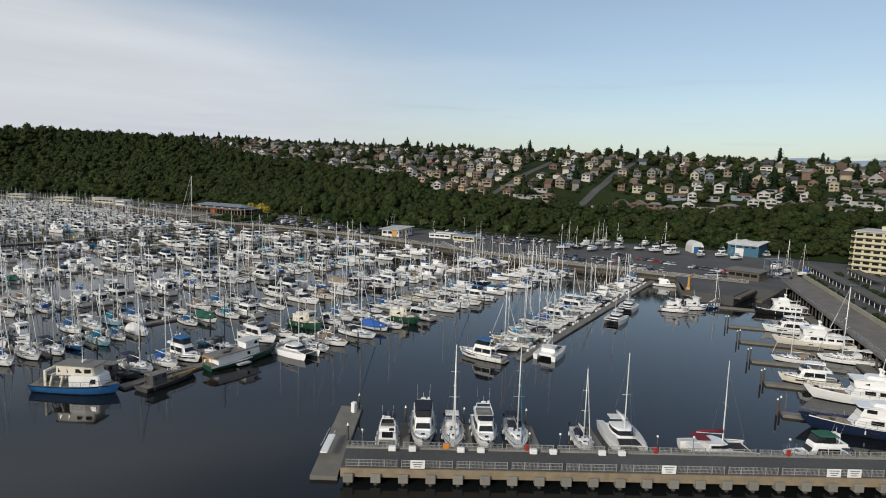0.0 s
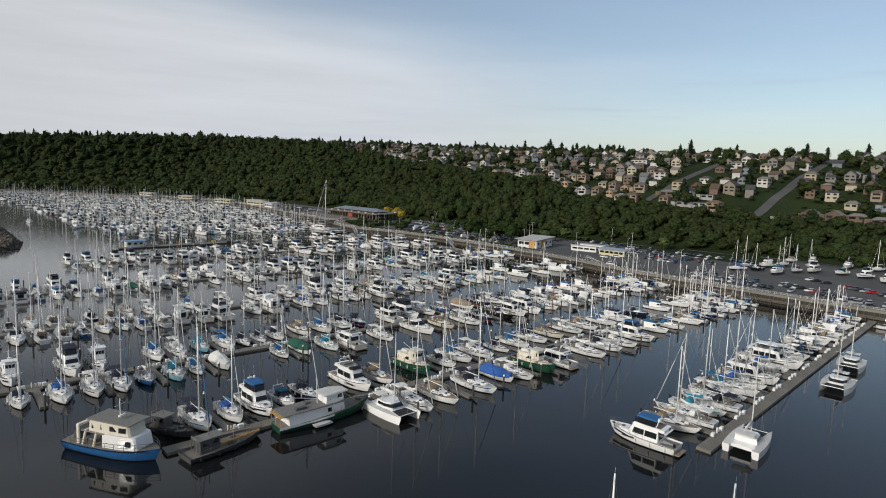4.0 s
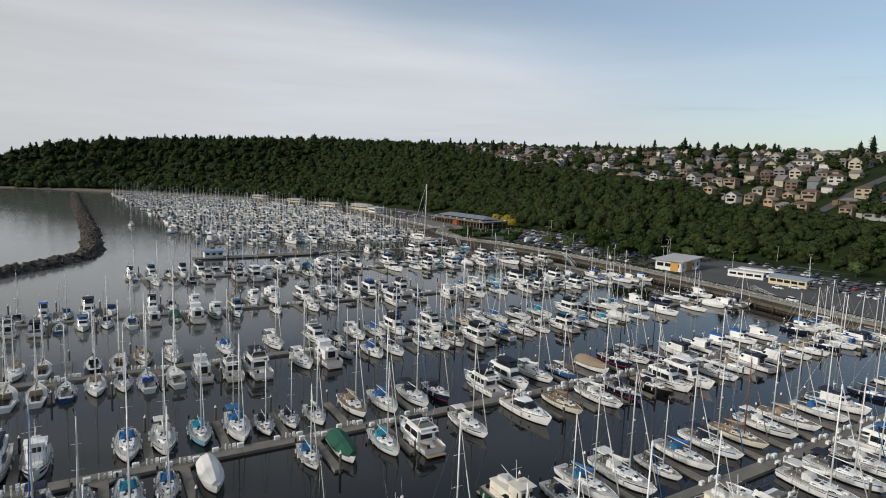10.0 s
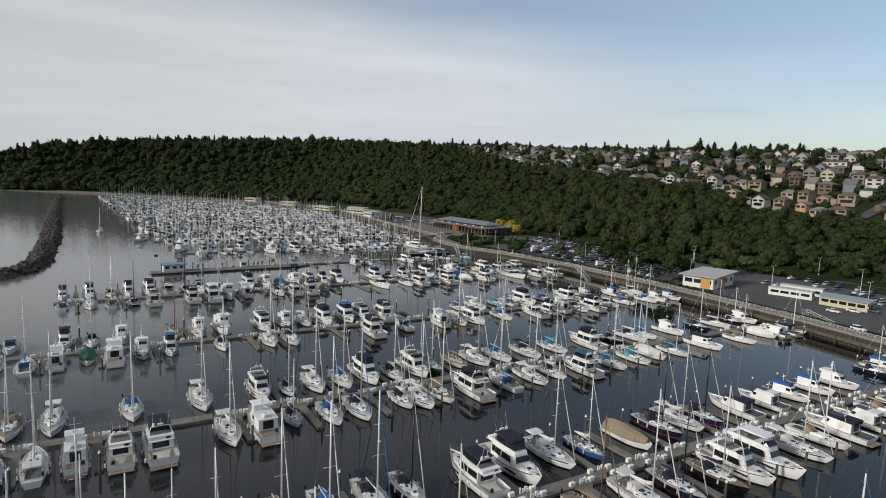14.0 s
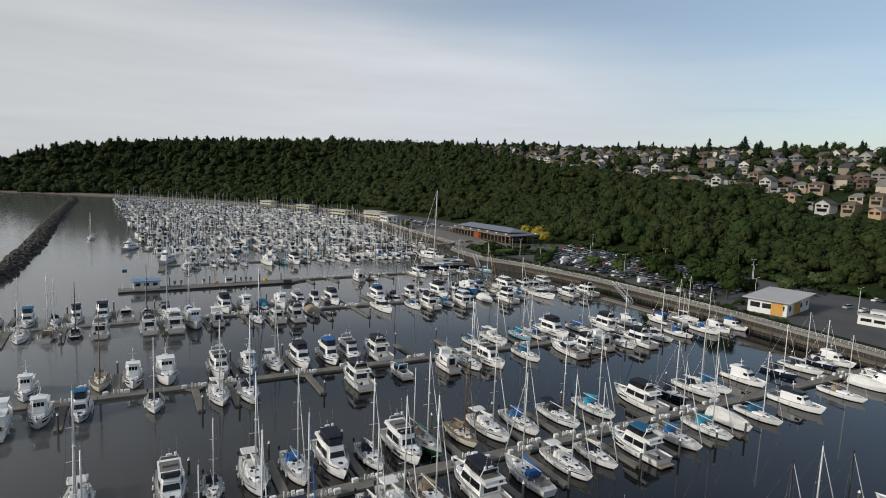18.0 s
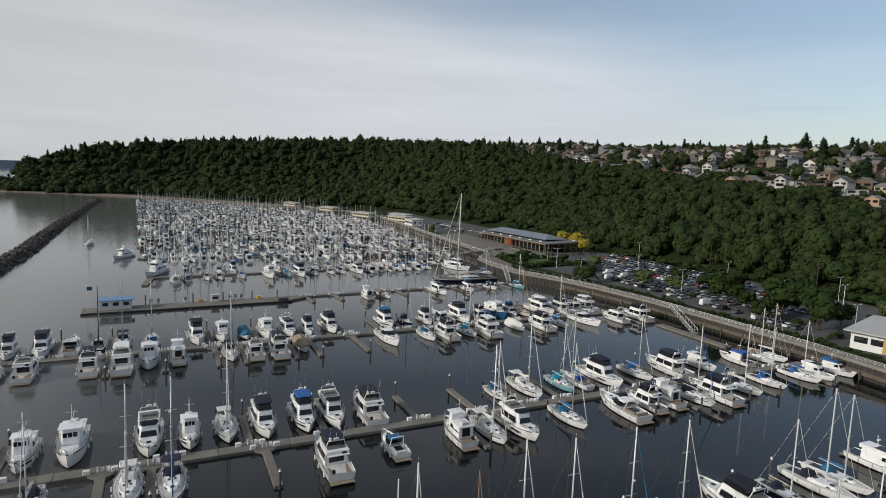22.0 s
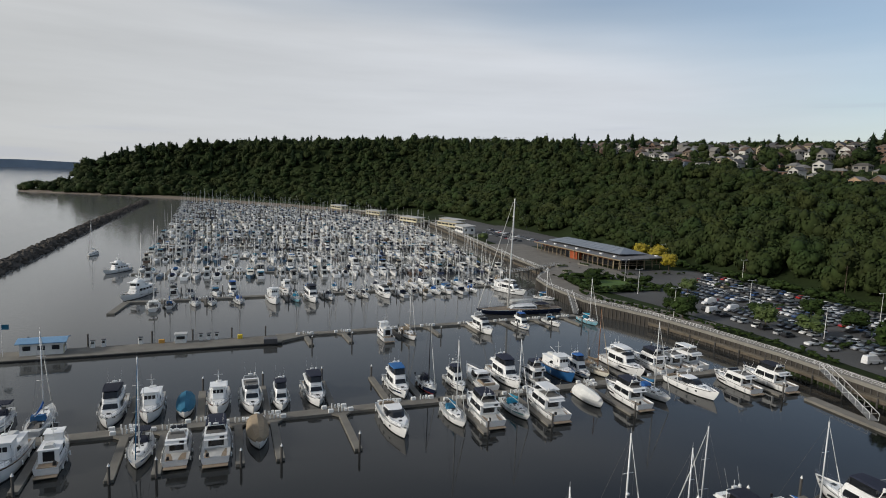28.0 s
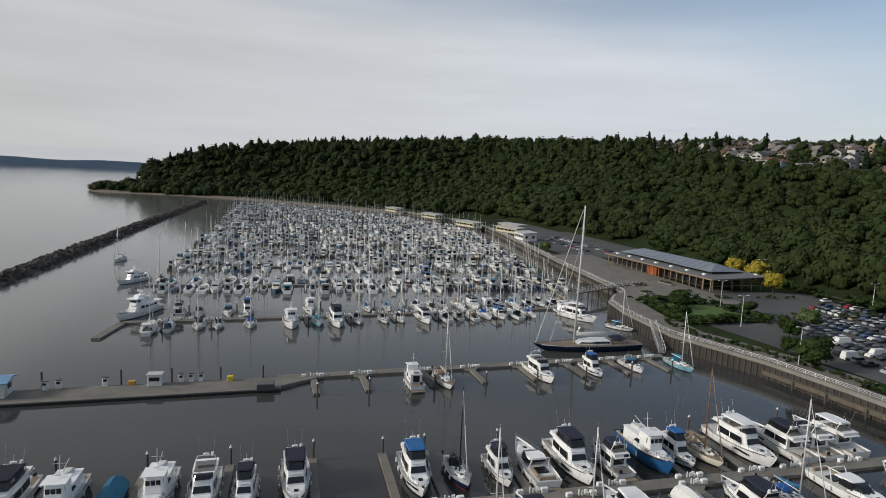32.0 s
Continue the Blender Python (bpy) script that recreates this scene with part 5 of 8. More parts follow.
def build_far():
    """Rows of slips beyond the last counted dock."""
    r = random.Random(21)
    hulls, tops, dark, masts, covers, docks = [], [], [], [], [], []
    rows = [488 + 45.5 * k for k in range(13)]
    for y in rows:
        xe = lerp_path(SHORE, y) - 12
        xw = 124 - 0.045 * (y - 490)
        docks.append(box((xw + xe) / 2, y, 0.25, xe - xw, 2.6, 0.6))
        for side in (1, -1):
            x = xw + 3
            odd = 0
            while x < xe - 4:
                odd += 1
                if odd % 2 and y < 620:
                    docks.append(box(x + 2.4, y + side * 6.5, 0.25, 1.2, 11, 0.55))
                    masts.append(tube((x + 2.4, y + side * 12.3, -1), (x + 2.4, y + side * 12.3, 3.2), 0.2, 5))
                if r.random() < 0.93:
                    L = r.uniform(8.5, 14.0)
                    B = 0.29 * L + 0.3
                    head = 1 if r.random() < 0.55 else -1
                    cy = y + side * (2.2 + L / 2)
                    fb = 0.085 * L + 0.15
                    half = [(-0.5, 0.74, 1.0), (-0.15, 1.0, 0.97), (0.15, 0.95, 1.03), (0.36, 0.55, 1.15), (0.5, 0.05, 1.32)]

                    def at(u, t, z):
                        return (x + u, cy + head * t * L, z)
                    hulls.append(loft([[at(-b * B * 0.42, t - 0.03 * q, -0.3), at(-b * B / 2, t, fb * q), at(b * B / 2, t, fb * q), at(b * B * 0.42, t - 0.03 * q, -0.3)] for t, b, q in half]))
                    kind = r.random()
                    if kind < 0.60:
                        tops.append(loft([[at(-w, t, fb + z0), at(-w * 0.8, t, fb + z1), at(w * 0.8, t, fb + z1), at(w, t, fb + z0)] for t, w, z0, z1 in ((-0.1, 0.29 * B, 0, 0.5), (0.12, 0.27 * B, 0, 0.48), (0.3, 0.13 * B, 0.1, 0.2))]))
                        # first slab paints the cockpit well's shade; the others are hatch and panes
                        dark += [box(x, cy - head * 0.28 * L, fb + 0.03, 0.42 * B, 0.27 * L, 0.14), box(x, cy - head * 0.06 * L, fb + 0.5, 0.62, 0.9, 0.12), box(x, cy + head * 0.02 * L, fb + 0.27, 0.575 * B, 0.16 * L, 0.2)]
                        if r.random() < 0.75:
                            (covers if r.random() < 0.8 else tops).append(box(x, cy - head * 0.13 * L, fb + 0.65, 0.52 * B, 0.12 * L, 0.9, 0.25))
                        H = r.uniform(1.15, 1.38) * L
                        ym = cy + head * 0.1 * L
                        masts += [tube((x, ym, fb), (x, ym - head * 0.1, fb + H), 0.13, 4, 0.08), tube((x - 0.7, ym, fb + H * 0.5), (x + 0.7, ym, fb + H * 0.5), 0.03, 3)]
                        if y < 640:
                            masts.append(tube(at(0, 0.48, fb * 1.3), (x, ym, fb + H * 0.97), 0.05, 3))
                        (covers if r.random() < 0.7 else tops).append(tube((x, ym, fb + 1.75), (x, cy - head * 0.3 * L, fb + 1.65), 0.26, 5, 0.13))
                    else:
                        h1 = r.uniform(1.3, 1.8)
                        tops.append(loft([[at(-w, t, fb * 0.95), at(-w * 0.92, t - k * 0.02, fb + h), at(w * 0.92, t - k * 0.02, fb + h), at(w, t, fb * 0.95)] for t, w, h, k in ((-0.26, 0.4 * B, h1, 0), (0.1, 0.38 * B, h1, 1), (0.2, 0.32 * B, h1 * 0.45, 1), (0.36, 0.18 * B, 0.3, 0))]))
                        # third piece is a black slab for the shade in the aft cockpit
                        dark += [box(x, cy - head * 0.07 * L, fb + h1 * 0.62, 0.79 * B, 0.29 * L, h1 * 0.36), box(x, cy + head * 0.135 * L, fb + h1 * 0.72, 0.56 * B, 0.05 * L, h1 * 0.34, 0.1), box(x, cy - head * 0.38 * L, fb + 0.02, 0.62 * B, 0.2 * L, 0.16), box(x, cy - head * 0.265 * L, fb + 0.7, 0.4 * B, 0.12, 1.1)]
                        if kind < 0.86:
                            tops.append(box(x, cy - head * 0.1 * L, fb + h1 + 0.3, 0.62 * B, 0.3 * L, 0.6, 0.12))
                            # black slab painted in as shade down inside the open bridge
                            dark.append(box(x, cy - head * 0.12 * L, fb + h1 + 0.62, 0.5 * B, 0.2 * L, 0.06))
                            if r.random() < 0.65:
                                covers.append(box(x, cy - head * 0.12 * L, fb + h1 + 1.75, 0.6 * B, 0.22 * L, 0.22, 0.08))
                                dark.append(box(x, cy - head * 0.12 * L, fb + h1 + 1.2, 0.5 * B, 0.16 * L, 0.9))
                        else:
                            covers.append(box(x, cy - head * 0.3 * L, fb + 1.5, 0.66 * B, 0.24 * L, 0.3, 0.1))
                        masts.append(tube(at(0, -0.1, fb + h1), at(0, -0.12, fb + h1 + 3), 0.05, 3))
                x += r.uniform(4.1, 5.2)
    white, grey = (0.74, 0.74, 0.72), (0.50, 0.50, 0.485)
    far = thing("distant_boats", join(*hulls), palette("far_hulls", (white, white, grey, white, (0.60, 0.57, 0.48), white, (0.02, 0.03, 0.07), white, (0.36, 0.36, 0.35), (0.05, 0.10, 0.16), white, (0.02, 0.02, 0.022), white, (0.10, 0.06, 0.04)), 0.4, 0.12), "hundreds of white boats packed in far slips", "boats", kind="stuff")
    tagged(part("cabins", join(*tops), palette("far_cabins", (white, grey, (0.64, 0.64, 0.62), white, (0.42, 0.41, 0.39), (0.58, 0.56, 0.50)), 0.45, 0.12), far), kind="stuff")
    # besides panes, holds the black slabs that stand for cockpit and bridge shade
    tagged(part("cabin_glass", join(*dark), TINT, far), kind="stuff")
    tagged(part("masts", join(*masts), ALU, far), kind="stuff")
    tagged(part("canvas_covers", join(*covers), palette("far_canvas", ((0.015, 0.02, 0.04), (0.03, 0.11, 0.28), (0.02, 0.02, 0.022), (0.55, 0.55, 0.53), (0.02, 0.03, 0.07), (0.20, 0.16, 0.11), (0.03, 0.16, 0.24), (0.10, 0.10, 0.10)), 0.85), far), kind="stuff")
    thing("distant_docks", join(*docks), DOCKM, "far floating concrete docks between moored boats", "docks", kind="stuff")


build_far()


# ---------------------------------------------------------------- woods on the bluff
LEAF = material("broadleaf_foliage", (0.024, 0.035, 0.0095), 0.85, var=0.42, scale=0.085, fine=0.8, bump=0.5, island=0.16, hue=0.015, deep=0.4, gloss=0.2)
FIR = material("conifer_foliage", (0.014, 0.026, 0.011), 0.8, var=0.4, scale=0.2, fine=2.0, island=0.2, bump=0.6, deep=0.3, gloss=0.1)


def leaf_hues(m, scale):
    """Neighbouring trees differ in hue, from yellowish to bluish green."""
    n, l = m.node_tree.nodes, m.node_tree.links
    tc, nz, mr = n.new("ShaderNodeTexCoord"), n.new("ShaderNodeTexNoise"), n.new("ShaderNodeMapRange")
    nz.inputs["Scale"].default_value, nz.inputs["Detail"].default_value = scale, 2
    l.new(tc.outputs["Object"], nz.inputs["Vector"])
    for k, v in (("From Min", 0.32), ("From Max", 0.68), ("To Min", 0.48), ("To Max", 0.53)):
        mr.inputs[k].default_value = v
    l.new(nz.outputs["Fac"], mr.inputs["Value"])
    for q in n:
        if q.bl_idname == "ShaderNodeHueSaturation":
            l.new(mr.outputs[0], q.inputs["Hue"])


leaf_hues(LEAF, 0.055)
BARK = material("bark", (0.07, 0.05, 0.035), 0.9, var=0.3)


def ico():
    t = (1 + 5 ** 0.5) / 2
    v = [Vector(p).normalized() for p in ((-1, t, 0), (1, t, 0), (-1, -t, 0), (1, -t, 0), (0, -1, t), (0, 1, t), (0, -1, -t), (0, 1, -t), (t, 0, -1), (t, 0, 1), (-t, 0, -1), (-t, 0, 1))]
    f = [(0, 11, 5), (0, 5, 1), (0, 1, 7), (0, 7, 10), (0, 10, 11), (1, 5, 9), (5, 11, 4), (11, 10, 2), (10, 7, 6), (7, 1, 8), (3, 9, 4), (3, 4, 2), (3, 2, 6), (3, 6, 8), (3, 8, 9), (4, 9, 5), (2, 4, 11), (6, 2, 10), (8, 6, 7), (9, 8, 1)]
    return v, f


ICO_V, ICO_F = ico()


def ico2():
    v, f, seen = list(ICO_V), [], {}

    def mid(a, b):
        k = (min(a, b), max(a, b))
        if k not in seen:
            seen[k] = len(v)
            v.append(((v[a] + v[b]) / 2).normalized())
        return seen[k]
    for a, b, c in ICO_F:
        x, y, z = mid(a, b), mid(b, c), mid(c, a)
        f += [(a, x, z), (b, y, x), (c, z, y), (x, y, z)]
    return v, f


ICO2_V, ICO2_F = ico2()


def broadleaf(r, size=1.0, clumps=8, leaves=150, leaf=1.0):
    """A crown about 1 unit high: a dark lumpy core under a ragged shell of small leaf sprays."""
    out = []
    lobes = []
    for k in range(clumps):
        a, h = r.uniform(0, 6.3), r.uniform(0.35, 0.82)
        w = 0.27 * math.sin(math.pi * min(0.95, h * 0.9)) ** 0.5
        c = Vector((w * math.cos(a), w * math.sin(a), h)) if k else Vector((0, 0, 0.6))
        s = r.uniform(0.15, 0.24) if k else 0.33
        lobes.append((c, s))
        out.append(([tuple(c + Vector((p.x, p.y, p.z * 0.85)) * s * r.uniform(0.75, 1.0)) for p in (ICO_V if k or clumps < 6 else ICO2_V)], ICO_F if k or clumps < 6 else ICO2_F))
    total = sum(s * s for c, s in lobes)
    for c, s in lobes:
        for _ in range(int(leaves * s * s / total)):
            d = Vector((r.gauss(0, 1), r.gauss(0, 1), r.gauss(0.45, 1))).normalized()
            p = c + Vector((d.x, d.y, d.z * 0.85)) * s * r.uniform(0.88, 1.16)
            t = (d + Vector((r.gauss(0, 0.35), r.gauss(0, 0.35), r.gauss(0.25, 0.3)))).normalized()
            e = t.orthogonal().normalized()
            q = t.cross(e)
            b = r.uniform(0, 6.3)
            e, q = (e * math.cos(b) + q * math.sin(b)) * leaf * r.uniform(0.035, 0.065), (q * math.cos(b) - e * math.sin(b)) * leaf * r.uniform(0.025, 0.05)
            out.append(([tuple(p + e), tuple(p + q * 1.1), tuple(p - e * 0.8), tuple(p - q)], [(0, 1, 2, 3)]))
    return join(*out)


def conifer(r, tiers=9):
    """A ragged fir about 1 unit high: drooping boughs in uneven whorls round a dark core."""
    out = [tube((0, 0, 0), (0, 0, 0.95), 0.02, 5, 0.004)]
    full, lean = r.uniform(0.17, 0.27), r.uniform(0.5, 0.95)
    for k in range(tiers):
        h = 0.10 + 0.84 * k / tiers
        w = full * (1 - (k / tiers) ** 1.5) ** lean * r.uniform(0.8, 1.15) + 0.015
        n = 9
        ring = [(w * 0.62 * r.uniform(0.6, 1.2) * math.cos(6.283 * i / n), w * 0.62 * r.uniform(0.6, 1.2) * math.sin(6.283 * i / n), h - 0.04) for i in range(n)]
        out.append((ring + [(0, 0, h + 0.17)], [(i, (i + 1) % n, n) for i in range(n)]))
        for _ in range(8):
            a, q = r.uniform(0, 6.283), w * r.uniform(0.75, 1.3)
            c, s, t = math.cos(a), math.sin(a), r.uniform(0.025, 0.05)
            z = h + r.uniform(-0.03, 0.06)
            out.append(([(0.3 * q * c, 0.3 * q * s, z + 0.05), (0.7 * q * c - t * s, 0.7 * q * s + t * c, z), (q * c, q * s, z - 0.035), (0.7 * q * c + t * s, 0.7 * q * s - t * c, z + 0.01)], [(0, 1, 2, 3)]))
    return join(*out)


def scatter(name, templates, places, mat, label, category, smooth=False):
    """One mesh of many trees: places are x, y, z, width, height, turn, template."""
    vs, fs, off = [], [], 0
    arr = [(np.array(v, float), f) for v, f in templates]
    for x, y, z, w, h, a, k in places:
        v, f = arr[k]
        c, s = math.cos(a), math.sin(a)
        p = np.stack([(v[:, 0] * c - v[:, 1] * s) * w + x, (v[:, 0] * s + v[:, 1] * c) * w + y, v[:, 2] * h + z], 1)
        vs.append(p)
        fs.append((f, off))
        off += len(v)
    me = bpy.data.meshes.new(name)
    loops, starts, counts = [], [], []
    at = 0
    for f, o in fs:
        for q in f:
            starts.append(at)
            counts.append(len(q))
            loops.extend(i + o for i in q)
            at += len(q)
    V = np.concatenate(vs)
    me.vertices.add(len(V))
    me.vertices.foreach_set("co", V.ravel())
    me.loops.add(len(loops))
    me.loops.foreach_set("vertex_index", loops)
    me.polygons.add(len(starts))
    me.polygons.foreach_set("loop_start", starts)
    me.update(calc_edges=True)
    me.validate()
    me.materials.append(mat)
    ob = new(name, me)
    return tagged(ob, label, category, kind="stuff")


def wood_depth(y):
    """How far up from the foot of the bluff the woods reach."""
    return bluff_run(y) + 22 * smoothstep(640, 500, y)


def build_woods():
    r = random.Random(31)
    leafy = [broadleaf(r, 1, 11, 300) for _ in range(7)] + [broadleaf(r, 1, 8, 110, 1.35) for _ in range(4)]
    firs = [conifer(r) for _ in range(6)]
    woods, spires = [], []
    step = 8.6
    for j in range(int(1600 / step)):
        for i in range(int(850 / step)):
            x, y = -180 + (i + r.uniform(-0.1, 1.1)) * step, -240 + (j + r.uniform(-0.1, 1.1)) * step
            d = inland(x, y, FOOT_XY)
            run = wood_depth(y) + 9 * noise.noise((y / 45, 1.7, 0))
            if y > 820:
                run += (90 if y < 1050 else 160) * smoothstep(820, 1000, y)
            if d < (1 if y < 900 else -16) or d > run + 2 or (y > 1290 and d > 110):
                continue
            if y > 1150 and x < -78 and r.random() < 0.75:
                continue
            z = ground(x, y)
            near = smoothstep(60, 5, d)
            w = r.uniform(7.5, 12.5) + near * r.uniform(0, 6) * smoothstep(240, 330, y)
            h = w * r.uniform(1.0, 1.5) * (1 + 0.35 * smoothstep(75, 40, d) * smoothstep(300, 340, y) * smoothstep(520, 460, y))
            grove = noise.noise((x / 38, y / 38, 5.1))
            if d > run - 8 and y < 700:
                w, h = w * 0.7, h * 0.6
            elif y > 560 and d > bluff_run(y) - 30:
                h *= r.choice((0.6, 0.85, 1.1, 1.3)) * (1 + 0.5 * max(0, grove))
                w *= r.uniform(0.7, 1.0)
            firs_here = 0.03 + 0.5 * smoothstep(0.05, 0.4, grove) + 0.22 * smoothstep(1040, 1140, y)
            if y > 560 and d > bluff_run(y) - 45 and r.random() < 0.5 * firs_here * smoothstep(560, 860, y):
                s = 8 + 14 * r.random() ** 1.6
                spires.append((x, y, z - 0.5, s * r.uniform(0.9, 1.5), s, r.uniform(0, 6), r.randrange(6)))
            else:
                woods.append((x, y, z - (0.3 if y < 760 else 0.36) * h, w * (1.25 if y < 760 else 1.6), h * (1 if y < 760 else 1.2), r.uniform(0, 6), r.randrange(7) if y < 760 else 7 + r.randrange(4)))
    scatter("hillside_woods", leafy, woods, LEAF, "dense dark green broadleaf woods covering the bluff", "woods")
    scatter("ridge_conifers", firs, spires, FIR, "scattered dark conifers along the ridge", "trees")


build_woods()


# ---------------------------------------------------------------- south basin: outer pier, causeway, yachts
def along(a, b, t, off=0.0):
    """A point at t metres from a towards b, moved off metres to the left."""
    d = (Vector(b) - Vector(a)).normalized()
    return Vector(a) + d * t + Vector((-d.y, d.x)) * off


def railing(name, a, b, z, label, high=1.05, gap=2.4, mat=None, base=None, own=True):
    """A metal guard rail with posts and three rails between two plan points."""
    a, b = Vector(a), Vector(b)
    d = b - a
    n = max(1, round(d.length / gap))
    rail = []
    for h in (1.0, 0.66, 0.33):
        rail.append(tube((*a, z + high * h), (*b, z + high * h), 0.03 if h < 1 else 0.045, 5))
    posts = [tube((*(a + d * k / n), z - 0.05), (*(a + d * k / n), z + high), 0.04, 5) for k in range(n + 1)]
    ob = thing(name, join(*rail), mat or STEEL, label, "railing", kind="structure")
    part("posts", join(*posts), mat or STEEL, ob)
    return ob


PA, PB = (60.9, 49.2), (125.9, -41.4)
PIER = thing("fixed_pier", strip(PA, PB, 5.6, 2.6, 0.5), ASPH, "fixed concrete pier with paved deck, timber skirt and piles", "pier", kind="structure")
plen = (Vector(PB) - Vector(PA)).length
part("wave_wall", strip(along(PA, PB, 0, -3.1), along(PA, PB, plen, -3.1), 0.35, 2.35, 1.3), TIMBER, PIER, "pale weathered timber skirt")
part("kerb", strip(along(PA, PB, 0, 3.3), along(PA, PB, plen, 3.3), 0.9, 2.75, 0.6), CONC, PIER)
capm = mesh_of("pile_cap", box(0, 0, 1.05, 1.5, 1.1, 1.3, 0.08), CONC)
legm = mesh_of("pile", tube((0, 0, -4), (0, 0, 0.5), 0.3, 8), PILE)
panelm = mesh_of("fence_panel", join(*[box(0, 0, z, 7.7, 0.05, 0.06) for z in (2.75, 3.25, 3.72)], *[box(-3.8 + 0.2 * k, 0, 3.22, 0.035, 0.035, 1.0) for k in range(39)], *[box(-3.8 + 1.9 * k, 0, 3.2, 0.09, 0.11, 1.2) for k in range(5)]), material("galvanised_fence", (0.36, 0.36, 0.34), 0.5, 0.3, var=0.2, scale=0.5, fine=8))
ang = math.degrees(math.atan2(PB[1] - PA[1], PB[0] - PA[0]))
for k in range(int(plen / 4.1)):
    p = along(PA, PB, 1.2 + 4.1 * k, -3.2)
    part("pile_cap", capm, None, PIER, at=pose(p.x, p.y, 0, 0, 0, ang))
    q = along(PA, PB, 1.2 + 4.1 * k, -3.4)
    part("pile", legm, None, PIER, at=pose(q.x, q.y, 0))
    part("pile", legm, None, PIER, at=pose(*along(PA, PB, 1.2 + 4.1 * k, 2.4), 0))
for k in range(int(plen / 8.3)):
    for off in (-3.1, 3.0):
        p = along(PA, PB, 4.6 + 8.3 * k, off)
        part("fence_panel", panelm, None, PIER, at=pose(p.x, p.y, 0, 0, 0, ang))
for t in (11.5, 49.5, 75.0, 78.2):
    p = along(PA, PB, t, -3.45)
    board = thing("notice_board", moved(box(0, 0, 3.3, 2.2, 0.08, 1.3, 0.02), p.x, p.y, 0, radians(ang)), WHITEP, "white notice board fixed to the pier fence", "sign")
    for j in range(3):
        q = along(PA, PB, t, -3.5)
        part("text_bar", moved(box(0, -0.012, 3.65 - 0.35 * j, 1.6 - 0.3 * j, 0.02, 0.12), q.x, q.y, 0, radians(ang)), material("sign_ink", (0.12, 0.12, 0.13), 0.6), board)
# lamp posts, life-ring cabinets and carts along the pier
for t, kind in ((2, 0), (16, 1), (29, 2), (34, 0), (50, 2), (56, 0), (72, 2), (90, 1)):
    p = along(PA, PB, t, 3.1)
    if kind == 2:
        hose = thing("hose_cabinet", moved(box(0, 0, 3.25, 0.6, 0.4, 1.0, 0.05), p.x, p.y, 0, radians(ang)), REDH, "small red fire hose cabinet on the pier kerb", "cabinet")
    elif kind == 1:
        thing("dock_cart", moved(join(box(0, 0, 3.2, 1.1, 0.7, 0.7, 0.15)), p.x, p.y, 0, radians(ang)), material("orange_plastic", (0.55, 0.20, 0.03), 0.5), "orange plastic dock cart standing on the pier", "cart")
    lamp = thing("pier_lamp", tube((p.x + 0.8, p.y, 2.7), (p.x + 0.8, p.y, 5.2), 0.05, 6), STEEL, "slim pier lamp post with white globe", "lamp", group="pier lamps")
    part("globe", ([tuple(v * 0.2 + Vector((p.x + 0.8, p.y, 5.3))) for v in ICO2_V], ICO2_F), WHITEP, lamp, smooth=True)

# floating finger at the pier's end, finger piers and boats along its inner side
tee = thing("float_dock", strip((57.4, 49.9), (80.2, 65.2), 4.2, 0.65, 0.7), DOCKM, "wide floating concrete dock at the pier's end", "dock", kind="structure")
part("gangway", join(strip((60.9, 53.5), (66.5, 57.1), 1.2, 2.0, 0.12), tube((60.9, 54.1, 2.9), (66.5, 57.7, 2.9), 0.04, 4), tube((60.9, 52.9, 2.9), (66.5, 56.4, 2.9), 0.04, 4)), ALU, tee)
part("pump_post", moved(box(0, 0, 1.6, 0.9, 0.9, 2.0, 0.1), 78.2, 62.9), WHITEP, tee)
part("pile", PILEM, None, tee, at=pose(80.1, 63.3, 0))
part("pile", PILEM, None, tee, at=pose(68.6, 55.5, 0))
nx, ny = 0.81, 0.586
for t in (9.0, 19.9, 31.5, 42.6):
    p = along(PA, PB, t, 3.8)
    fing = thing("finger_float", strip(p, p + Vector((nx, ny)) * 14, 2.0, 0.6, 0.6), DOCKM, "floating finger pier beside moored boats", "dock", group="fingers of the fixed pier")
    q = p + Vector((nx, ny)) * 14.4
    part("pile", PILEM, None, fing, at=pose(q.x, q.y, 0))
    for s in (-1.6, 1.6):
        w = p + Vector((nx, ny)) * 0.9 + (Vector(PB) - Vector(PA)).normalized() * s
        thing("dock_box", moved(box(0, 0, 3.05, 1.2, 0.7, 0.7, 0.1), *along(PA, PB, t + s, 2.2), 0, radians(ang)), WHITEP, "white fibreglass dock box on the pier", "dock box", group="pier dock boxes")
toward_pier = 125.8
for code, pick, t, L, face in (("m", 0, 6.0, 11, 180), ("M", 0, 11.9, 14.5, 0), ("S", 1, 17.1, 12.6, 0), ("M", 1, 22.6, 13.5, 0), ("S", 3, 28.1, 13, 0), ("s", 1, 39.3, 10, 0), ("C", 0, 46.8, 13, 0)):
    p = along(PA, PB, t * 1.027, 6.6 + L / 2)
    moor(code, p.x, p.y, toward_pier + face, pick)
FLEET["Q"] = [catamaran(11.8, "big white catamaran with maroon boom cover beside the pier", material("maroon_canvas", (0.14, 0.015, 0.03), 0.9))]
p = along(PA, PB, 63.2, 8.6)
moor("Q", p.x, p.y, toward_pier + 90)
FLEET["g"] = [flybridge(12, GEL, "white motor yacht with green canvas bridge enclosure", bimini=CANG)]
p = along(PA, PB, 79.6, 7.0)
moor("g", p.x, p.y, toward_pier + 270)

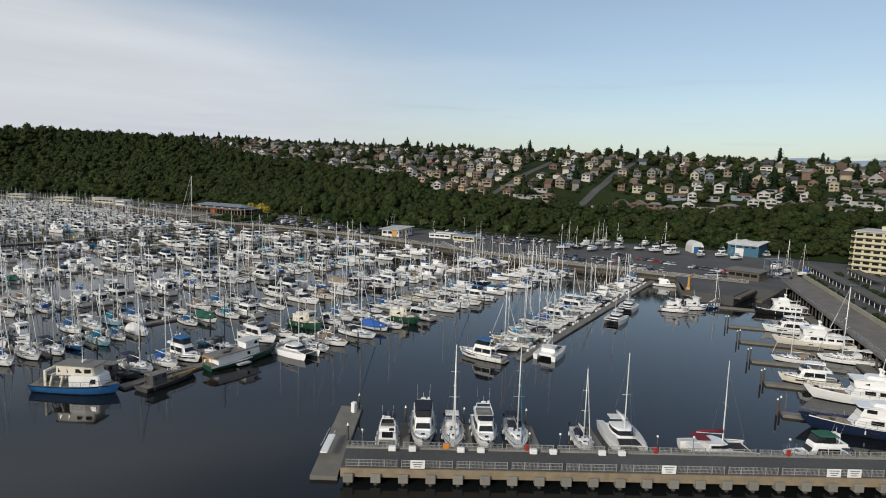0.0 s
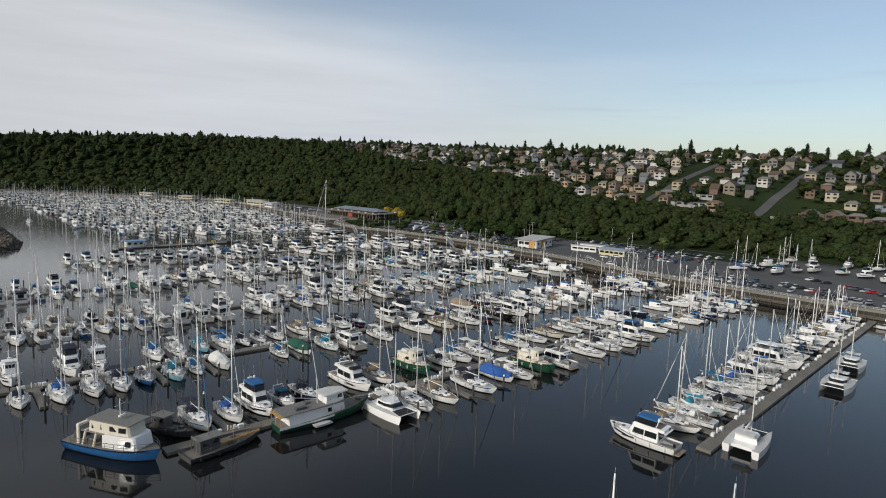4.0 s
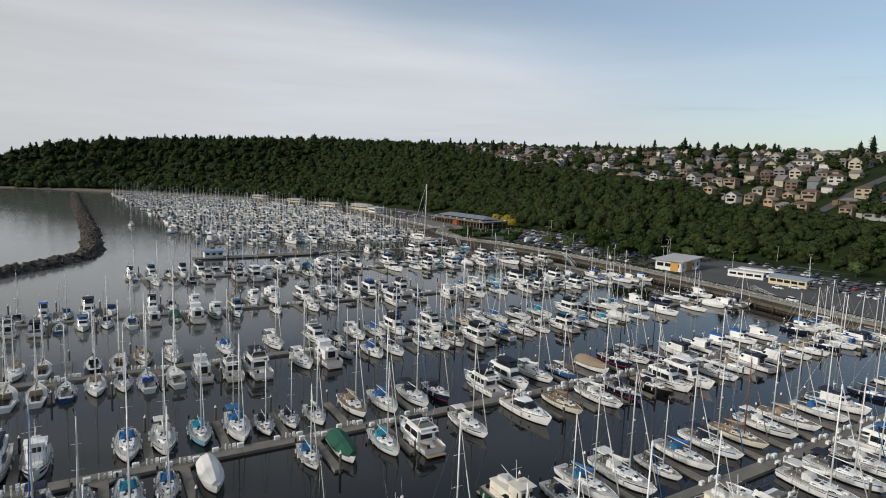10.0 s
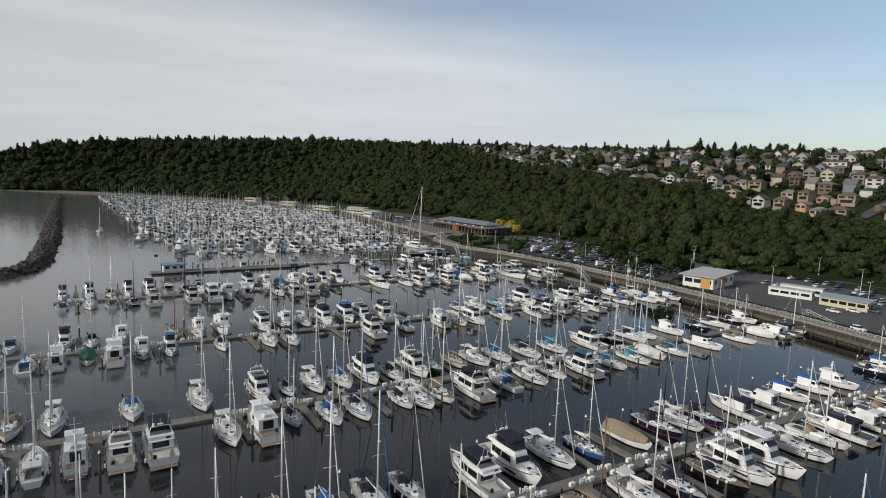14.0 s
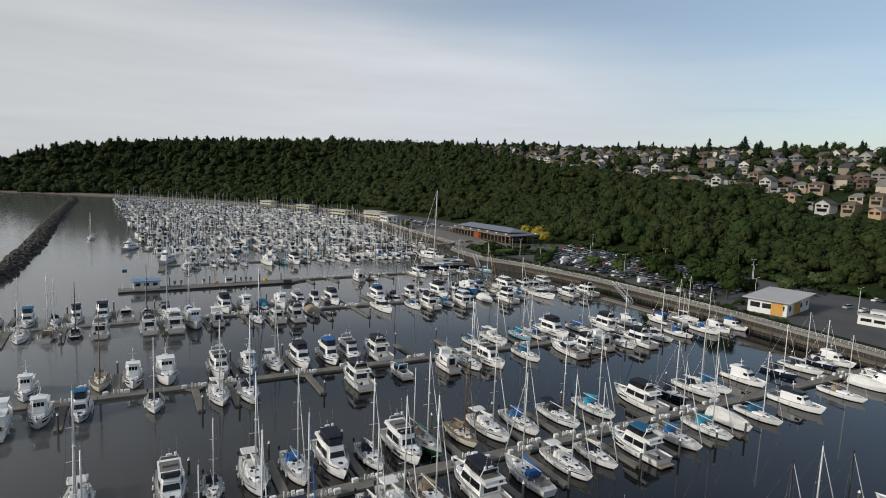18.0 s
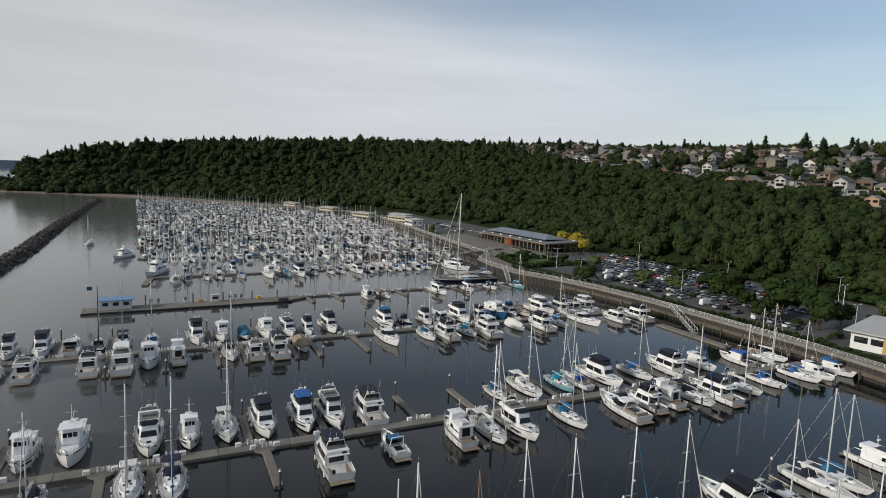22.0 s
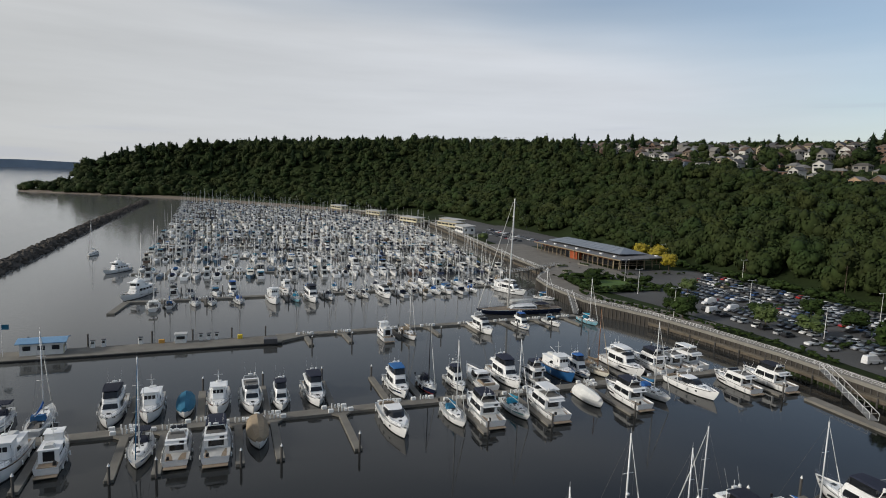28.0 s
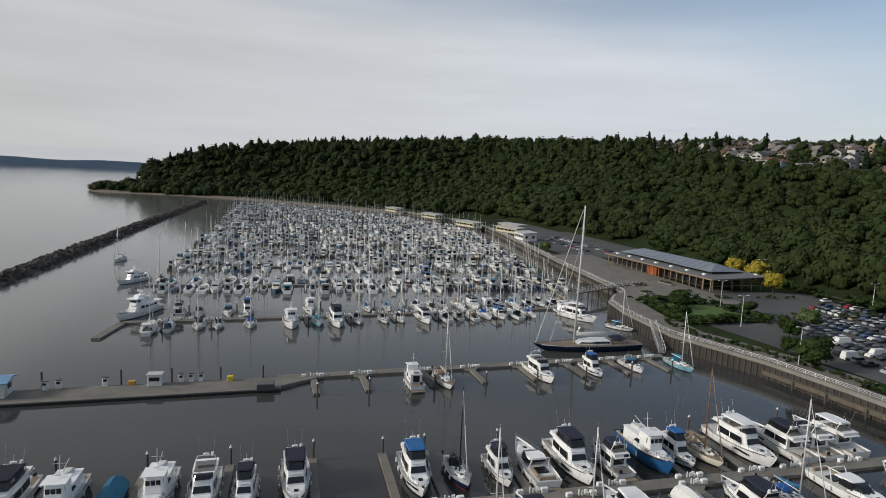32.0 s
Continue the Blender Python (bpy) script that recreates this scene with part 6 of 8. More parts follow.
# raised causeway on piles with a barrier wall
CA, CB = (122.8, -44.1), (307, 1.4)
cause = thing("causeway", strip(CA, CB, 12.0, 4.4, 0.7), PAVE, "raised paved causeway on concrete piles", "causeway", kind="structure")
clen = (Vector(CB) - Vector(CA)).length
part("edge_beam", strip(along(CA, CB, 0, 5.9), along(CA, CB, clen, 5.9), 0.5, 4.65, 1.0), CONC, cause)
part("barrier_wall", strip(along(CA, CB, 0, -6.2), along(CA, CB, clen + 66, -6.2), 0.35, 6.1, 2.1), material("pale_concrete", (0.36, 0.34, 0.265), 0.85, var=0.2, scale=0.3, fine=4), cause, "pale concrete barrier wall")
colm = mesh_of("pile", tube((0, 0, -4), (0, 0, 3.8), 0.3, 8), PILE)
for k in range(int(clen / 5)):
    part("pile", colm, None, cause, at=pose(*along(CA, CB, 2 + 5 * k, 5.5), 0))
thing("yard_road", strip(along(CA, CB, clen, 0), along(CA, CB, clen + 64, 0), 11, 4.13, 0.1), PAVE, "grey concrete road leading past the boatyard", "road", kind="structure")
lot_edge = [along(CA, CB, t, -6.5) for t in (70, clen + 66)]
thing("condo_lot", ([(x, y, z) for z in (1.5, 4.1) for x, y in (tuple(lot_edge[0]), tuple(lot_edge[1]), (424, 10), (424, -150), (186, -150))], [(4, 3, 2, 1, 0), (5, 6, 7, 8, 9), (0, 1, 6, 5), (1, 2, 7, 6), (2, 3, 8, 7), (3, 4, 9, 8), (4, 0, 5, 9)]), ASPH, "dark asphalt car park behind the barrier wall", "parking lot", kind="structure")
railing("causeway_railing", along(CA, CB, 0, 5.9), along(CA, CB, clen, 5.9), 4.65, "grey steel guard rail along the causeway")
low = thing("float_dock", strip(along(CA, CB, 6, 8.3), along(CA, CB, 150, 8.3), 3.2, 0.65, 0.7), DOCKM, "floating walkway below the causeway with yacht fingers", "dock", kind="structure")
for k, (x, y) in enumerate(((241.8, 24.6), (210.5, 16.4), (191.2, 10.4), (170.6, 5.1), (152.2, 0.1), (132.7, -4.8))):
    q = Vector((x, y)) + Vector((0.32, -0.95)) * 22
    part("finger_pier", strip((x, y), q, 2.0, 0.62, 0.62), DOCKM, low)
    part("pile", PILEM, None, low, at=pose(x - 0.4, y + 0.9, 0))
    part("pile", PILEM, None, low, at=pose(x + 2.4, y + 0.5, -0.3))
def big_yacht(L, hull_mat, label, house=None, tiers=2, band_mat=None):
    """A long yacht with a raised pilothouse, a boat deck aft and a rub rail along her topsides."""
    house = house or GEL
    B, free = 0.13 * L + 2.3, 0.032 * L + 1.0
    hull, sheer = hull_shape(L, B, free, 0.86, 0.38, 2.6, 0.10 * L, 0.55, 15)
    boat = boot_top(thing("expedition_yacht", hull, hull_mat, label, "motor yacht"), BLACKH)
    part("deck", deck_piece(sheer, 0.14, 0.45), TEAK, boat)
    part("rub_rail", band(sheer, 0.90, 0.98, 0.05), band_mat or house, boat)
    z0, h = free * 0.88, 2.0
    y0, y1 = -0.36 * L, 0.17 * L
    saloon = part("saloon", house_block(y0, y1, 0.80 * B, 0.62 * B, z0, h, 1.2, 0.1, 0.1), house, boat)
    n = 4
    for k in range(n):
        a = y0 + 0.6 + (y1 - y0 - 2.6) * k / n
        e = a + (y1 - y0 - 2.6) / n * 0.72
        for p in pane_side(a, e, 0.40 * B - 0.06, 0.40 * B - 0.06 - (0.1 if k == n - 1 else 0), z0 + 0.95, z0 + 1.75):
            part("window", p, TINT, saloon)
    zb = z0 + h
    part("boat_deck", join(box(0, (y0 - 0.1 * L + 0.02 * L) / 2, zb + 0.06, 0.86 * B, 0.02 * L - y0 + 0.1 * L, 0.14, 0.05), *[tube((s * 0.4 * B, y0 - 0.09 * L, z0), (s * 0.4 * B, y0 - 0.09 * L, zb), 0.06, 5) for s in (-1, 1)]), house, boat)
    pilot = part("pilothouse", house_block(-0.15 * L, 0.13 * L, 0.66 * B, 0.5 * B, zb + 0.1, 2.0, -0.5 if tiers > 2 else 1.0, 0.3, 0.08), house, boat)
    for p in pane_side(-0.12 * L, 0.02 * L, 0.33 * B - 0.06, 0.31 * B - 0.06, zb + 0.95, zb + 1.65) + pane_side(0.03 * L, 0.09 * L, 0.31 * B - 0.06, 0.27 * B - 0.06, zb + 0.95, zb + 1.65):
        part("window", p, TINT, pilot)
    part("windscreen", join(*[box(q * 0.145 * B, 0.13 * L - (0.55 if tiers < 3 else -0.25), zb + 1.3, 0.125 * B, 0.24, 0.66, 0.03) for q in (-1, 0, 1)]), TINT, pilot)
    zf = zb + 2.1
    part("hardtop", join(box(0, -0.02 * L, zf + 0.08, 0.72 * B, 0.34 * L, 0.16, 0.06), house_block(-0.12 * L, 0.05 * L, 0.5 * B, 0.4 * B, zf + 0.14, 0.7, 0.5, 0.0, 0.05, 0)), house, boat)
    part("radar_mast", join(house_block(-0.1 * L, -0.05 * L, 0.5, 0.35, zf, 2.4, 0.2, 0.7, 0.05, 0), box(0, -0.07 * L, zf + 1.7, 1.9, 0.3, 0.16, 0.05), tube((0, -0.075 * L, zf + 2.2), (0, -0.085 * L, zf + 4.6), 0.05, 5), *[([tuple(Vector((q * 0.85, -0.07 * L, zf + 2.05)) + v * 0.32) for v in ICO2_V], ICO2_F) for q in (-1, 1)]), WHITEP, boat)
    part("dinghy", join(house_block(-0.33 * L, -0.33 * L + 4.2, 1.7, 1.0, zb + 0.2, 0.6, 0.5, 0, 0.2), box(0, -0.33 * L + 1.8, zb + 0.85, 0.7, 1.2, 0.35, 0.1)), DECKW, boat)
    part("crane", join(tube((0.3 * B, -0.2 * L, zb), (0.3 * B, -0.2 * L, zb + 1.8), 0.12, 6), tube((0.3 * B, -0.2 * L, zb + 1.7), (0.2 * B, -0.36 * L, zb + 2.1), 0.09, 6)), WHITEP, boat)
    part("rail", rail_piece(sheer, 6, 0.95, 1, 0.03), STEEL, boat)
    dark = pane_side(0.02 * L, 0.07 * L, 0.5 * B * 0.95, 0.5 * B * 0.93, free * 0.58, free * 0.74) + pane_side(-0.2 * L, -0.15 * L, 0.5 * B * 0.955, 0.5 * B * 0.955, free * 0.58, free * 0.74) + [box(0, y0 - 0.03, z0 + 1.1, 0.5 * B, 0.08, 1.7), box(0, 0.40 * L, free * 1.42, 0.7, 1.0, 0.4, 0.1), box(0, 0.28 * L, free * 1.2, 0.8, 0.8, 0.2, 0.03)]
    part_of("deck_gear", [(join(*dark), BLACKH), (fender_row(sheer, (2, 4, 6, 8), 0.4), WHITEP)], boat)
    part("swim_platform", box(0, -0.5 * L - 0.6, 0.45, 0.8 * B, 1.5, 0.14, 0.05), TEAK, boat)
    return boat


FLEET["Y"] = [big_yacht(20, GEL, "large white motor yacht with tall pilothouse and boat deck"), big_yacht(22, CREAM, "large cream expedition yacht with white decks", tiers=3), big_yacht(27, NAVY, "very large motor yacht with navy hull and white house", band_mat=WHITEP), big_yacht(19, BLACKH, "black hulled pilothouse yacht with white house", tiers=3), flybridge(13, CREAM, "cream hulled motor yacht with white flybridge", bimini=GEL), big_yacht(26, GEL, "very large white expedition yacht with raised pilothouse", tiers=3)]
for code, pick, x, y in (("Y", 3, 245.9, 4.1), ("M", 2, 214.9, -0.5), ("Y", 1, 201.1, -7.6), ("S", 4, 178.7, -4.5), ("Y", 4, 160.4, -8.1), ("Y", 5, 153.3, -19.9), ("Y", 2, 133.5, -20.4)):
    moor(code, x, y, 19, pick)
moor("S", 187.9, -16.3, 19, 1, 1.2)
moor("Y", 133.0, 441.0, 158, 0, 0.68)
moor("Y", 117.0, 496.0, 150, 0, 0.8)


# ---------------------------------------------------------------- quay, promenade, lots and road
def ribbon(line, w0, w1, z):
    """A flat strip that follows a plan line, from w0 to w1 metres on its right."""
    rows = []
    pts = [Vector(p) for p in line]
    for i, p in enumerate(pts):
        d = (pts[min(i + 1, len(pts) - 1)] - pts[max(i - 1, 0)]).normalized()
        nrm = Vector((d.y, -d.x))
        rows.append([(*(p + nrm * w0), z), (*(p + nrm * w1), z)])
    v, f = loft(rows, close=False, caps=False)
    return v, [q[::-1] for q in f]


def wall_along(line, w0, w1, z0, z1):
    pts = [Vector(p) for p in line]
    rings = []
    for i, p in enumerate(pts):
        d = (pts[min(i + 1, len(pts) - 1)] - pts[max(i - 1, 0)]).normalized()
        nrm = Vector((d.y, -d.x))
        a, b = p + nrm * w0, p + nrm * w1
        rings.append([(*a, z0), (*b, z0), (*b, z1), (*a, z1)])
    return loft(rings)


LEDGE = material("silvered_timber", (0.105, 0.092, 0.072), 0.85, var=0.35, scale=0.5, fine=7, bump=0.4)
QUAY = [(b, a) for a, b in SHORE if 20 <= a <= 900]
quay = thing("quay_wall", wall_along(QUAY, -0.6, 0.5, -4, 3.5), QUAYM, "stained concrete quay wall along the waterfront", "quay", kind="structure")
part("cope", wall_along(QUAY, -0.7, 0.2, 3.5, 4.38), CONC, quay)
SOUTH_QUAY = [p for p in QUAY if p[1] <= 366]
NORTH_QUAY = [p for p in QUAY if p[1] >= 453]
for run in (SOUTH_QUAY, NORTH_QUAY):
    part("timber_waler", wall_along(run, -1.8, -1.6, 1.2, 1.85), OLDWOOD, quay)
    part("timber_ledge", wall_along(run, -1.9, -0.62, 1.9, 2.2), LEDGE, quay)
ledge_pile = mesh_of("fender_pile", tube((0, 0, -4), (0, 0, 2.2), 0.2, 6), PILE)
for a, b in [*zip(SOUTH_QUAY, SOUTH_QUAY[1:]), *zip(NORTH_QUAY[:-4], NORTH_QUAY[1:])]:
    a, b = Vector(a), Vector(b)
    d = (b - a).normalized()
    for k in range(int((b - a).length / 8)):
        p = a + d * (3 + 8 * k) + Vector((-d.y, d.x)) * 2.12
        part("fender_pile", ledge_pile, None, quay, at=pose(p.x, p.y, 0))
soldiers = []
for a, b in zip(QUAY[:-4], QUAY[1:]):
    a, b = Vector(a), Vector(b)
    d = (b - a).normalized()
    for k in range(int((b - a).length / 1.6)):
        p = a + d * (0.8 + 1.6 * k) + Vector((-d.y, d.x)) * 0.72
        soldiers.append(tube((p.x, p.y, -3), (p.x, p.y, 3.42), 0.17, 6))
tagged(part("soldier_piles", join(*soldiers), PILE, quay, "dark tarred timber piles against the wall"), kind="stuff")
thing("promenade", ribbon(QUAY, 0.1, 4.2, LAND + 0.36), PAVE, "grey paved waterfront promenade", "pavement", kind="structure")
for a, b in zip(QUAY[:22], QUAY[1:23]):
    railing("promenade_railing", a, b, 4.35, "pale metal railing along the quay edge", mat=ALU)
LOT = [(289, 20), (287, 49), (287, 100), (289, 154), (298, 200), (304, 260), (306, 345), (302, 382), (298, 410), (301, 443), (309, 471)]
thing("parking_lot", ribbon(LOT, 9, 86, LAND + 0.06), ASPH, "wide grey asphalt parking lot behind the quay", "parking lot", kind="structure")
thing("road", ribbon([(430, -300), (428, 0), (436, 120), (412, 250), (409, 450), (408, 650), (388, 830)], -12, -2, LAND + 0.1), ASPH, "grey asphalt road at the foot of the bluff", "road", kind="structure")
thing("garden_path", ribbon([(b, a) for a, b in SHORE if 340 <= a <= 450], 4.3, 11.5, LAND + 0.30), PAVE, "pale paved path curving round the waterfront garden", "pavement", kind="structure")
GRASS = material("mown_grass", (0.06, 0.11, 0.02), 0.9, var=0.3, scale=0.3, fine=4, bump=0.4)
thing("lawn", ([(300, 404, LAND + 0.4), (330, 404, LAND + 0.4), (330, 428, LAND + 0.4), (306, 436, LAND + 0.4)], [(0, 1, 2, 3)]), GRASS, "small green lawn in the waterfront garden", "lawn", kind="structure")
thing("plaza", ([(305, 437, LAND + 0.38), (345, 428, LAND + 0.38), (348, 560, LAND + 0.38), (322, 560, LAND + 0.38)], [(0, 1, 2, 3)]), PAVE, "grey paved plaza before the marina building", "pavement", kind="structure")
thing("parking_lot", ([(330, 560, LAND + 0.06), (400, 530, LAND + 0.06), (398, 760, LAND + 0.06), (345, 760, LAND + 0.06)], [(0, 1, 2, 3)]), ASPH, "grey asphalt parking lot beyond the marina building", "parking lot", kind="structure")

bridge = thing("plaza_bridge", strip((284, 449.5), (322, 470), 3.2, 4.75, 0.35), LEDGE, "timber footbridge with railings crossing the inlet", "bridge", kind="structure")
for off in (-1.5, 1.5):
    a, b = along((284, 449.5), (322, 470), 0, off), along((284, 449.5), (322, 470), 43, off)
    part("railing", join(*[tube((*a, 4.75 + h), (*b, 4.75 + h), 0.05, 4) for h in (0.5, 1.1)], *[tube((*along(a, b, 2 * k), 4.7), (*along(a, b, 2 * k), 5.85), 0.05, 4) for k in range(22)]), ALU, bridge)
    for k in range(4):
        part("pile", tube((*along(a, b, 1 + 7 * k), -4), (*along(a, b, 1 + 7 * k), 4.5), 0.2, 6), PILE, bridge)
brow = thing("float_ramp", None, None, "long aluminium ramp from the far quay to the slips", "gangway", group="gangways")
part("walkway", ([(306, 606, 4.3), (306, 608, 4.3), (286, 604, 1.0), (286, 602, 1.0), (306, 606, 4.1), (306, 608, 4.1), (286, 604, 0.8), (286, 602, 0.8)], [(0, 1, 2, 3), (7, 6, 5, 4), (0, 4, 5, 1), (1, 5, 6, 2), (2, 6, 7, 3), (3, 7, 4, 0)]), ALU, brow)
part("truss", join(*[tube((306, y, 5.4), (286, y - 4, 2.1), 0.1, 5) for y in (606, 608)], *[tube((306 - 2 * k, 606 - 0.4 * k, 4.2 - 0.33 * k), (306 - 2 * k, 606 - 0.4 * k, 5.4 - 0.33 * k), 0.05, 4) for k in range(11)]), ALU, brow)
for k, (x, y, a) in enumerate(((312, 445, 20), (318, 455, 70), (326, 447, 20), (330, 462, 70), (313, 462, 110), (334, 478, 80))):
    bench = thing("bench", box(0, 0, 0.45, 1.9, 0.5, 0.09, 0.02), TIMBER, "plain timber bench on the paved plaza", "bench", group="plaza benches", at=pose(x, y, LAND + 0.38, 0, 0, a))
    for q in (-0.7, 0.7):
        part("leg", box(q, 0, 0.21, 0.12, 0.42, 0.42), STEELB, bench)
for x, y, w, d in ((322, 466, 7, 3), (316, 450, 4, 4), (334, 452, 8, 2.5), (338, 470, 2.5, 8)):
    bed = thing("planter", box(0, 0, 0.25, w, d, 0.5, 0.06), CONC, "low concrete planter bed with mixed planting", "planter", at=pose(x, y, LAND + 0.38, 0, 0, 12), group="plaza planters")
    rr = random.Random(int(x))
    part("shrubs", join(*[([tuple(Vector((px, py, 0.55)) + q * rr.uniform(0.35, 0.7)) for q in ICO_V], ICO_F) for px, py in [(rr.uniform(-w / 2 + 0.4, w / 2 - 0.4), rr.uniform(-d / 2 + 0.4, d / 2 - 0.4)) for _ in range(int(w * d))]]), LEAF, bed)
thing("boatyard", ([(286, -2, LAND + 0.05), (421, -10, LAND + 0.05), (421, 130, LAND + 0.05), (288, 130, LAND + 0.05)], [(0, 1, 2, 3)]), ASPH, "paved boatyard lot behind the quay", "boatyard", kind="structure")
LIFTM = material("blue_grey_steel", (0.14, 0.19, 0.24), 0.5, 0.2, var=0.15)
# yard apron with piles
apron = thing("yard_apron", ([(x, y, z) for z in (-3, 3.9) for x, y in ((251, 20.5), (275.4, 17.4), (277.5, 7.2), (296.8, 4.1), (296.7, 53.3), (248.9, 39.5))], [(5, 4, 3, 2, 1, 0), (6, 7, 8, 9, 10, 11)] + [(k, (k + 1) % 6, (k + 1) % 6 + 6, k + 6) for k in range(6)]), ASPH, "paved boatyard apron on piles over the water", "apron", kind="structure")
for x, y in ((249.9, 39), (258, 41.5), (266.2, 44.1), (274.3, 46.7), (250.4, 33.9), (250.9, 27.7), (252, 21.6), (260.1, 20), (268.3, 19), (277.5, 12.3)):
    part("pile", colm, None, apron, at=pose(x, y, -1))
for x0, y0, x1, y1 in ((240.7, 36.9, 268.2, 45.6), (248.9, 19, 274.4, 15.9), (246.9, 11.3, 278.5, 7.7)):
    thing("lift_pier", strip((x0, y0), (x1, y1), 2.2, 3.9, 0.7), OLDWOOD, "narrow dark timber travel-lift pier", "pier", group="lift piers")


lift = thing("travel_lift", None, None, "tall blue-grey steel travel lift frame in the boatyard", "boat lift", at=pose(320.7, 11.3, LAND + 0.05, 0, 0, 30))
for s in (-1, 1):
    part("side_frame", join(tube((s * 4, -4.5, 0.9), (s * 4, -4.5, 8.6), 0.28, 6), tube((s * 4, 4.5, 0.9), (s * 4, 4.5, 8.6), 0.28, 6), tube((s * 4, -5, 0.9), (s * 4, 5, 0.9), 0.3, 6), tube((s * 4, -5, 8.6), (s * 4, 5, 8.6), 0.32, 6)), LIFTM, lift)
    for y in (-4.5, 4.5):
        part("wheel", tube((s * 4 - 0.3, y, 0.75), (s * 4 + 0.3, y, 0.75), 0.75, 12), RUBBER, lift)
part("crossbeam", tube((-4, 5, 8.6), (4, 5, 8.6), 0.32, 6), LIFTM, lift)
for y in (-2.4, 2.4):
    part("sling", wire([(-4, y, 8.4), (-2, y, 1.0), (0, y, 0.75), (2, y, 1.0), (4, y, 8.4)], 0.07, 4), BLACKH, lift)


# ---------------------------------------------------------------- buildings
def windows_on(parent, y0, y1, x, z0, z1, n, face=-1, mat=None, frame_mat=None):
    """n panes in a wall that faces along x (face -1: west)."""
    w = (y1 - y0) / n
    for k in range(n):
        part("window", box(x + face * 0.03, y0 + w * (k + 0.5), (z0 + z1) / 2, 0.08, w * 0.82, z1 - z0), mat or TINT, parent)


ROOFM = material("grey_metal_roof", (0.20, 0.225, 0.26), 0.45, 0.3, var=0.15, scale=0.2, fine=3)
ORANGE = material("rust_red_panel", (0.34, 0.075, 0.025), 0.55, var=0.15, scale=0.4)
OCHRE = material("ochre_panel", (0.50, 0.27, 0.06), 0.6, var=0.12)
CREAMP = material("cream_siding", (0.52, 0.47, 0.32), 0.7, var=0.1)
BLUES = material("blue_corrugated_steel", (0.045, 0.13, 0.20), 0.5, 0.2, var=0.15, scale=0.5)
WHITES = material("white_siding", (0.66, 0.66, 0.64), 0.6, var=0.08)


def marina_office():
    m = pose(346.5, 492, LAND + 0.4, 0, 0, 4)
    b = thing("marina_office", box(12, 4, 2.4, 20, 66, 4.8), material("bronze_glazing", (0.05, 0.043, 0.035), 0.25, var=0.2), "long low marina office with blue-grey roof and rust-red front", "building", at=m)
    part("roof", loft([[(-3.4, y, 4.9), (26, y, 5.8), (26, y, 6.2), (-3.4, y, 5.3)] for y in (-41, 39)]), material("dark_flat_roof", (0.13, 0.13, 0.135), 0.7, var=0.2, scale=0.2, fine=3), b)
    part("fascia", box(-3.45, -1, 5.1, 0.12, 80, 0.5), TIMBER, b)
    part("clerestory", box(13, 2, 6.5, 9, 60, 1.4), TINT, b)
    part("upper_roof", loft([[(4.5, y, 6.9), (13, y + k, 9.3), (22, y, 6.9), (22, y, 6.6), (4.5, y, 6.6)] for y, k in ((-31, 7), (35, -7))]), ROOFM, b)
    for k in range(11):
        part("roof_seam", loft([[(4.6, y, 6.95), (12.9, y, 9.32), (12.9, y, 9.4), (4.6, y, 7.03)] for y in (-23 + 4.8 * k, -22.85 + 4.8 * k)]), ROOFM, b)
    for k in range(19):
        part("column", box(-2.2, -39 + 4.2 * k, 2.5, 0.35, 0.35, 5.0), TIMBER, b)
    for k in range(15):
        y = -27 + 4.4 * k
        part("window", box(1.94, y, 1.9, 0.14, 3.5, 2.6), TINT, b)
        part("panel", box(1.92, y, 4.0, 0.18, 4.1, 1.4), ORANGE if k % 4 != 3 else CREAMP, b)
    part("portal", box(0.4, 1, 2.5, 3.4, 7, 4.9), ORANGE, b)
    part("portal_glass", box(-1.34, 6.8, 2.2, 0.1, 4.2, 3.6), TINT, b)
    for k in range(14):
        part("roof_vent", box(1.6 if k % 2 else 24.0, -36 + 5.4 * k, 5.75 if k % 2 else 6.3, 1.3, 1.7, 0.6, 0.05), WHITEP, b)
    part("porch_frame", join(*[tube((x, y, 0), (x, y, 4.8), 0.16, 4) for x in (-2, 3, 8, 13, 18, 23) for y in (-40, -34)], *[tube((-2, y, h), (23, y, h), 0.14, 4) for y in (-40, -34) for h in (2.4, 4.8)]), TIMBER, b)


def shed(name, x, y, w, l, h, wall, roof, label, turn=0, pitch=0.5, eave=0.8, panes=4, panel=None):
    b = thing(name, box(0, 0, h / 2, w, l, h), wall, label, "building", at=pose(x, y, LAND + 0.05, 0, 0, turn))
    part("roof", loft([[(-w / 2 - eave, yy, h + 0.0), (w / 2 + eave, yy, h + pitch), (w / 2 + eave, yy, h + pitch + 0.3), (-w / 2 - eave, yy, h + 0.3)] for yy in (-l / 2 - eave, l / 2 + eave)]), roof, b)
    if panes:
        windows_on(b, -l / 2 + 0.5, l / 2 - 0.5, -w / 2, h * 0.4, h * 0.75, panes)
        for k in range(max(2, int(w / 6))):
            part("window", box(-w / 2 + (k + 0.5) * w / max(2, int(w / 6)), -l / 2 - 0.03, h * 0.55, 1.6, 0.08, h * 0.35), TINT, b)
    if panel:
        part("panel", box(-w / 2 + 2.6 * w / 6, -l / 2 - 0.05, h * 0.45, w * 0.28, 0.1, h * 0.85), panel, b)
        part("panel", box(-w / 2 - 0.05, -l / 2 + 0.25 * l, h * 0.45, 0.1, l * 0.3, h * 0.85), panel, b)
    return b


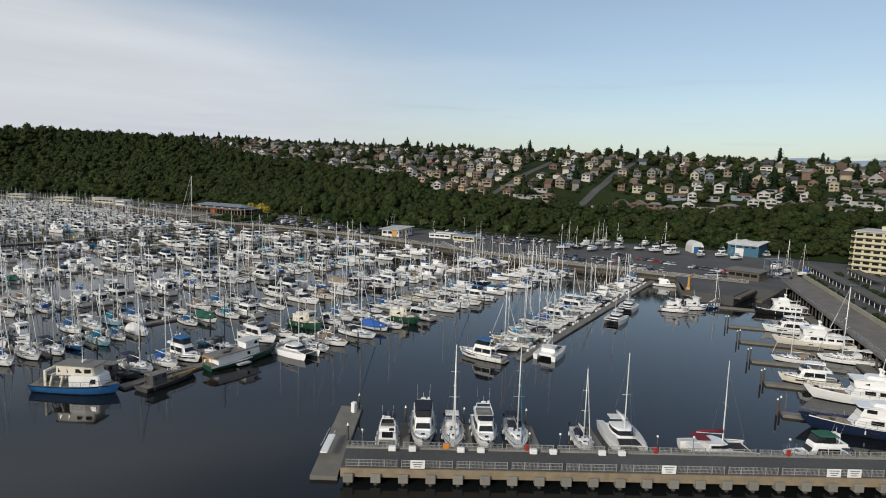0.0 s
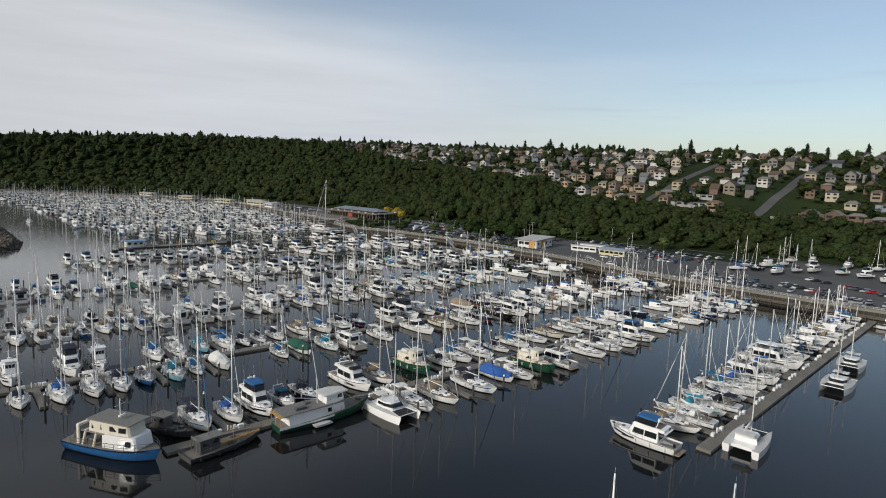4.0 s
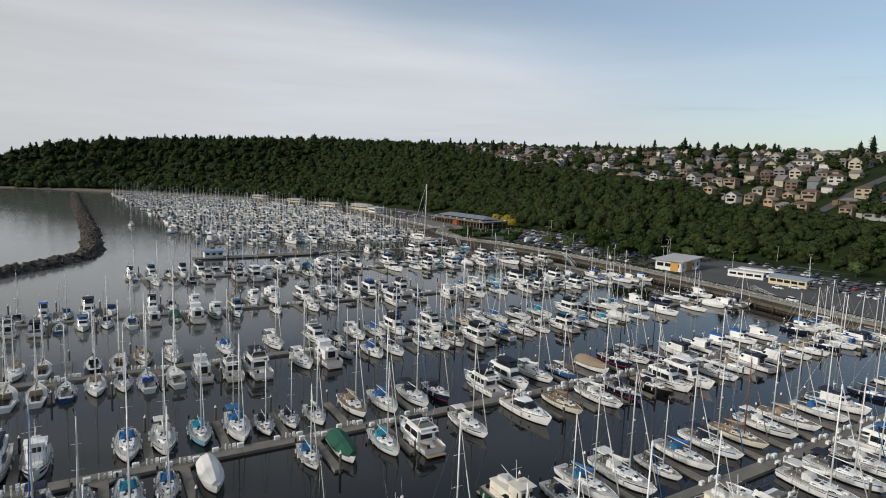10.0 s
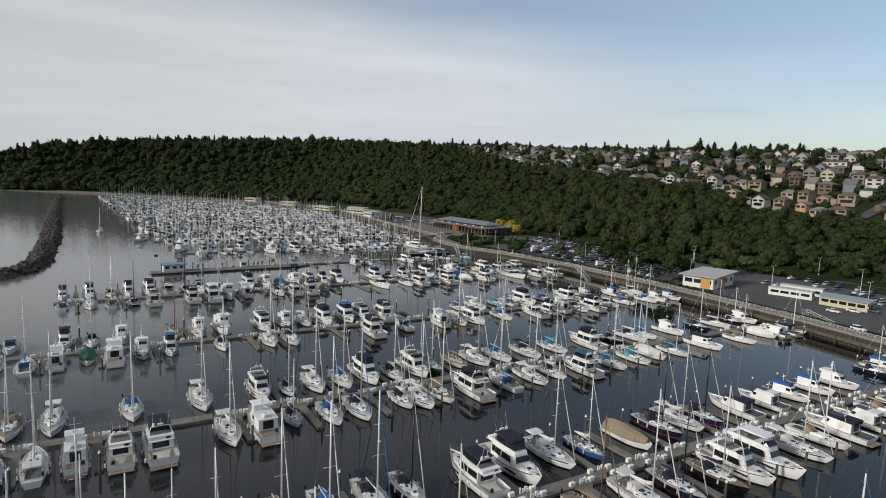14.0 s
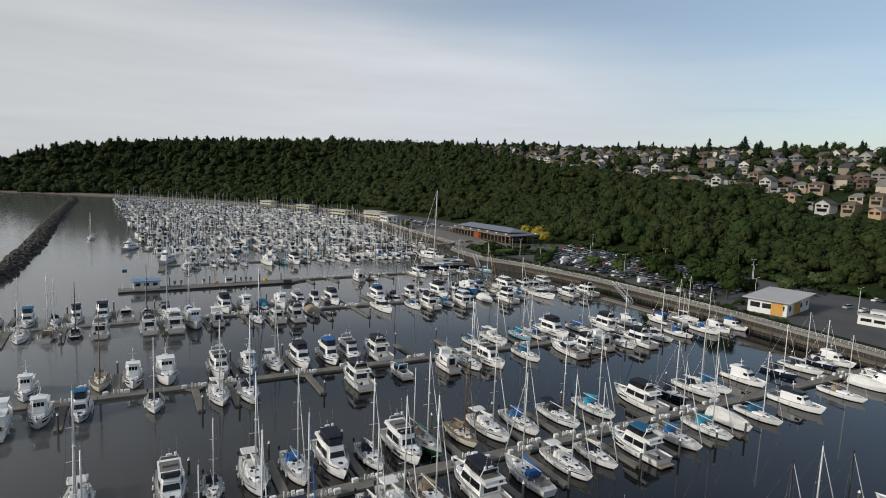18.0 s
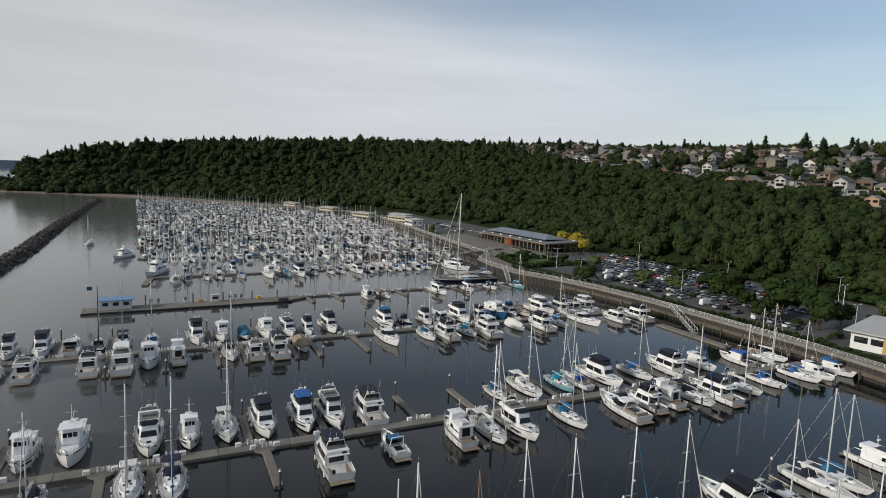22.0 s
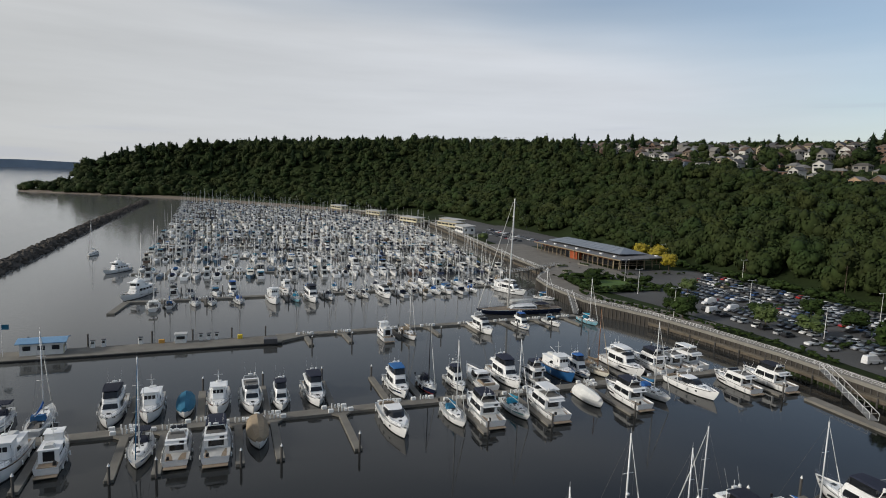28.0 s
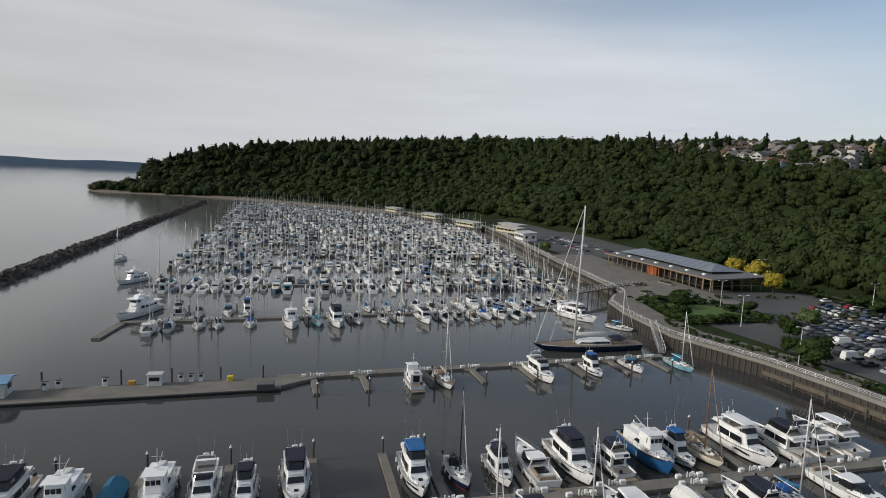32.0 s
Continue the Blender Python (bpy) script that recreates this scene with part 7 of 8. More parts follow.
marina_office()
WROOF = material("pale_flat_roof", (0.42, 0.42, 0.41), 0.6, var=0.1, scale=0.1)
shed("boat_shop", 328, 251, 24, 13, 5.0, WHITES, WROOF, "white waterfront shop with pale roof and ochre panels", 14, 0.9, 1.6, 3, OCHRE)
shed("site_trailer", 338, 220, 4, 16, 3.0, WHITES, WROOF, "long white site trailer on the quay lot", 14, 0.05, 0.1, 4)
shed("site_trailer", 350, 222, 4, 16, 3.0, WHITES, WROOF, "long white site trailer behind its twin", 14, 0.05, 0.1, 4)
shed("restroom_building", 337, 199, 6, 16, 3.4, CREAMP, material("blue_grey_roof", (0.26, 0.31, 0.38), 0.5, var=0.1), "cream restroom building with blue-grey roof", 6, 0.5, 0.8, 5)
shed("yard_office", 304.9, 22.5, 11, 14, 4.0, material("brown_siding", (0.10, 0.085, 0.065), 0.75), material("grey_gravel_roof", (0.15, 0.145, 0.135), 0.9, var=0.3, scale=0.4), "low brown boatyard office with grey flat roof", -12, 0.3, 0.9, 4)
work = shed("boat_shed", 418.4, 35.7, 22, 18, 7.6, BLUES, WHITES, "tall blue steel boat shed with white roof", -8, 1.2, 1.0, 0)
for k in range(4):
    part("window", box(-11.05, -6 + 4.0 * k, 5.8, 0.1, 2.4, 0.9), TINT, work)
part("door", box(-11.06, 2, 2.4, 0.12, 5, 4.8), WHITES, work)
part("white_band", box(-11.04, 0, 7.1, 0.1, 18, 0.7), WHITES, work)
hoop = [[(4.2 * math.cos(a), y, 4.0 + 4.6 * math.sin(a)) for a in [math.pi * i / 10 for i in range(11)]] + [(-4.2, y, 0), (4.2, y, 0)] for y in (-8, 8)]
tent = thing("fabric_shelter", loft(hoop), CANW, "white arched fabric boat shelter with blue doors", "shelter", at=pose(405.8, 65.4, LAND, 0, 0, -62) @ Matrix.Scale(0.86, 4))
part("door", box(0, -8.06, 2.4, 5.6, 0.1, 4.8), BLUEH, tent)
shed("net_store", 336, 638, 10, 18, 5, WHITES, WROOF, "small white store with pale roof by the quay", 0, 0.8, 0.8, 4)
for x, y in ((296, 736), (281, 822), (330, 720), (255, 905), (318, 690)):
    shed("beach_shelter", x + 25, y, 9, 26, 4, CREAMP, WROOF, "low cream quay building with pale roof", 20, 0.5, 0.8, 5)

# condominium with balconies
condo = thing("condominium", box(16, -10, 11, 32, 20, 22), CREAMP, "cream condominium block with long balconies", "apartment building", at=pose(375.3, -19, LAND, 0, 0, -12))
part("roof", box(16, -10, 22.3, 33.5, 21.5, 0.6), WROOF, condo)
part("roof_house", box(20, -12, 23.6, 10, 7, 2.2), CREAMP, condo)
for k in range(7):
    z = 1.0 + 3.0 * k
    part("balcony", join(box(-0.9, -10, z + 0.1, 1.8, 20, 0.2), box(-1.75, -10, z + 0.65, 0.12, 20, 1.1)), CREAMP, condo)
    part("balcony", join(box(16, 0.9, z + 0.1, 32, 1.8, 0.2), box(16, 1.75, z + 0.65, 32, 0.12, 1.1)), CREAMP, condo)
    for j in range(5):
        part("window", box(-0.03, -18 + 4 * j, z + 1.35, 0.08, 2.8, 2.0), TINT, condo)
        part("window", box(3 + 6.4 * j, 0.03, z + 1.35, 4.4, 0.08, 2.0), TINT, condo)
PORTM = material("tarred_roof", (0.09, 0.088, 0.075), 0.85, var=0.3, scale=0.3, fine=3)
for k, (t, off) in enumerate(((112, -17), (152, -17), (196, -17), (232, -17), (120, -34), (170, -34), (222, -34))):
    p = along(CA, CB, t, off)
    port = thing("carport", join(box(0, 0, 2.7, 36, 5.2, 0.2), box(0, -2.55, 2.6, 36, 0.12, 0.45), box(0, 2.55, 2.6, 36, 0.12, 0.45)), PORTM, "flat roofed weathered carport on slim posts", "carport", at=pose(p.x, p.y, LAND + 0.1, 0, 0, 13.8), group="carports")
    for j in range(7):
        part("post", tube((-17.4 + 5.8 * j, 2.3, 0), (-17.4 + 5.8 * j, 2.3, 2.6), 0.12, 5), WHITEP, port)

# gangways from the quay to the floats
GRATE = material("grey_grating", (0.17, 0.17, 0.165), 0.7, 0.2, var=0.25, scale=0.6, fine=9, bump=0.4)
for (x0, y0), (x1, y1), z0 in (((303, 309), (292.5, 289), 4.3), ((308, 199), (300, 176), 4.3), ((289.3, 404), (281.5, 386.5), 4.3), ((305, 137), (297, 114), 4.3)):
    g = thing("gangway", None, None, "long aluminium truss gangway down to the floats", "gangway", group="gangways")
    a, b = Vector((x0, y0, z0)), Vector((x1, y1, 0.8))
    side = Vector((-(b - a).y, (b - a).x, 0)).normalized() * 0.9
    v = [a - side, a + side, b + side, b - side]
    part("walkway", ([tuple(p) for p in v] + [tuple(p - Vector((0, 0, 0.12))) for p in v], [(0, 1, 2, 3), (7, 6, 5, 4), (0, 4, 5, 1), (1, 5, 6, 2), (2, 6, 7, 3), (3, 7, 4, 0)]), GRATE, g)
    for s in (-1, 1):
        bars = [tube(a + side * s + Vector((0, 0, 1.5)), b + side * s + Vector((0, 0, 1.5)), 0.06, 5)]
        for k in range(9):
            p, q = a + (b - a) * k / 8 + side * s, a + (b - a) * min(1, (k + 1) / 8) + side * s
            bars += [tube(p, p + Vector((0, 0, 1.5)), 0.04, 4), tube(p, q + Vector((0, 0, 1.5)), 0.03, 4)]
        part("truss", join(*bars), ALU, g)


thing("landing_float", strip((291.5, 303), (291, 275), 3.0, 0.55, 0.7), DOCKM, "weathered concrete landing float below the gangway", "dock", kind="structure")


# ---------------------------------------------------------------- fuel dock
fuel = thing("fuel_dock", strip((113, 370.6), (179, 374.2), 7.5, 0.75, 0.9), DOCKM, "wide floating fuel dock with dark fender edge", "dock", kind="structure")
part("fender", strip((113, 366.9), (179, 370.4), 0.25, 0.55, 0.5), RUBBER, fuel)
part("ramp", strip((178, 374.0), (186, 378.6), 4.5, 0.72, 0.8), DOCKM, fuel)
kiosk = thing("fuel_kiosk", box(0, 0, 1.5, 9, 4.2, 3.0), WHITES, "white fuel kiosk with blue metal roof", "kiosk", at=pose(122.5, 372.5, 0.75, 0, 0, 3))
part("roof", loft([[(-5.2, y, z), (5.4, y, z), (5.4, y, z + 0.2), (-5.2, y, z + 0.2)] for y, z in ((-2.9, 3.0), (0, 3.7), (2.9, 3.0))]), material("sky_blue_roof", (0.16, 0.30, 0.46), 0.45, 0.2, var=0.1), kiosk)
for x in (-3, 0, 3):
    part("window", box(x, -2.13, 1.8, 1.6, 0.08, 1.1), TINT, kiosk)
part("window", box(4.53, 0.5, 1.8, 0.08, 1.6, 1.1), TINT, kiosk)
part("door", box(4.54, -1.2, 1.1, 0.1, 0.95, 2.1), CREAMP, kiosk)
flag = thing("signal_mast", tube((114.5, 371, 0.7), (114.5, 371, 9), 0.06, 6), WHITEP, "thin white mast with a blue banner on the fuel dock", "mast")
part("banner", box(115.3, 371, 7.9, 1.5, 0.04, 1.2), CANB, flag)
for x, y in ((132.7, 374.6), (135, 375.2), (143.5, 375.8), (158.1, 376.6), (160.1, 376.7), (162.1, 376.8)):
    pump = thing("fuel_pump", box(x, y, 1.65, 1.0, 0.7, 1.8, 0.1), WHITES, "white fuel pump with grey cap on the dock", "fuel pump", group="fuel pumps")
    part("cap", box(x, y, 2.65, 1.1, 0.8, 0.2, 0.04), STEELB, pump)
    part("display", box(x, y - 0.36, 2.05, 0.7, 0.06, 0.5), TINT, pump)
booth = thing("attendant_booth", box(153.2, 375.6, 1.9, 2.8, 1.9, 2.3, 0.05), WHITES, "small white attendant booth with dark windows", "booth")
part("window", box(153.2, 374.62, 2.2, 2.0, 0.08, 0.8), TINT, booth)
part("roof", box(153.2, 375.6, 3.15, 3.2, 2.3, 0.2, 0.05), WROOF, booth)
thing("storage_bin", box(168.2, 376.4, 1.3, 1.3, 1.0, 1.1, 0.1), material("yellow_plastic", (0.62, 0.45, 0.03), 0.5), "yellow plastic storage bin on the fuel dock", "bin")
thing("pipe_crate", box(148.5, 375.9, 1.2, 1.4, 0.9, 0.9, 0.05), OCHRE, "orange crate on the fuel dock", "crate")
thing("work_float", box(176, 370.9, 1.3, 3.6, 2.4, 1.4, 0.1), STEELB, "grey equipment box at the fuel dock corner", "equipment")
for x in (118, 131, 146, 156, 166, 175):
    thing("mooring_pile", join(tube((x, 377.5, -4), (x, 377.5, 3.6), 0.22, 8)), PILE, "dark steel mooring pile beside the fuel dock", "pile", group="fuel dock piles")


# ---------------------------------------------------------------- the great sailing yacht
def great_yacht():
    L = 33.0
    hull, sheer = hull_shape(L, 7.2, 1.75, 0.55, 0.45, 2.2, 3.6, 0.25, 15)
    y = thing("sailing_superyacht", hull, NAVY, "very large black sailing yacht with towering white mast", "sailing yacht", at=pose(262.5, 394.0, 0, 0, 0, 90))
    part("deck", deck_piece(sheer, 0.1, 0.1), TEAK, y)
    part("stripe", band(sheer, 0.86, 0.97), WHITEP, y)
    part("deckhouse", house_block(-6.5, 4, 4.2, 2.6, 1.75, 1.15, 1.8, 0.4, 0.25), GEL, y)
    part("windscreen", house_block(-6.0, 3.4, 4.25, 2.7, 2.1, 0.55, 1.3, 0.2, 0.2), TINT, y)
    part("cockpit_awning", house_block(-11.5, -6.8, 4.0, 3.6, 3.2, 0.25, 0.3, 0.3, 0.2), CANN, y)
    part("cockpit", join(box(0, -9.5, 1.75, 3.4, 5, 0.2), box(-1.5, -9.5, 2.0, 0.5, 5, 0.6, 0.1), box(1.5, -9.5, 2.0, 0.5, 5, 0.6, 0.1)), TEAK, y)
    H, ym = 39.0, 4.2
    part("mast", join(tube((0, ym, 1.8), (0, ym - 0.5, 1.8 + H), 0.34, 8, 0.2), *[tube((-w, ym - 0.3, 1.8 + H * t), (w, ym - 0.3, 1.8 + H * t), 0.07, 5) for t, w in ((0.25, 2.2), (0.46, 1.8), (0.66, 1.4), (0.84, 1.0))]), WHITEP, y, smooth=True)
    part("boom", tube((0, ym, 4.2), (0, -9.5, 4.5), 0.28, 6), WHITEP, y)
    part("furled_mainsail", loft([[(a * math.cos(q), p, 4.6 + a * math.sin(q) * 1.2) for q in [math.pi * i / 4 for i in range(8)]] for p, a in ((ym - 0.4, 0.5), (-3, 0.42), (-9.3, 0.25))]), CANW, y, smooth=True)
    part("furled_jib", join(tube((0, 15.8, 2.4), (0, ym, 1.8 + H * 0.97), 0.16, 5, 0.07), tube((0, 11.5, 2.4), (0, ym, 1.8 + H * 0.72), 0.12, 5, 0.06)), CANW, y)
    rig = [wire([(0, ym - 0.5, 1.8 + H), (0, -16, 1.8)], 0.03)]
    for s in (-1, 1):
        rig.append(wire([(s * 3.4, ym - 0.6, 1.9), (s * 2.2, ym - 0.3, 1.8 + H * 0.25), (s * 1.8, ym - 0.3, 1.8 + H * 0.46), (s * 1.4, ym - 0.3, 1.8 + H * 0.66), (0, ym - 0.5, 1.8 + H)], 0.03))
        rig.append(wire([(s * 3.3, ym - 1.2, 1.9), (0, ym - 0.3, 1.8 + H * 0.46)], 0.025))
    rig.append(rail_piece(sheer, 1, 0.8, 1, 0.025))
    part("rigging", join(*rig), RIG, y)


great_yacht()
moor("M", 276, 428, 205, 2)
moor("s", 284, 414, 215, 0)
moor("S", 96.5, 551, 175, 1)

# blue workboat ferry, green-sided houseboat and barge at the head of the second dock
def ferry():
    hull, sheer = hull_shape(17.5, 5.8, 1.6, 0.92, 0.35, 3.6, 1.0, 0.35)
    f = boot_top(thing("blue_ferry", hull, BLUEH, "broad blue hulled workboat with cream gantry and two-storey house", "workboat", at=pose(52.3, 114.6, 0, 0, 0, 210.5)), BLACKH)
    part("deck", deck_piece(sheer), DOCKM, f)
    part("rub_rail", band(sheer, 0.86, 0.98, 0.05), BLACKH, f)
    part("lower_house", house_block(-0.5, 6.0, 4.5, 3.8, 1.6, 2.3, 0.5, 0.0, 0.05), GEL, f)
    part("upper_house", house_block(-3.2, 4.6, 4.2, 3.6, 3.95, 1.9, 0.4, 0.1, 0.06), CREAM, f)
    part("roof", join(box(0, 0.6, 5.9, 4.5, 8.6, 0.14, 0.04), box(0, -2.4, 3.88, 4.7, 4.6, 0.14, 0.04)), SOLE, f)
    for k in range(4):
        for p in pane_side(-2.7 + 1.8 * k, -1.5 + 1.8 * k, 2.09, 2.02 - 0.04 * k, 4.5, 5.3) + (pane_side(0.4 + 1.7 * k, 1.5 + 1.7 * k, 2.22 - 0.07 * k, 2.16 - 0.07 * k, 2.4, 3.3) if k < 3 else []):
            part("window", p, TINT, f)
    for y in (-4.4, -2.2):
        part("gantry", join(tube((-2.3, y, 1.6), (-2.1, y + 0.5, 4.0), 0.22, 6), tube((2.3, y, 1.6), (2.1, y + 0.5, 4.0), 0.22, 6), tube((-2.2, y + 0.5, 3.9), (2.2, y + 0.5, 3.9), 0.2, 6)), CREAM, f)
    part("stern_frame", join(*[box(s * 2.2, -5.4, 3.0, 0.3, 0.6, 3.0, 0.1) for s in (-1, 1)], box(0, -5.4, 4.6, 4.7, 0.6, 0.35, 0.1)), CREAM, f)
    part("mast", join(tube((0, 1, 5.9), (0, 1, 9.2), 0.07, 5), tube((-1, 1, 8.2), (1, 1, 8.2), 0.03, 4), box(0, 1.4, 6.5, 1.4, 0.4, 0.25, 0.08)), WHITEP, f)
    part("name_bar", box(-2.62, 4.4, 1.25, 0.1, 1.8, 0.28), WHITEP, f)
    part("winch", join(box(0, -7.0, 2.0, 2.2, 1.5, 0.9, 0.1), tube((-1.2, -7.0, 2.5), (1.2, -7.0, 2.5), 0.45, 8), box(1.4, -3.4, 2.0, 0.9, 1.3, 0.9, 0.1)), STEELB, f)
    part("life_ring", join(*[tube((-2.2, 1.0 + 0.35 * math.cos(a), 4.9 + 0.35 * math.sin(a)), (-2.2, 1.0 + 0.35 * math.cos(a + 0.8), 4.9 + 0.35 * math.sin(a + 0.8)), 0.07, 4) for a in [0.785 * i for i in range(8)]]), ORANGE, f)
    part("rail", rail_piece(sheer, 0, 1.0, 1, 0.035), STEELB, f)


def houseboat():
    h, sheer = hull_shape(20, 5.0, 1.35, 0.72, 0.42, 2.5, 1.8, 0.85, 13)
    f = boot_top(thing("converted_tug", h, GREENH, "long old wooden boat with green hull and white house", "houseboat", at=pose(85.7, 105.7, 0, 0, 0, 269)), BLACKH)
    part("bulwark", band(sheer[:8], 0.55, 1.02, 0.04), GEL, f, "white painted bulwark")
    part("rub_rail", band(sheer, 0.50, 0.57, 0.07), BLACKH, f)
    part("deck", deck_piece(sheer), DOCKM, f)
    part("house", house_block(-8.2, 3.6, 4.0, 3.5, 1.2, 2.15, 0.3, 0.0, 0.06, 0.12), GEL, f)
    part("house_roof", house_block(-9.6, 3.9, 4.6, 3.8, 3.36, 0.12, 0.2, 0.1, 0.05, 0.1), SOLE, f)
    wheel = part("wheelhouse", house_block(-0.6, 3.5, 3.2, 2.6, 3.46, 1.75, 0.25, 0.1, 0.05), GEL, f)
    part("visor_roof", house_block(-1.4, 4.3, 3.9, 3.0, 5.2, 0.14, 0.5, 0.2, 0.1, 0.14), DECKW, wheel)
    part("windscreen", join(*[box(q * 0.75, 3.36, 4.55, 0.6, 0.2, 0.7, 0.03) for q in (-1, 0, 1)]), TINT, wheel)
    for p in pane_side(0.2, 1.4, 1.57, 1.52, 4.2, 4.9) + pane_side(1.8, 2.8, 1.5, 1.44, 4.2, 4.9):
        part("window", p, TINT, wheel)
    for a, w in ((-7.4, 1.5), (-4.6, 0.8), (-2.9, 1.0), (-0.4, 0.8)):
        for p in pane_side(a, a + w, 1.95, 1.93, 2.1, 2.85):
            part("window", p, TINT, f)
    part("stern_awning", join(box(0, -9.2, 3.2, 4.0, 1.8, 0.1), *[tube((s, -9.9, 1.2), (s, -9.9, 3.2), 0.05, 5) for s in (-1.8, 0, 1.8)]), OCHRE, f)
    part("mast", join(tube((0, -1.6, 3.4), (0, -1.9, 8.4), 0.1, 6, 0.05), tube((0, -1.7, 4.4), (0, -6.5, 5.6), 0.06, 5)), WHITEP, f)
    part("skiff", moved(house_block(-1.9, 1.9, 1.1, 0.5, 0.35, 0.4, 0.5, -0.2, -0.1), 2.9, -1.8, 0.0), DECKW, f, "small white skiff alongside")
    part("foredeck_gear", join(box(0, 7.4, 2.2, 0.9, 0.8, 0.7, 0.1), tube((-0.6, 7.4, 2.4), (0.6, 7.4, 2.4), 0.25, 8), box(0, 5.2, 1.75, 1.6, 1.2, 0.5, 0.05), box(0.9, -5.5, 3.75, 0.9, 2.2, 0.5, 0.1), box(-0.8, -3.4, 3.7, 1.0, 1.0, 0.45, 0.1)), STEELB, f)
    part("rail", rail_piece(sheer, 6, 0.8, 1, 0.025), STEELB, f)


def workboat(x, y, heading, L, hull_mat, label, beam=None):
    hull, sheer = hull_shape(L, 0.3 * L + 0.4, 1.0, 0.9, 0.3, 3.4, 0.06 * L, 0.4)
    w = boot_top(thing("work_barge", hull, hull_mat, label, "workboat", at=pose(x, y, 0, 0, 0, heading)), BLACKH)
    part("deck", deck_piece(sheer, 0.15, 0.4), DOCKM, w)
    cab = part("wheelhouse", house_block(-0.34 * L, -0.08 * L, 2.2, 1.9, 0.7, 2.2, 0.2, 0.0, 0.05), STEELB, w)
    for p in pane_side(-0.31 * L, -0.12 * L, 1.08, 1.0, 1.9, 2.6):
        part("window", p, TINT, cab)
    part("cabin_roof", box(0, -0.21 * L, 2.98, 2.5, 0.32 * L, 0.12, 0.04), SOLE, w)
    part("mast", join(tube((0, -0.2 * L, 3), (0, -0.2 * L, 5.6), 0.06, 5), tube((-0.7, -0.2 * L, 4.8), (0.7, -0.2 * L, 4.8), 0.04, 4), tube((-0.9, -0.38 * L, 0.8), (-0.9, -0.38 * L, 3.4), 0.07, 5), tube((0.9, -0.38 * L, 0.8), (0.9, -0.38 * L, 3.4), 0.07, 5), tube((-0.9, -0.38 * L, 3.4), (0.9, -0.38 * L, 3.4), 0.07, 5)), DOCKM, w)
    part("deck_gear", join(box(0.6, 0.05 * L, 0.95, 1.0, 1.4, 0.7, 0.08), box(-0.7, 0.14 * L, 0.9, 0.8, 0.9, 0.6, 0.08), tube((-0.5, 0.3 * L, 0.8), (0.5, 0.3 * L, 0.8), 0.3, 8), coil(0.3, 0.22 * L, 0.7, 0.4)), STEELB, w)
    part("tyre_fenders", join(*[tube((s * (b + 0.02), yy, z * 0.5), (s * (b + 0.2), yy, z * 0.5), 0.32, 8) for b, yy, z in sheer[1:8:2] for s in (-1, 1)]), RUBBER, w)
    part("rail", rail_piece(sheer, 1, 0.8, 1, 0.03), DOCKM, w)
    if beam:
        part("spar", join(tube((0.5, -0.1 * L, 1.2), (1.0, 0.42 * L, 1.5), 0.22, 6), tube((0.5, 0.1 * L, 1.3), (-0.4, 0.12 * L, 2.8), 0.06, 5)), beam, w, "bright yellow spar")


ferry()
houseboat()
workboat(66.5, 105.6, 278, 14, STEELB, "flat dark steel workboat with a yellow spar", OCHRE)
workboat(61.6, 116.6, 205, 10, STEELB, "small grey workboat with cluttered deck and tyre fenders")


# ---------------------------------------------------------------- cars
TYREM = mesh_of("wheel", tube((-0.11, 0, 0.33), (0.11, 0, 0.33), 0.33, 9), RUBBER)
CAR_PAINTS = [material("car_" + n, c, 0.3, 0.2 if n in ("silver", "grey") else 0.0, var=0.04, coat=0.6) for n, c in (("white", (0.68, 0.68, 0.68)), ("silver", (0.42, 0.43, 0.44)), ("black", (0.015, 0.015, 0.017)), ("grey", (0.12, 0.125, 0.13)), ("red", (0.30, 0.02, 0.02)), ("blue", (0.03, 0.07, 0.18)), ("dark_green", (0.02, 0.05, 0.03)), ("tan", (0.30, 0.25, 0.18)))]


def car_meshes(kind):
    """Body and glass of a car of about 4.6 m; its nose points to +y."""
    tall, long = {"sedan": (1.42, 4.6), "wagon": (1.62, 4.5), "pickup": (1.8, 5.6), "van": (2.3, 5.8)}[kind]
    half = long / 2
    waist = 0.95 if kind != "van" else 1.2
    body = loft([[(-w, y, 0.28), (w, y, 0.28), (w, y, z - 0.12), (w - 0.1, y, z), (-w + 0.1, y, z), (-w, y, z - 0.12)] for y, w, z in ((-half, 0.78, waist * 0.92), (-half + 0.25, 0.88, waist), (-0.5, 0.9, waist + 0.03), (half * 0.35, 0.9, waist), (half - 0.35, 0.86, waist * 0.82), (half, 0.74, waist * 0.68))])
    y0, y1 = {"sedan": (-1.55, 0.95), "wagon": (-2.1, 1.0), "pickup": (-0.4, 1.3), "van": (-2.75, 1.8)}[kind]
    cab = house_block(y0, y1, 1.7, 1.62, waist - 0.02, tall - waist, 0.7, 0.45 if kind == "sedan" else 0.12, 0.2, 0.02)
    roof = house_block(y0 + 0.35, y1 - 0.55, 1.36, 1.3, tall - 0.1, 0.12, 0.12, 0.1, 0.05, 0.01)
    return body, cab, roof


def build_car(kind, paint, label):
    body, cab, roof = car_meshes(kind)
    c = thing("car" if kind != "van" else "van", join(body, roof), paint, label, "car")
    part("cabin_glass", cab, TINT if kind != "van" else paint, c)
    long = 2.85 if kind in ("pickup", "van") else 2.65
    for x in (-0.8, 0.8):
        for y in (-long / 2, long / 2):
            part("wheel", TYREM, None, c, at=pose(x, y, 0))
    return c


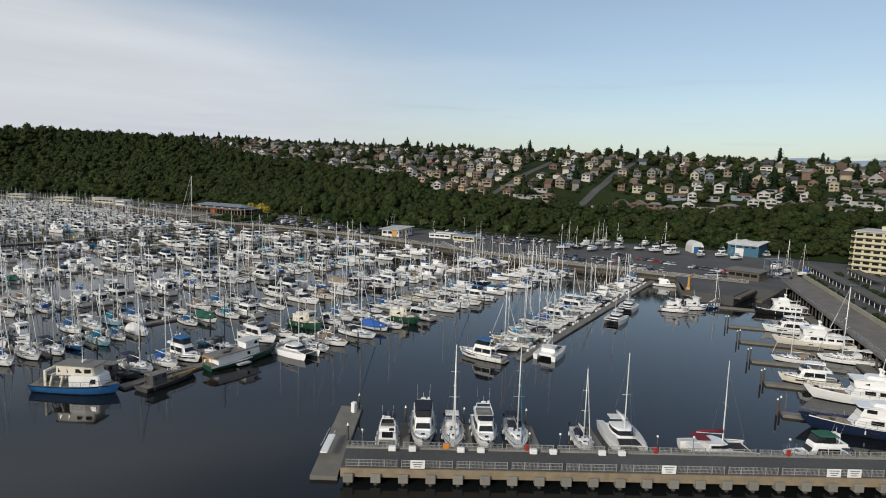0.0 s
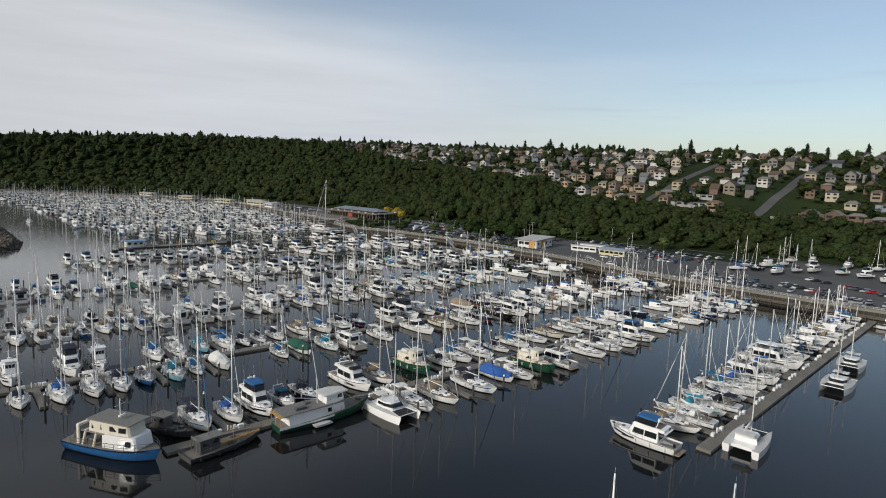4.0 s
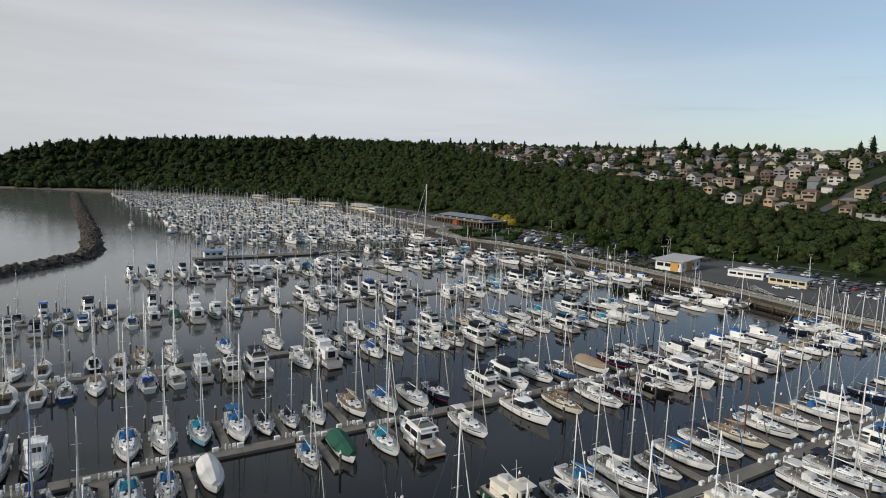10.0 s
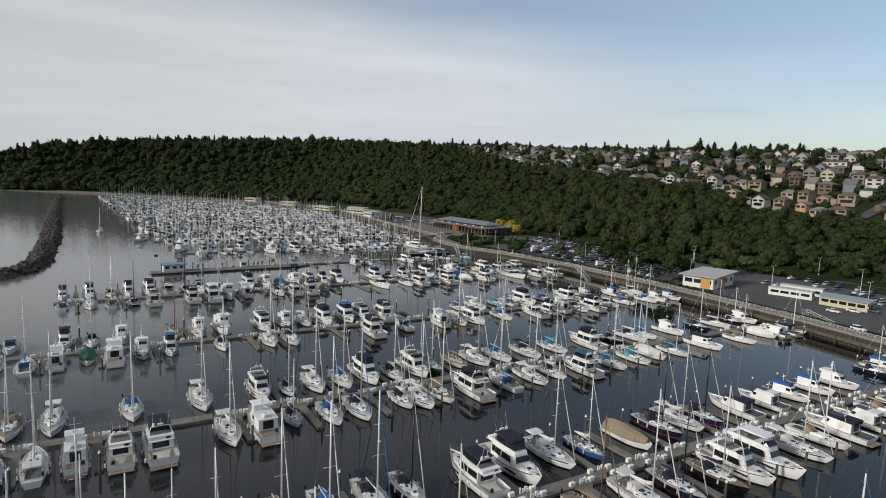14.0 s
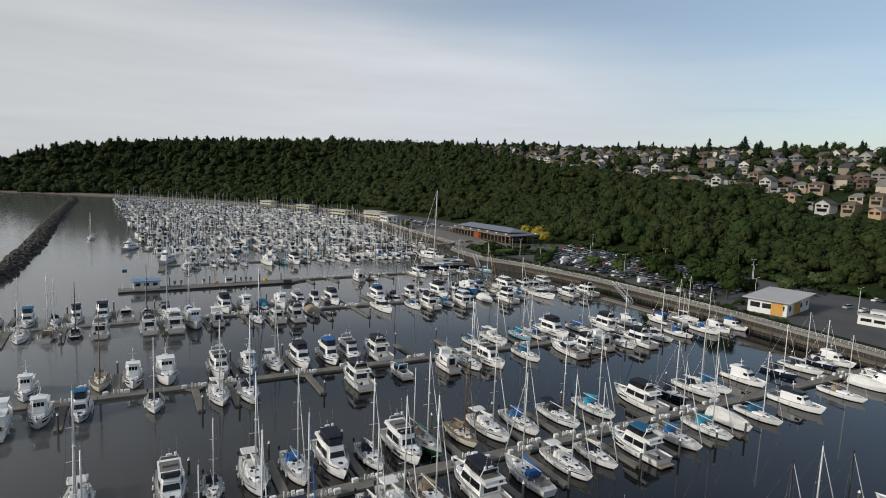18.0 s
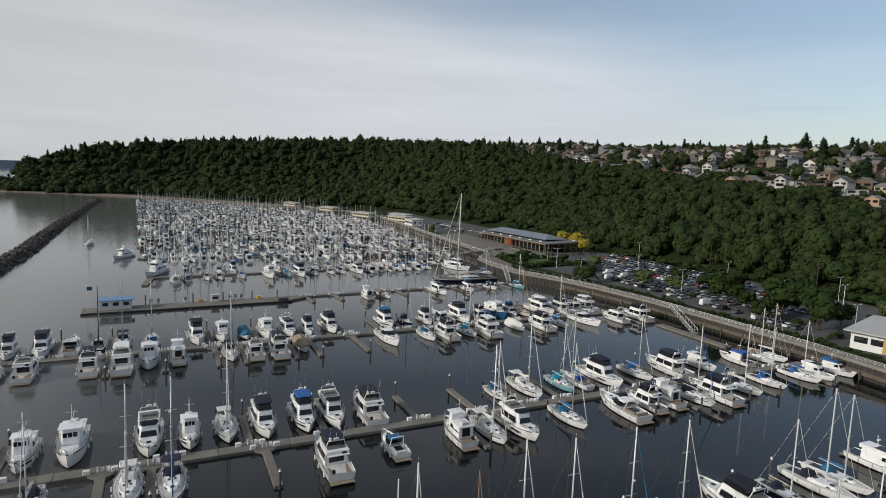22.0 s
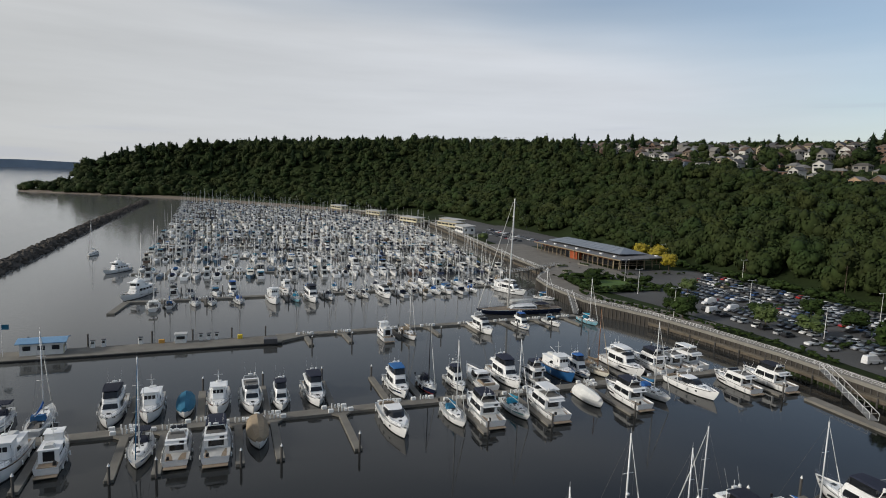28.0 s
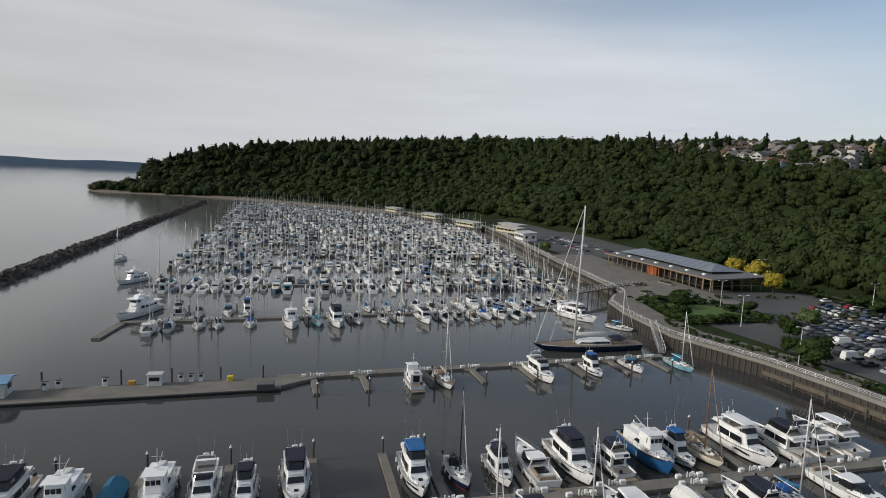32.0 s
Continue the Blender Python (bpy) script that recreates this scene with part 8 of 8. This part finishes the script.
CARS = []
for k, paint in enumerate(CAR_PAINTS):
    for kind in (("sedan", "wagon") if k in (0, 1, 2, 3) else (("wagon",) if k % 2 else ("sedan",))):
        CARS.append(build_car(kind, paint, paint.name[4:].replace("_", " ") + " " + kind + " car parked on the asphalt lot"))
CARS.append(build_car("pickup", CAR_PAINTS[0], "white pickup truck parked on the asphalt lot"))
CARS.append(build_car("van", CAR_PAINTS[0], "tall white van parked on the asphalt lot"))
car_rng = random.Random(17)
parked = set()
weights = [5, 5, 4, 4, 5, 4, 4, 3, 2, 2, 1, 1, 2, 1][:len(CARS)]


distant = {}


def park(x, y, heading):
    if (x > 333.5 or y > 480 or y < 150 or (y < 250 and x > 350)) and car_rng.random() < 0.94:
        distant.setdefault(car_rng.choices(range(6), (5, 5, 6, 6, 1, 2))[0], []).append((x, y, heading))
        return
    ob = car_rng.choices(CARS, weights[:len(CARS)] + [1] * (len(CARS) - len(weights)))[0]
    m = pose(x, y, LAND + 0.06, 0, 0, heading + car_rng.uniform(-3, 3))
    if ob not in parked:
        parked.add(ob)
        ob.matrix_basis = m
    else:
        copy_thing(ob, m)


def car_row(x0, y0, x1, y1, heading, full=0.85):
    d = Vector((x1 - x0, y1 - y0))
    n = int(d.length / 2.75)
    for k in range(n):
        if car_rng.random() < full:
            park(x0 + d.x * k / n, y0 + d.y * k / n, heading)


for x, a, b, full in ((320, 268, 372, 0.55), (330, 285, 395, 0.6), (335.5, 290, 400, 0.75), (347, 280, 410, 0.7), (352.5, 300, 416, 0.8), (364, 300, 424, 0.8), (369.5, 330, 430, 0.75), (381, 345, 436, 0.6), (376, 330, 380, 0.5)):
    car_row(x, a, x + 4, b, 90 if car_rng.random() < 0.5 else 270, min(0.92, full + 0.12))
for x, a, b in ((340, 160, 190), (356, 150, 246), (362, 150, 240), (374, 130, 235), (385, 120, 250)):
    car_row(x, a, x + 3, b, 90, 0.5)
for x, a, b in ((300, 60, 140), (312, 70, 150)):
    car_row(x, a, x + 4, b, 90, 0.5)
for x0, y0, x1, y1 in ((318, 100, 292, 62), (345, 98, 322, 56), (322, 50, 316, 28), (300, 38, 306, 30)):
    car_row(x0, y0, x1, y1, 40, 0.8)
for x, a, b in ((352, 575, 640), (366, 560, 660)):
    car_row(x, a, x, b, 90, 0.6)
for x in (330, 338, 300, 322):
    park(x, 196 - (x % 7) * 3, 170)

for k, spots in distant.items():
    body, cab, roof = car_meshes(("sedan", "wagon")[k % 2])
    rows_b = [moved(join(body, roof), x, y, LAND + 0.06, radians(a)) for x, y, a in spots]
    rows_g = [moved(cab, x, y, LAND + 0.06, radians(a)) for x, y, a in spots]
    lot = thing("distant_cars", join(*rows_b), CAR_PAINTS[k], "rows of " + CAR_PAINTS[k].name[4:] + " cars on the far side of the lot", "cars", kind="stuff")
    tagged(part("cabin_glass", join(*rows_g), TINT, lot), kind="stuff")

# boats laid up ashore in the yard
for code, pick, x, y in (("m", 0, 373.9, 105.5), ("m", 1, 380.1, 94.3), ("m", 3, 378.1, 84), ("M", 1, 371, 72.7), ("m", 0, 376.1, 56.3), ("m", 3, 387.3, 47.1), ("x", 0, 379.2, 37.4), ("m", 1, 410.8, 24.5), ("z", 1, 413.7, 99.4), ("x", 1, 416.8, 86), ("z", 0, 413.6, 116.8), ("x", 3, 408.5, 127), ("s", 0, 359.6, 116.8), ("s", 1, 365.8, 110.7), ("x", 2, 352.5, 125), ("z", 2, 348.4, 114.8), ("x", 0, 343.3, 131.2), ("x", 1, 359.6, 133.2), ("z", 0, 371.8, 127.1), ("x", 3, 386.1, 123), ("x", 0, 395.3, 112.7), ("s", 2, 320.7, 11.3), ("x", 1, 337.6, 8.2), ("z", 1, 345.7, 14.3), ("x", 0, 333.5, 1)):
    ob = moor(code, x, y, 60 + (x % 9) * 4, pick, z=LAND + 1.15)
    for s in (-1, 1):
        part("boat_stand", join(box(s * 1.1, -2, -0.75, 0.25, 0.25, 0.85), box(s * 1.1, 2, -0.75, 0.25, 0.25, 0.85), box(0, 2 * s, -0.75, 0.6, 0.6, 0.8)), STEELB, ob)
for code, pick, x, y, a in (("m", 2, 222.4, 35.9, 200), ("m", 2, 231.6, 31.3, 215), ("s", 3, 241.8, 26.2, 250)):
    moor(code, x, y, a, pick)
crane = thing("yard_crane", join(tube((253, 38, 3.9), (253, 38, 9.5), 0.45, 8), tube((253, 38, 9.3), (249, 35.5, 11.2), 0.3, 6, 0.2), box(253, 38, 4.4, 1.6, 1.6, 1.0, 0.1)), OCHRE, "yellow jib crane at the apron's edge", "crane")


# ---------------------------------------------------------------- lamps, poles and trees by the lots
def street_lamp(x, y, h=10.0, arm=1.6, turn=0.0):
    lamp = thing("street_lamp", join(tube((0, 0, 0), (0, 0, h), 0.11, 6, 0.07), tube((0, 0, h - 0.1), (arm, 0, h + 0.15), 0.05, 5), tube((0, 0, h - 0.1), (-arm, 0, h + 0.15), 0.05, 5)), ALU, "tall pale street lamp with two arms over the lot", "street lamp", group="lot lamps", at=pose(x, y, LAND, 0, 0, turn))
    for s in (-1, 1):
        part("lamp_head", box(s * arm, 0, h + 0.12, 0.7, 0.3, 0.15, 0.04), WHITEP, lamp)


for x, y in ((304, 363), (391, 419), (374, 344), (409, 245), (366, 287), (330, 330), (346, 372), (352, 300), (385, 300), (330, 425), (318, 400), (345, 195), (320, 150), (330, 262), (350, 235), (395, 480), (385, 215)):
    street_lamp(x, y)
for x, y, h in ((401, 377, 14), (432, 277, 14), (402, 320, 13), (404, 430, 13), (418, 220, 14), (428, 160, 14), (436, 100, 14), (430, 60, 14), (403, 500, 13)):
    pole = thing("utility_pole", tube((x, y, LAND), (x, y, LAND + h), 0.16, 6, 0.11), BARK, "brown wooden utility pole with crossarm beside the road", "utility pole", group="road poles")
    part("crossarm", box(x, y, LAND + h - 0.8, 2.2, 0.12, 0.14), BARK, pole)


def tree(x, y, h, w, mat, label, seed, z=None):
    r = random.Random(seed)
    z = LAND if z is None else z
    limbs = [tube((0, 0, 0), (0, 0, h * 0.5), 0.025 * h, 7, 0.012 * h)]
    for k in range(6):
        a = 6.283 * k / 6 + r.uniform(-0.4, 0.4)
        limbs.append(tube((0, 0, h * r.uniform(0.25, 0.45)), (w * 0.3 * math.cos(a), w * 0.3 * math.sin(a), h * r.uniform(0.55, 0.8)), 0.01 * h, 5, 0.004 * h))
    t = thing("tree", join(*limbs), BARK, label, "tree", at=pose(x, y, z))
    v, f = broadleaf(r, 1.0, 14, 420)
    part("crown", ([(p[0] * w, p[1] * w, p[2] * h) for p in v], f), mat, t)
    return t


YELLOW = material("yellow_spring_foliage", (0.27, 0.215, 0.012), 0.7, var=0.3, scale=0.6, fine=3, island=0.3)
LIME = material("fresh_green_foliage", (0.05, 0.075, 0.016), 0.7, var=0.35, scale=0.5, fine=3, island=0.3)
DARKT = material("dark_green_foliage", (0.022, 0.037, 0.010), 0.8, var=0.4, scale=0.5, fine=2, island=0.3, bump=0.9, deep=0.3, gloss=0.1)
for k, (x, y, h, w) in enumerate(((384, 484, 11, 10.5), (386, 473, 10.5, 11.5), (374, 449, 9.5, 9))):
    tree(x, y, h, w, YELLOW, "round tree with bright yellow spring foliage", 100 + k)
for k, (x, y, h, w, m) in enumerate(((328.4, 307, 14, 15, DARKT), (329.3, 285.3, 15, 17, DARKT), (326, 271, 15, 14, DARKT), (350, 335.5, 7, 9, DARKT), (331.8, 336, 6.5, 9, LIME), (306, 361, 9, 10, DARKT), (389.6, 338, 8, 10, DARKT), (332, 355, 6.5, 9, DARKT), (340, 292, 11, 12, DARKT), (324, 345, 8, 9, LIME), (352, 352, 8, 9, DARKT), (346, 318, 8, 9, DARKT), (330, 300, 8, 8, DARKT), (322, 385, 7, 9, DARKT), (318, 285, 7, 8, DARKT), (360, 268, 9, 9, LIME), (372, 268, 9, 10, DARKT), (340, 272, 8, 9, DARKT), (333, 415, 5, 8, DARKT), (312, 425, 5, 9, DARKT), (320, 434, 5, 9, DARKT), (305, 412, 5, 7, DARKT), (390, 272, 9, 10, LIME), (400, 200, 9, 9, LIME), (325, 575, 7, 8, LIME), (395, 560, 9, 10, DARKT), (338, 395, 7, 8, LIME), (310, 372, 5, 6, DARKT))):
    tree(x, y, h, w, m, "small leafy tree beside the parking lot", 200 + k)


def hedges():
    """Low shrubs between the promenade and the lot, and round the garden lawn."""
    r = random.Random(77)
    bush = [broadleaf(r, 1, 4, 44) for _ in range(4)]
    spots = []
    for k in range(150):
        y = 236 + 1.15 * k + r.uniform(-0.5, 0.5)
        if 300 < y < 312:
            continue
        x = lerp_path(SHORE, y) + r.uniform(5.6, 8.4)
        h = r.uniform(0.9, 1.9)
        spots.append((x, y, LAND - 0.1, h * 1.6, h, r.uniform(0, 6), r.randrange(4)))
    for k in range(150):
        a, b = r.uniform(0, 1), r.uniform(-2.5, 2.5)
        x, y = ((301 + 30 * a, 405 + b), (331 + b, 404 + 24 * a), (330 - 24 * a, 429 + 8 * a + b), (301 + 5 * a + b, 405 + 30 * a))[k % 4]
        h = r.uniform(1.0, 3.4)
        spots.append((x, y, LAND + 0.1, h * 1.5, h, r.uniform(0, 6), r.randrange(4)))
    for k in range(130):
        x, y = r.uniform(313, 395), r.choice((262, 278, 322.5, 366, 408, 440)) + r.uniform(-1, 1)
        h = r.uniform(0.8, 2.6)
        spots.append((x, y, LAND - 0.1, h * 1.5, h, r.uniform(0, 6), r.randrange(4)))
    for k in range(260):
        y = r.uniform(250, 520)
        h = r.uniform(1.5, 5)
        spots.append((r.uniform(389, 396), y, LAND - 0.3, h * 1.5, h, r.uniform(0, 6), r.randrange(4)))
    for k in range(110):
        q = along(CA, CB, r.uniform(75, 240), r.choice((-8.5, -9.5, -26, -43)) + r.uniform(-1, 1))
        h = r.uniform(1.0, 2.8)
        spots.append((q.x, q.y, LAND, h * 1.6, h, r.uniform(0, 6), r.randrange(4)))
    scatter("hedge_shrubs", bush, spots, DARKT, "low dark green shrubs edging the promenade and garden", "shrubs")


hedges()

# ---------------------------------------------------------------- houses on the hill
HOUSE_WALLS = [material("house_" + n, c, 0.7, var=0.1, scale=0.3, rand=0.1) for n, c in (("white", (0.44, 0.43, 0.405)), ("cream", (0.36, 0.32, 0.23)), ("grey", (0.28, 0.28, 0.27)), ("tan", (0.27, 0.21, 0.15)), ("brick", (0.15, 0.085, 0.06)), ("blue_grey", (0.20, 0.24, 0.28)), ("brown", (0.12, 0.08, 0.055)), ("peach", (0.36, 0.24, 0.15)))]
HOUSE_ROOFS = [material("roof_" + n, c, 0.85, var=0.2, scale=0.4, rand=0.15) for n, c in (("charcoal", (0.06, 0.06, 0.065)), ("grey", (0.16, 0.155, 0.15)), ("brown", (0.12, 0.085, 0.06)), ("red_brown", (0.11, 0.06, 0.045)))]


def house(w, d, storeys, wall, roof, gable, label, detail=True):
    """A house that faces west: w along y, d along x."""
    h = 2.7 * storeys
    walls = [box(0, 0, h / 2 - 1.5, d, w, h + 3)]
    e = 0.55
    if gable == "flat":
        top = box(0, 0, h + 0.18, d + 2 * e, w + 2 * e, 0.36, 0.08)
    elif gable == "west":
        top = loft([[(x, -w / 2 - e, h - 0.1), (x, 0, h + w * 0.30), (x, w / 2 + e, h - 0.1), (x, w / 2 + e - 0.1, h - 0.3), (x, 0, h + w * 0.30 - 0.3), (x, -w / 2 - e + 0.1, h - 0.3)] for x in (-d / 2 - e, d / 2 + e)])
        walls.append(([(x, y, z) for x in (-d / 2 + 0.01, d / 2 - 0.01) for y, z in ((-w / 2, h - 0.15), (w / 2, h - 0.15), (0, h + w * 0.28))], [(0, 1, 2), (5, 4, 3), (0, 3, 4, 1), (1, 4, 5, 2), (2, 5, 3, 0)]))
    else:
        top = ([(-d / 2 - e, -w / 2 - e, h), (d / 2 + e, -w / 2 - e, h), (d / 2 + e, w / 2 + e, h), (-d / 2 - e, w / 2 + e, h), (0, -w * 0.25, h + d * 0.26), (0, w * 0.25, h + d * 0.26)], [(3, 2, 1, 0), (0, 1, 4), (1, 2, 5, 4), (2, 3, 5), (3, 0, 4, 5)])
    if detail and w > 10:
        walls.append(box(-d / 2 + 1, w / 2 + 1.6, 0.6, d * 0.6, 3.4, 4.2))
    b = thing("house", join(*walls), wall, label, "house")
    part("roof", top, roof, b)
    for s in range(storeys):
        z = 1.4 + 2.7 * s
        n = 2 if detail and s == storeys - 1 else 1
        for k in range(n):
            part("window", box(-d / 2 - 0.03, -w / 2 + w * (k + 0.5) / n, z, 0.1, w / n * 0.66, 1.5), TINT, b)
    if storeys > 1 and detail:
        part("balcony", join(box(-d / 2 - 0.9, 0, 2.7, 1.8, w * 0.7, 0.18), box(-d / 2 - 1.75, 0, 3.2, 0.08, w * 0.7, 0.8)), wall, b)
    return b


HOUSES, FAR_HOUSES = [], []
hr = random.Random(41)
for k in range(26):
    wall = HOUSE_WALLS[(0, 1, 2, 3, 6, 4, 5, 0, 6, 2, 3, 7, 2, 0)[k % 14]]
    roof = HOUSE_ROOFS[(0, 1, 0, 2, 1, 0, 3)[k % 7]]
    kind = ("west", "hip", "flat", "hip", "west", "flat", "hip")[k % 7]
    built = house(hr.uniform(7, 12.5), hr.uniform(6.5, 9), (2, 1, 1, 2, 1, 1, 1)[k % 7], wall, roof, kind, wall.name[6:].replace("_", "-") + " hillside house with " + roof.name[5:].replace("_", "-") + " roof and broad windows", k < 14)
    (HOUSES if k < 14 else FAR_HOUSES).append(built)
sited = []
settled = set()


def site_houses():
    """Streets along the slope; those by the edge of the woods are things, those behind are joined."""
    walls, roofs, glass = [], [], []
    n = 0
    for street in range(11):
        y = -170 + 9 * (street % 3)
        while y < 960:
            y += hr.uniform(10.5, 16)
            d = wood_depth(y) + 8 + 21 * street + hr.uniform(-5, 5) + 6 * noise.noise((y / 60, 0.4, 0))
            if hr.random() < 0.10 + 0.012 * street or abs(y - 178) < 7 or abs(y - 262) < 7:
                continue
            p = Vector((lerp_path(FOOT, y) + d, y))
            x = p.x
            if y > 700:
                x += 0.25 * (y - 700)
            if d > bluff_run(y) + 150 and y > 640:
                continue
            z = ground(x, y) + 0.4
            sited.append((x, y))
            turn = hr.choice((0, 0, 90)) + hr.uniform(-8, 8)
            if street < 4 and y < 640 and n < 120:
                pool = HOUSES if street < 2 else FAR_HOUSES
                home = pool[hr.randrange(len(pool))]
                m = pose(x, y, z, 0, 0, hr.uniform(-10, 10))
                n += 1
                if home not in settled:
                    settled.add(home)
                    home.matrix_basis = m
                else:
                    copy_thing(home, m)
                continue
            w, e = hr.uniform(6.5, 10.5), hr.uniform(6, 8.5)
            h = hr.choice((2.8, 3.2, 5.2, 5.6))
            t = radians(turn)
            if hr.random() < 0.55:
                q = w * hr.uniform(0.25, 0.42)
                wall = loft([[(s, -w / 2, -3), (s, w / 2, -3), (s, w / 2, h), (s, 0, h + q), (s, -w / 2, h)] for s in (-e / 2, e / 2)])
                roof = loft([[(s, -w / 2 - 0.6, h - 0.3), (s, 0, h + q + 0.06), (s, w / 2 + 0.6, h - 0.3), (s, w / 2 + 0.5, h - 0.1), (s, 0, h + q + 0.35), (s, -w / 2 - 0.5, h - 0.1)] for s in (-e / 2 - 0.5, e / 2 + 0.5)])
            else:
                wall = box(0, 0, h / 2 - 1.5, e, w, h + 3)
                roof = ([(-e / 2 - 0.6, -w / 2 - 0.6, h), (e / 2 + 0.6, -w / 2 - 0.6, h), (e / 2 + 0.6, w / 2 + 0.6, h), (-e / 2 - 0.6, w / 2 + 0.6, h), (0, -w * 0.25, h + 2.1), (0, w * 0.25, h + 2.1)], [(3, 2, 1, 0), (0, 1, 4), (1, 2, 5, 4), (2, 3, 5), (3, 0, 4, 5)])
            walls.append(moved(wall, x, y, z, t))
            roofs.append(moved(roof, x, y, z, t))
            for s in range(1 if h < 4 else 2):
                for k in (-1, 1):
                    glass.append(moved(box(-e / 2 - 0.02, k * w * 0.24, 1.5 + 2.6 * s, 0.1, w * hr.uniform(0.2, 0.36), 1.3), x, y, z, t))
                    glass.append(moved(box(k * e * 0.2, -w / 2 - 0.02, 1.5 + 2.6 * s, e * 0.2, 0.1, 1.2), x, y, z, t))
    far = thing("distant_houses", join(*walls), palette("house_paints", ((0.46, 0.45, 0.42), (0.18, 0.17, 0.155), (0.34, 0.29, 0.20), (0.15, 0.10, 0.07), (0.20, 0.17, 0.13), (0.50, 0.49, 0.46), (0.15, 0.175, 0.20), (0.12, 0.075, 0.055), (0.28, 0.27, 0.25), (0.40, 0.36, 0.28)), 0.75), "rows of white, grey and brown houses along the crest", "houses", kind="stuff")
    tagged(part("roofs", join(*roofs), palette("roof_shingles", ((0.05, 0.05, 0.055), (0.13, 0.12, 0.115), (0.09, 0.065, 0.05), (0.16, 0.15, 0.14), (0.09, 0.06, 0.045), (0.07, 0.065, 0.06)), 0.85), far), kind="stuff")
    tagged(part("windows", join(*glass), TINT, far), kind="stuff")


site_houses()


def garden_trees():
    r = random.Random(51)
    leafy = [broadleaf(r, 1, 3, 26, 1.6) for _ in range(6)]
    crowns = [broadleaf(r, 1, 6, 120, 1.2) for _ in range(3)]
    firs = [conifer(r, 10) for _ in range(5)]
    low, tall = [], []
    taken = {}
    for u, v in sited:
        taken.setdefault((int(u // 12), int(v // 12)), []).append((u, v))

    def blocked(a, q):
        i, j = int(a // 12), int(q // 12)
        return any(-6.5 < u - a < 11 and abs(q - v) < 5.5 for di in (-1, 0, 1) for dj in (-1, 0, 1) for u, v in taken.get((i + di, j + dj), ()))
    for x, y in sited:
        for _ in range(11):
            a, q = x + r.uniform(-14, 14), y + r.uniform(-10, 10)
            if inland(a, q, FOOT_XY) < wood_depth(q) or abs(q - 178) < 4 or abs(q - 262) < 4:
                continue
            h = r.uniform(3, 7.5)
            if blocked(a, q):
                if r.random() < 0.6:
                    continue
                h = r.uniform(1.5, 3.2)
            if r.random() < 0.035:
                h = r.uniform(9, 16)
                low.append((a, q, ground(a, q) - 0.8, h * r.uniform(0.7, 1.15), h, r.uniform(0, 6), 6 + r.randrange(3)))
                continue
            if r.random() < 0.012:
                s = r.uniform(12, 22)
                tall.append((a, q, ground(a, q), s * r.uniform(1.1, 1.6), s, r.uniform(0, 6), r.randrange(5)))
            else:
                low.append((a, q, ground(a, q) - 0.8, h * r.uniform(0.9, 1.5), h, r.uniform(0, 6), r.randrange(6)))
    for _ in range(640):
        y = r.uniform(-200, 1200)
        x = lerp_path(FOOT, y) + bluff_run(y) + r.uniform(150, 330)
        h = r.uniform(6, 12) + 7 * max(0, noise.noise((x / 50, y / 50, 8.0)))
        if r.random() < 0.02 + 0.3 * smoothstep(0.1, 0.4, noise.noise((x / 60, y / 60, 2.0))):
            s = r.uniform(11, 22)
            tall.append((x, y, ground(x, y), s * r.uniform(1.1, 1.6), s, r.uniform(0, 6), r.randrange(5)))
        else:
            low.append((x, y, ground(x, y) - 1, h * r.uniform(0.8, 1.2), h, r.uniform(0, 6), 6 + r.randrange(3)))
    scatter("garden_trees", leafy + crowns, low, LEAF, "green garden trees and shrubs between hillside houses", "trees")
    scatter("tall_conifers", firs, tall, FIR, "tall dark conifers standing above the houses", "trees")


garden_trees()


def hill_street(y):
    """A steep street straight up the slope."""
    x0 = lerp_path(FOOT, y) + bluff_run(y) + 6
    v = [(x0 + 5 * k, y + s, ground(x0 + 5 * k, y + s) + 0.35) for k in range(44) for s in (-3.6, 3.6)]
    return v, [(2 * k, 2 * k + 2, 2 * k + 3, 2 * k + 1) for k in range(43)]


for y in (178, 262):
    thing("road_hill", hill_street(y), ASPH, "steep grey asphalt street climbing between the houses", "road", kind="structure", smooth=True)

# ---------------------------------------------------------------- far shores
# the air's haze over far land is painted into this base colour
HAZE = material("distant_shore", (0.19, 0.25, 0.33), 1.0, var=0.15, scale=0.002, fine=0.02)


def far_ridge(points):
    v, f = [], []
    for i, (x, y, h) in enumerate(points):
        v += [(x, y, -2), (x, y, h)]
        if i:
            f.append((2 * i - 2, 2 * i, 2 * i + 1, 2 * i - 1))
    return v, f


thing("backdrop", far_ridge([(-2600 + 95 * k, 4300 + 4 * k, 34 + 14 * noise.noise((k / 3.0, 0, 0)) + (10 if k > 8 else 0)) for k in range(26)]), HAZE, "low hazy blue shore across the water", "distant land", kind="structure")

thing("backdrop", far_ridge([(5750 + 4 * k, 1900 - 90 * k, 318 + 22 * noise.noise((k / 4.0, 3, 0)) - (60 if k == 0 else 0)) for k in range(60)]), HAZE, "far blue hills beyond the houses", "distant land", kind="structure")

# prototypes that found no berth
for kin in list(FLEET.values()) + [CARS, HOUSES, FAR_HOUSES]:
    for ob in kin:
        if ob not in USED and ob not in parked and ob not in settled:
            for o in [*ob.children_recursive, ob]:
                bpy.data.objects.remove(o)
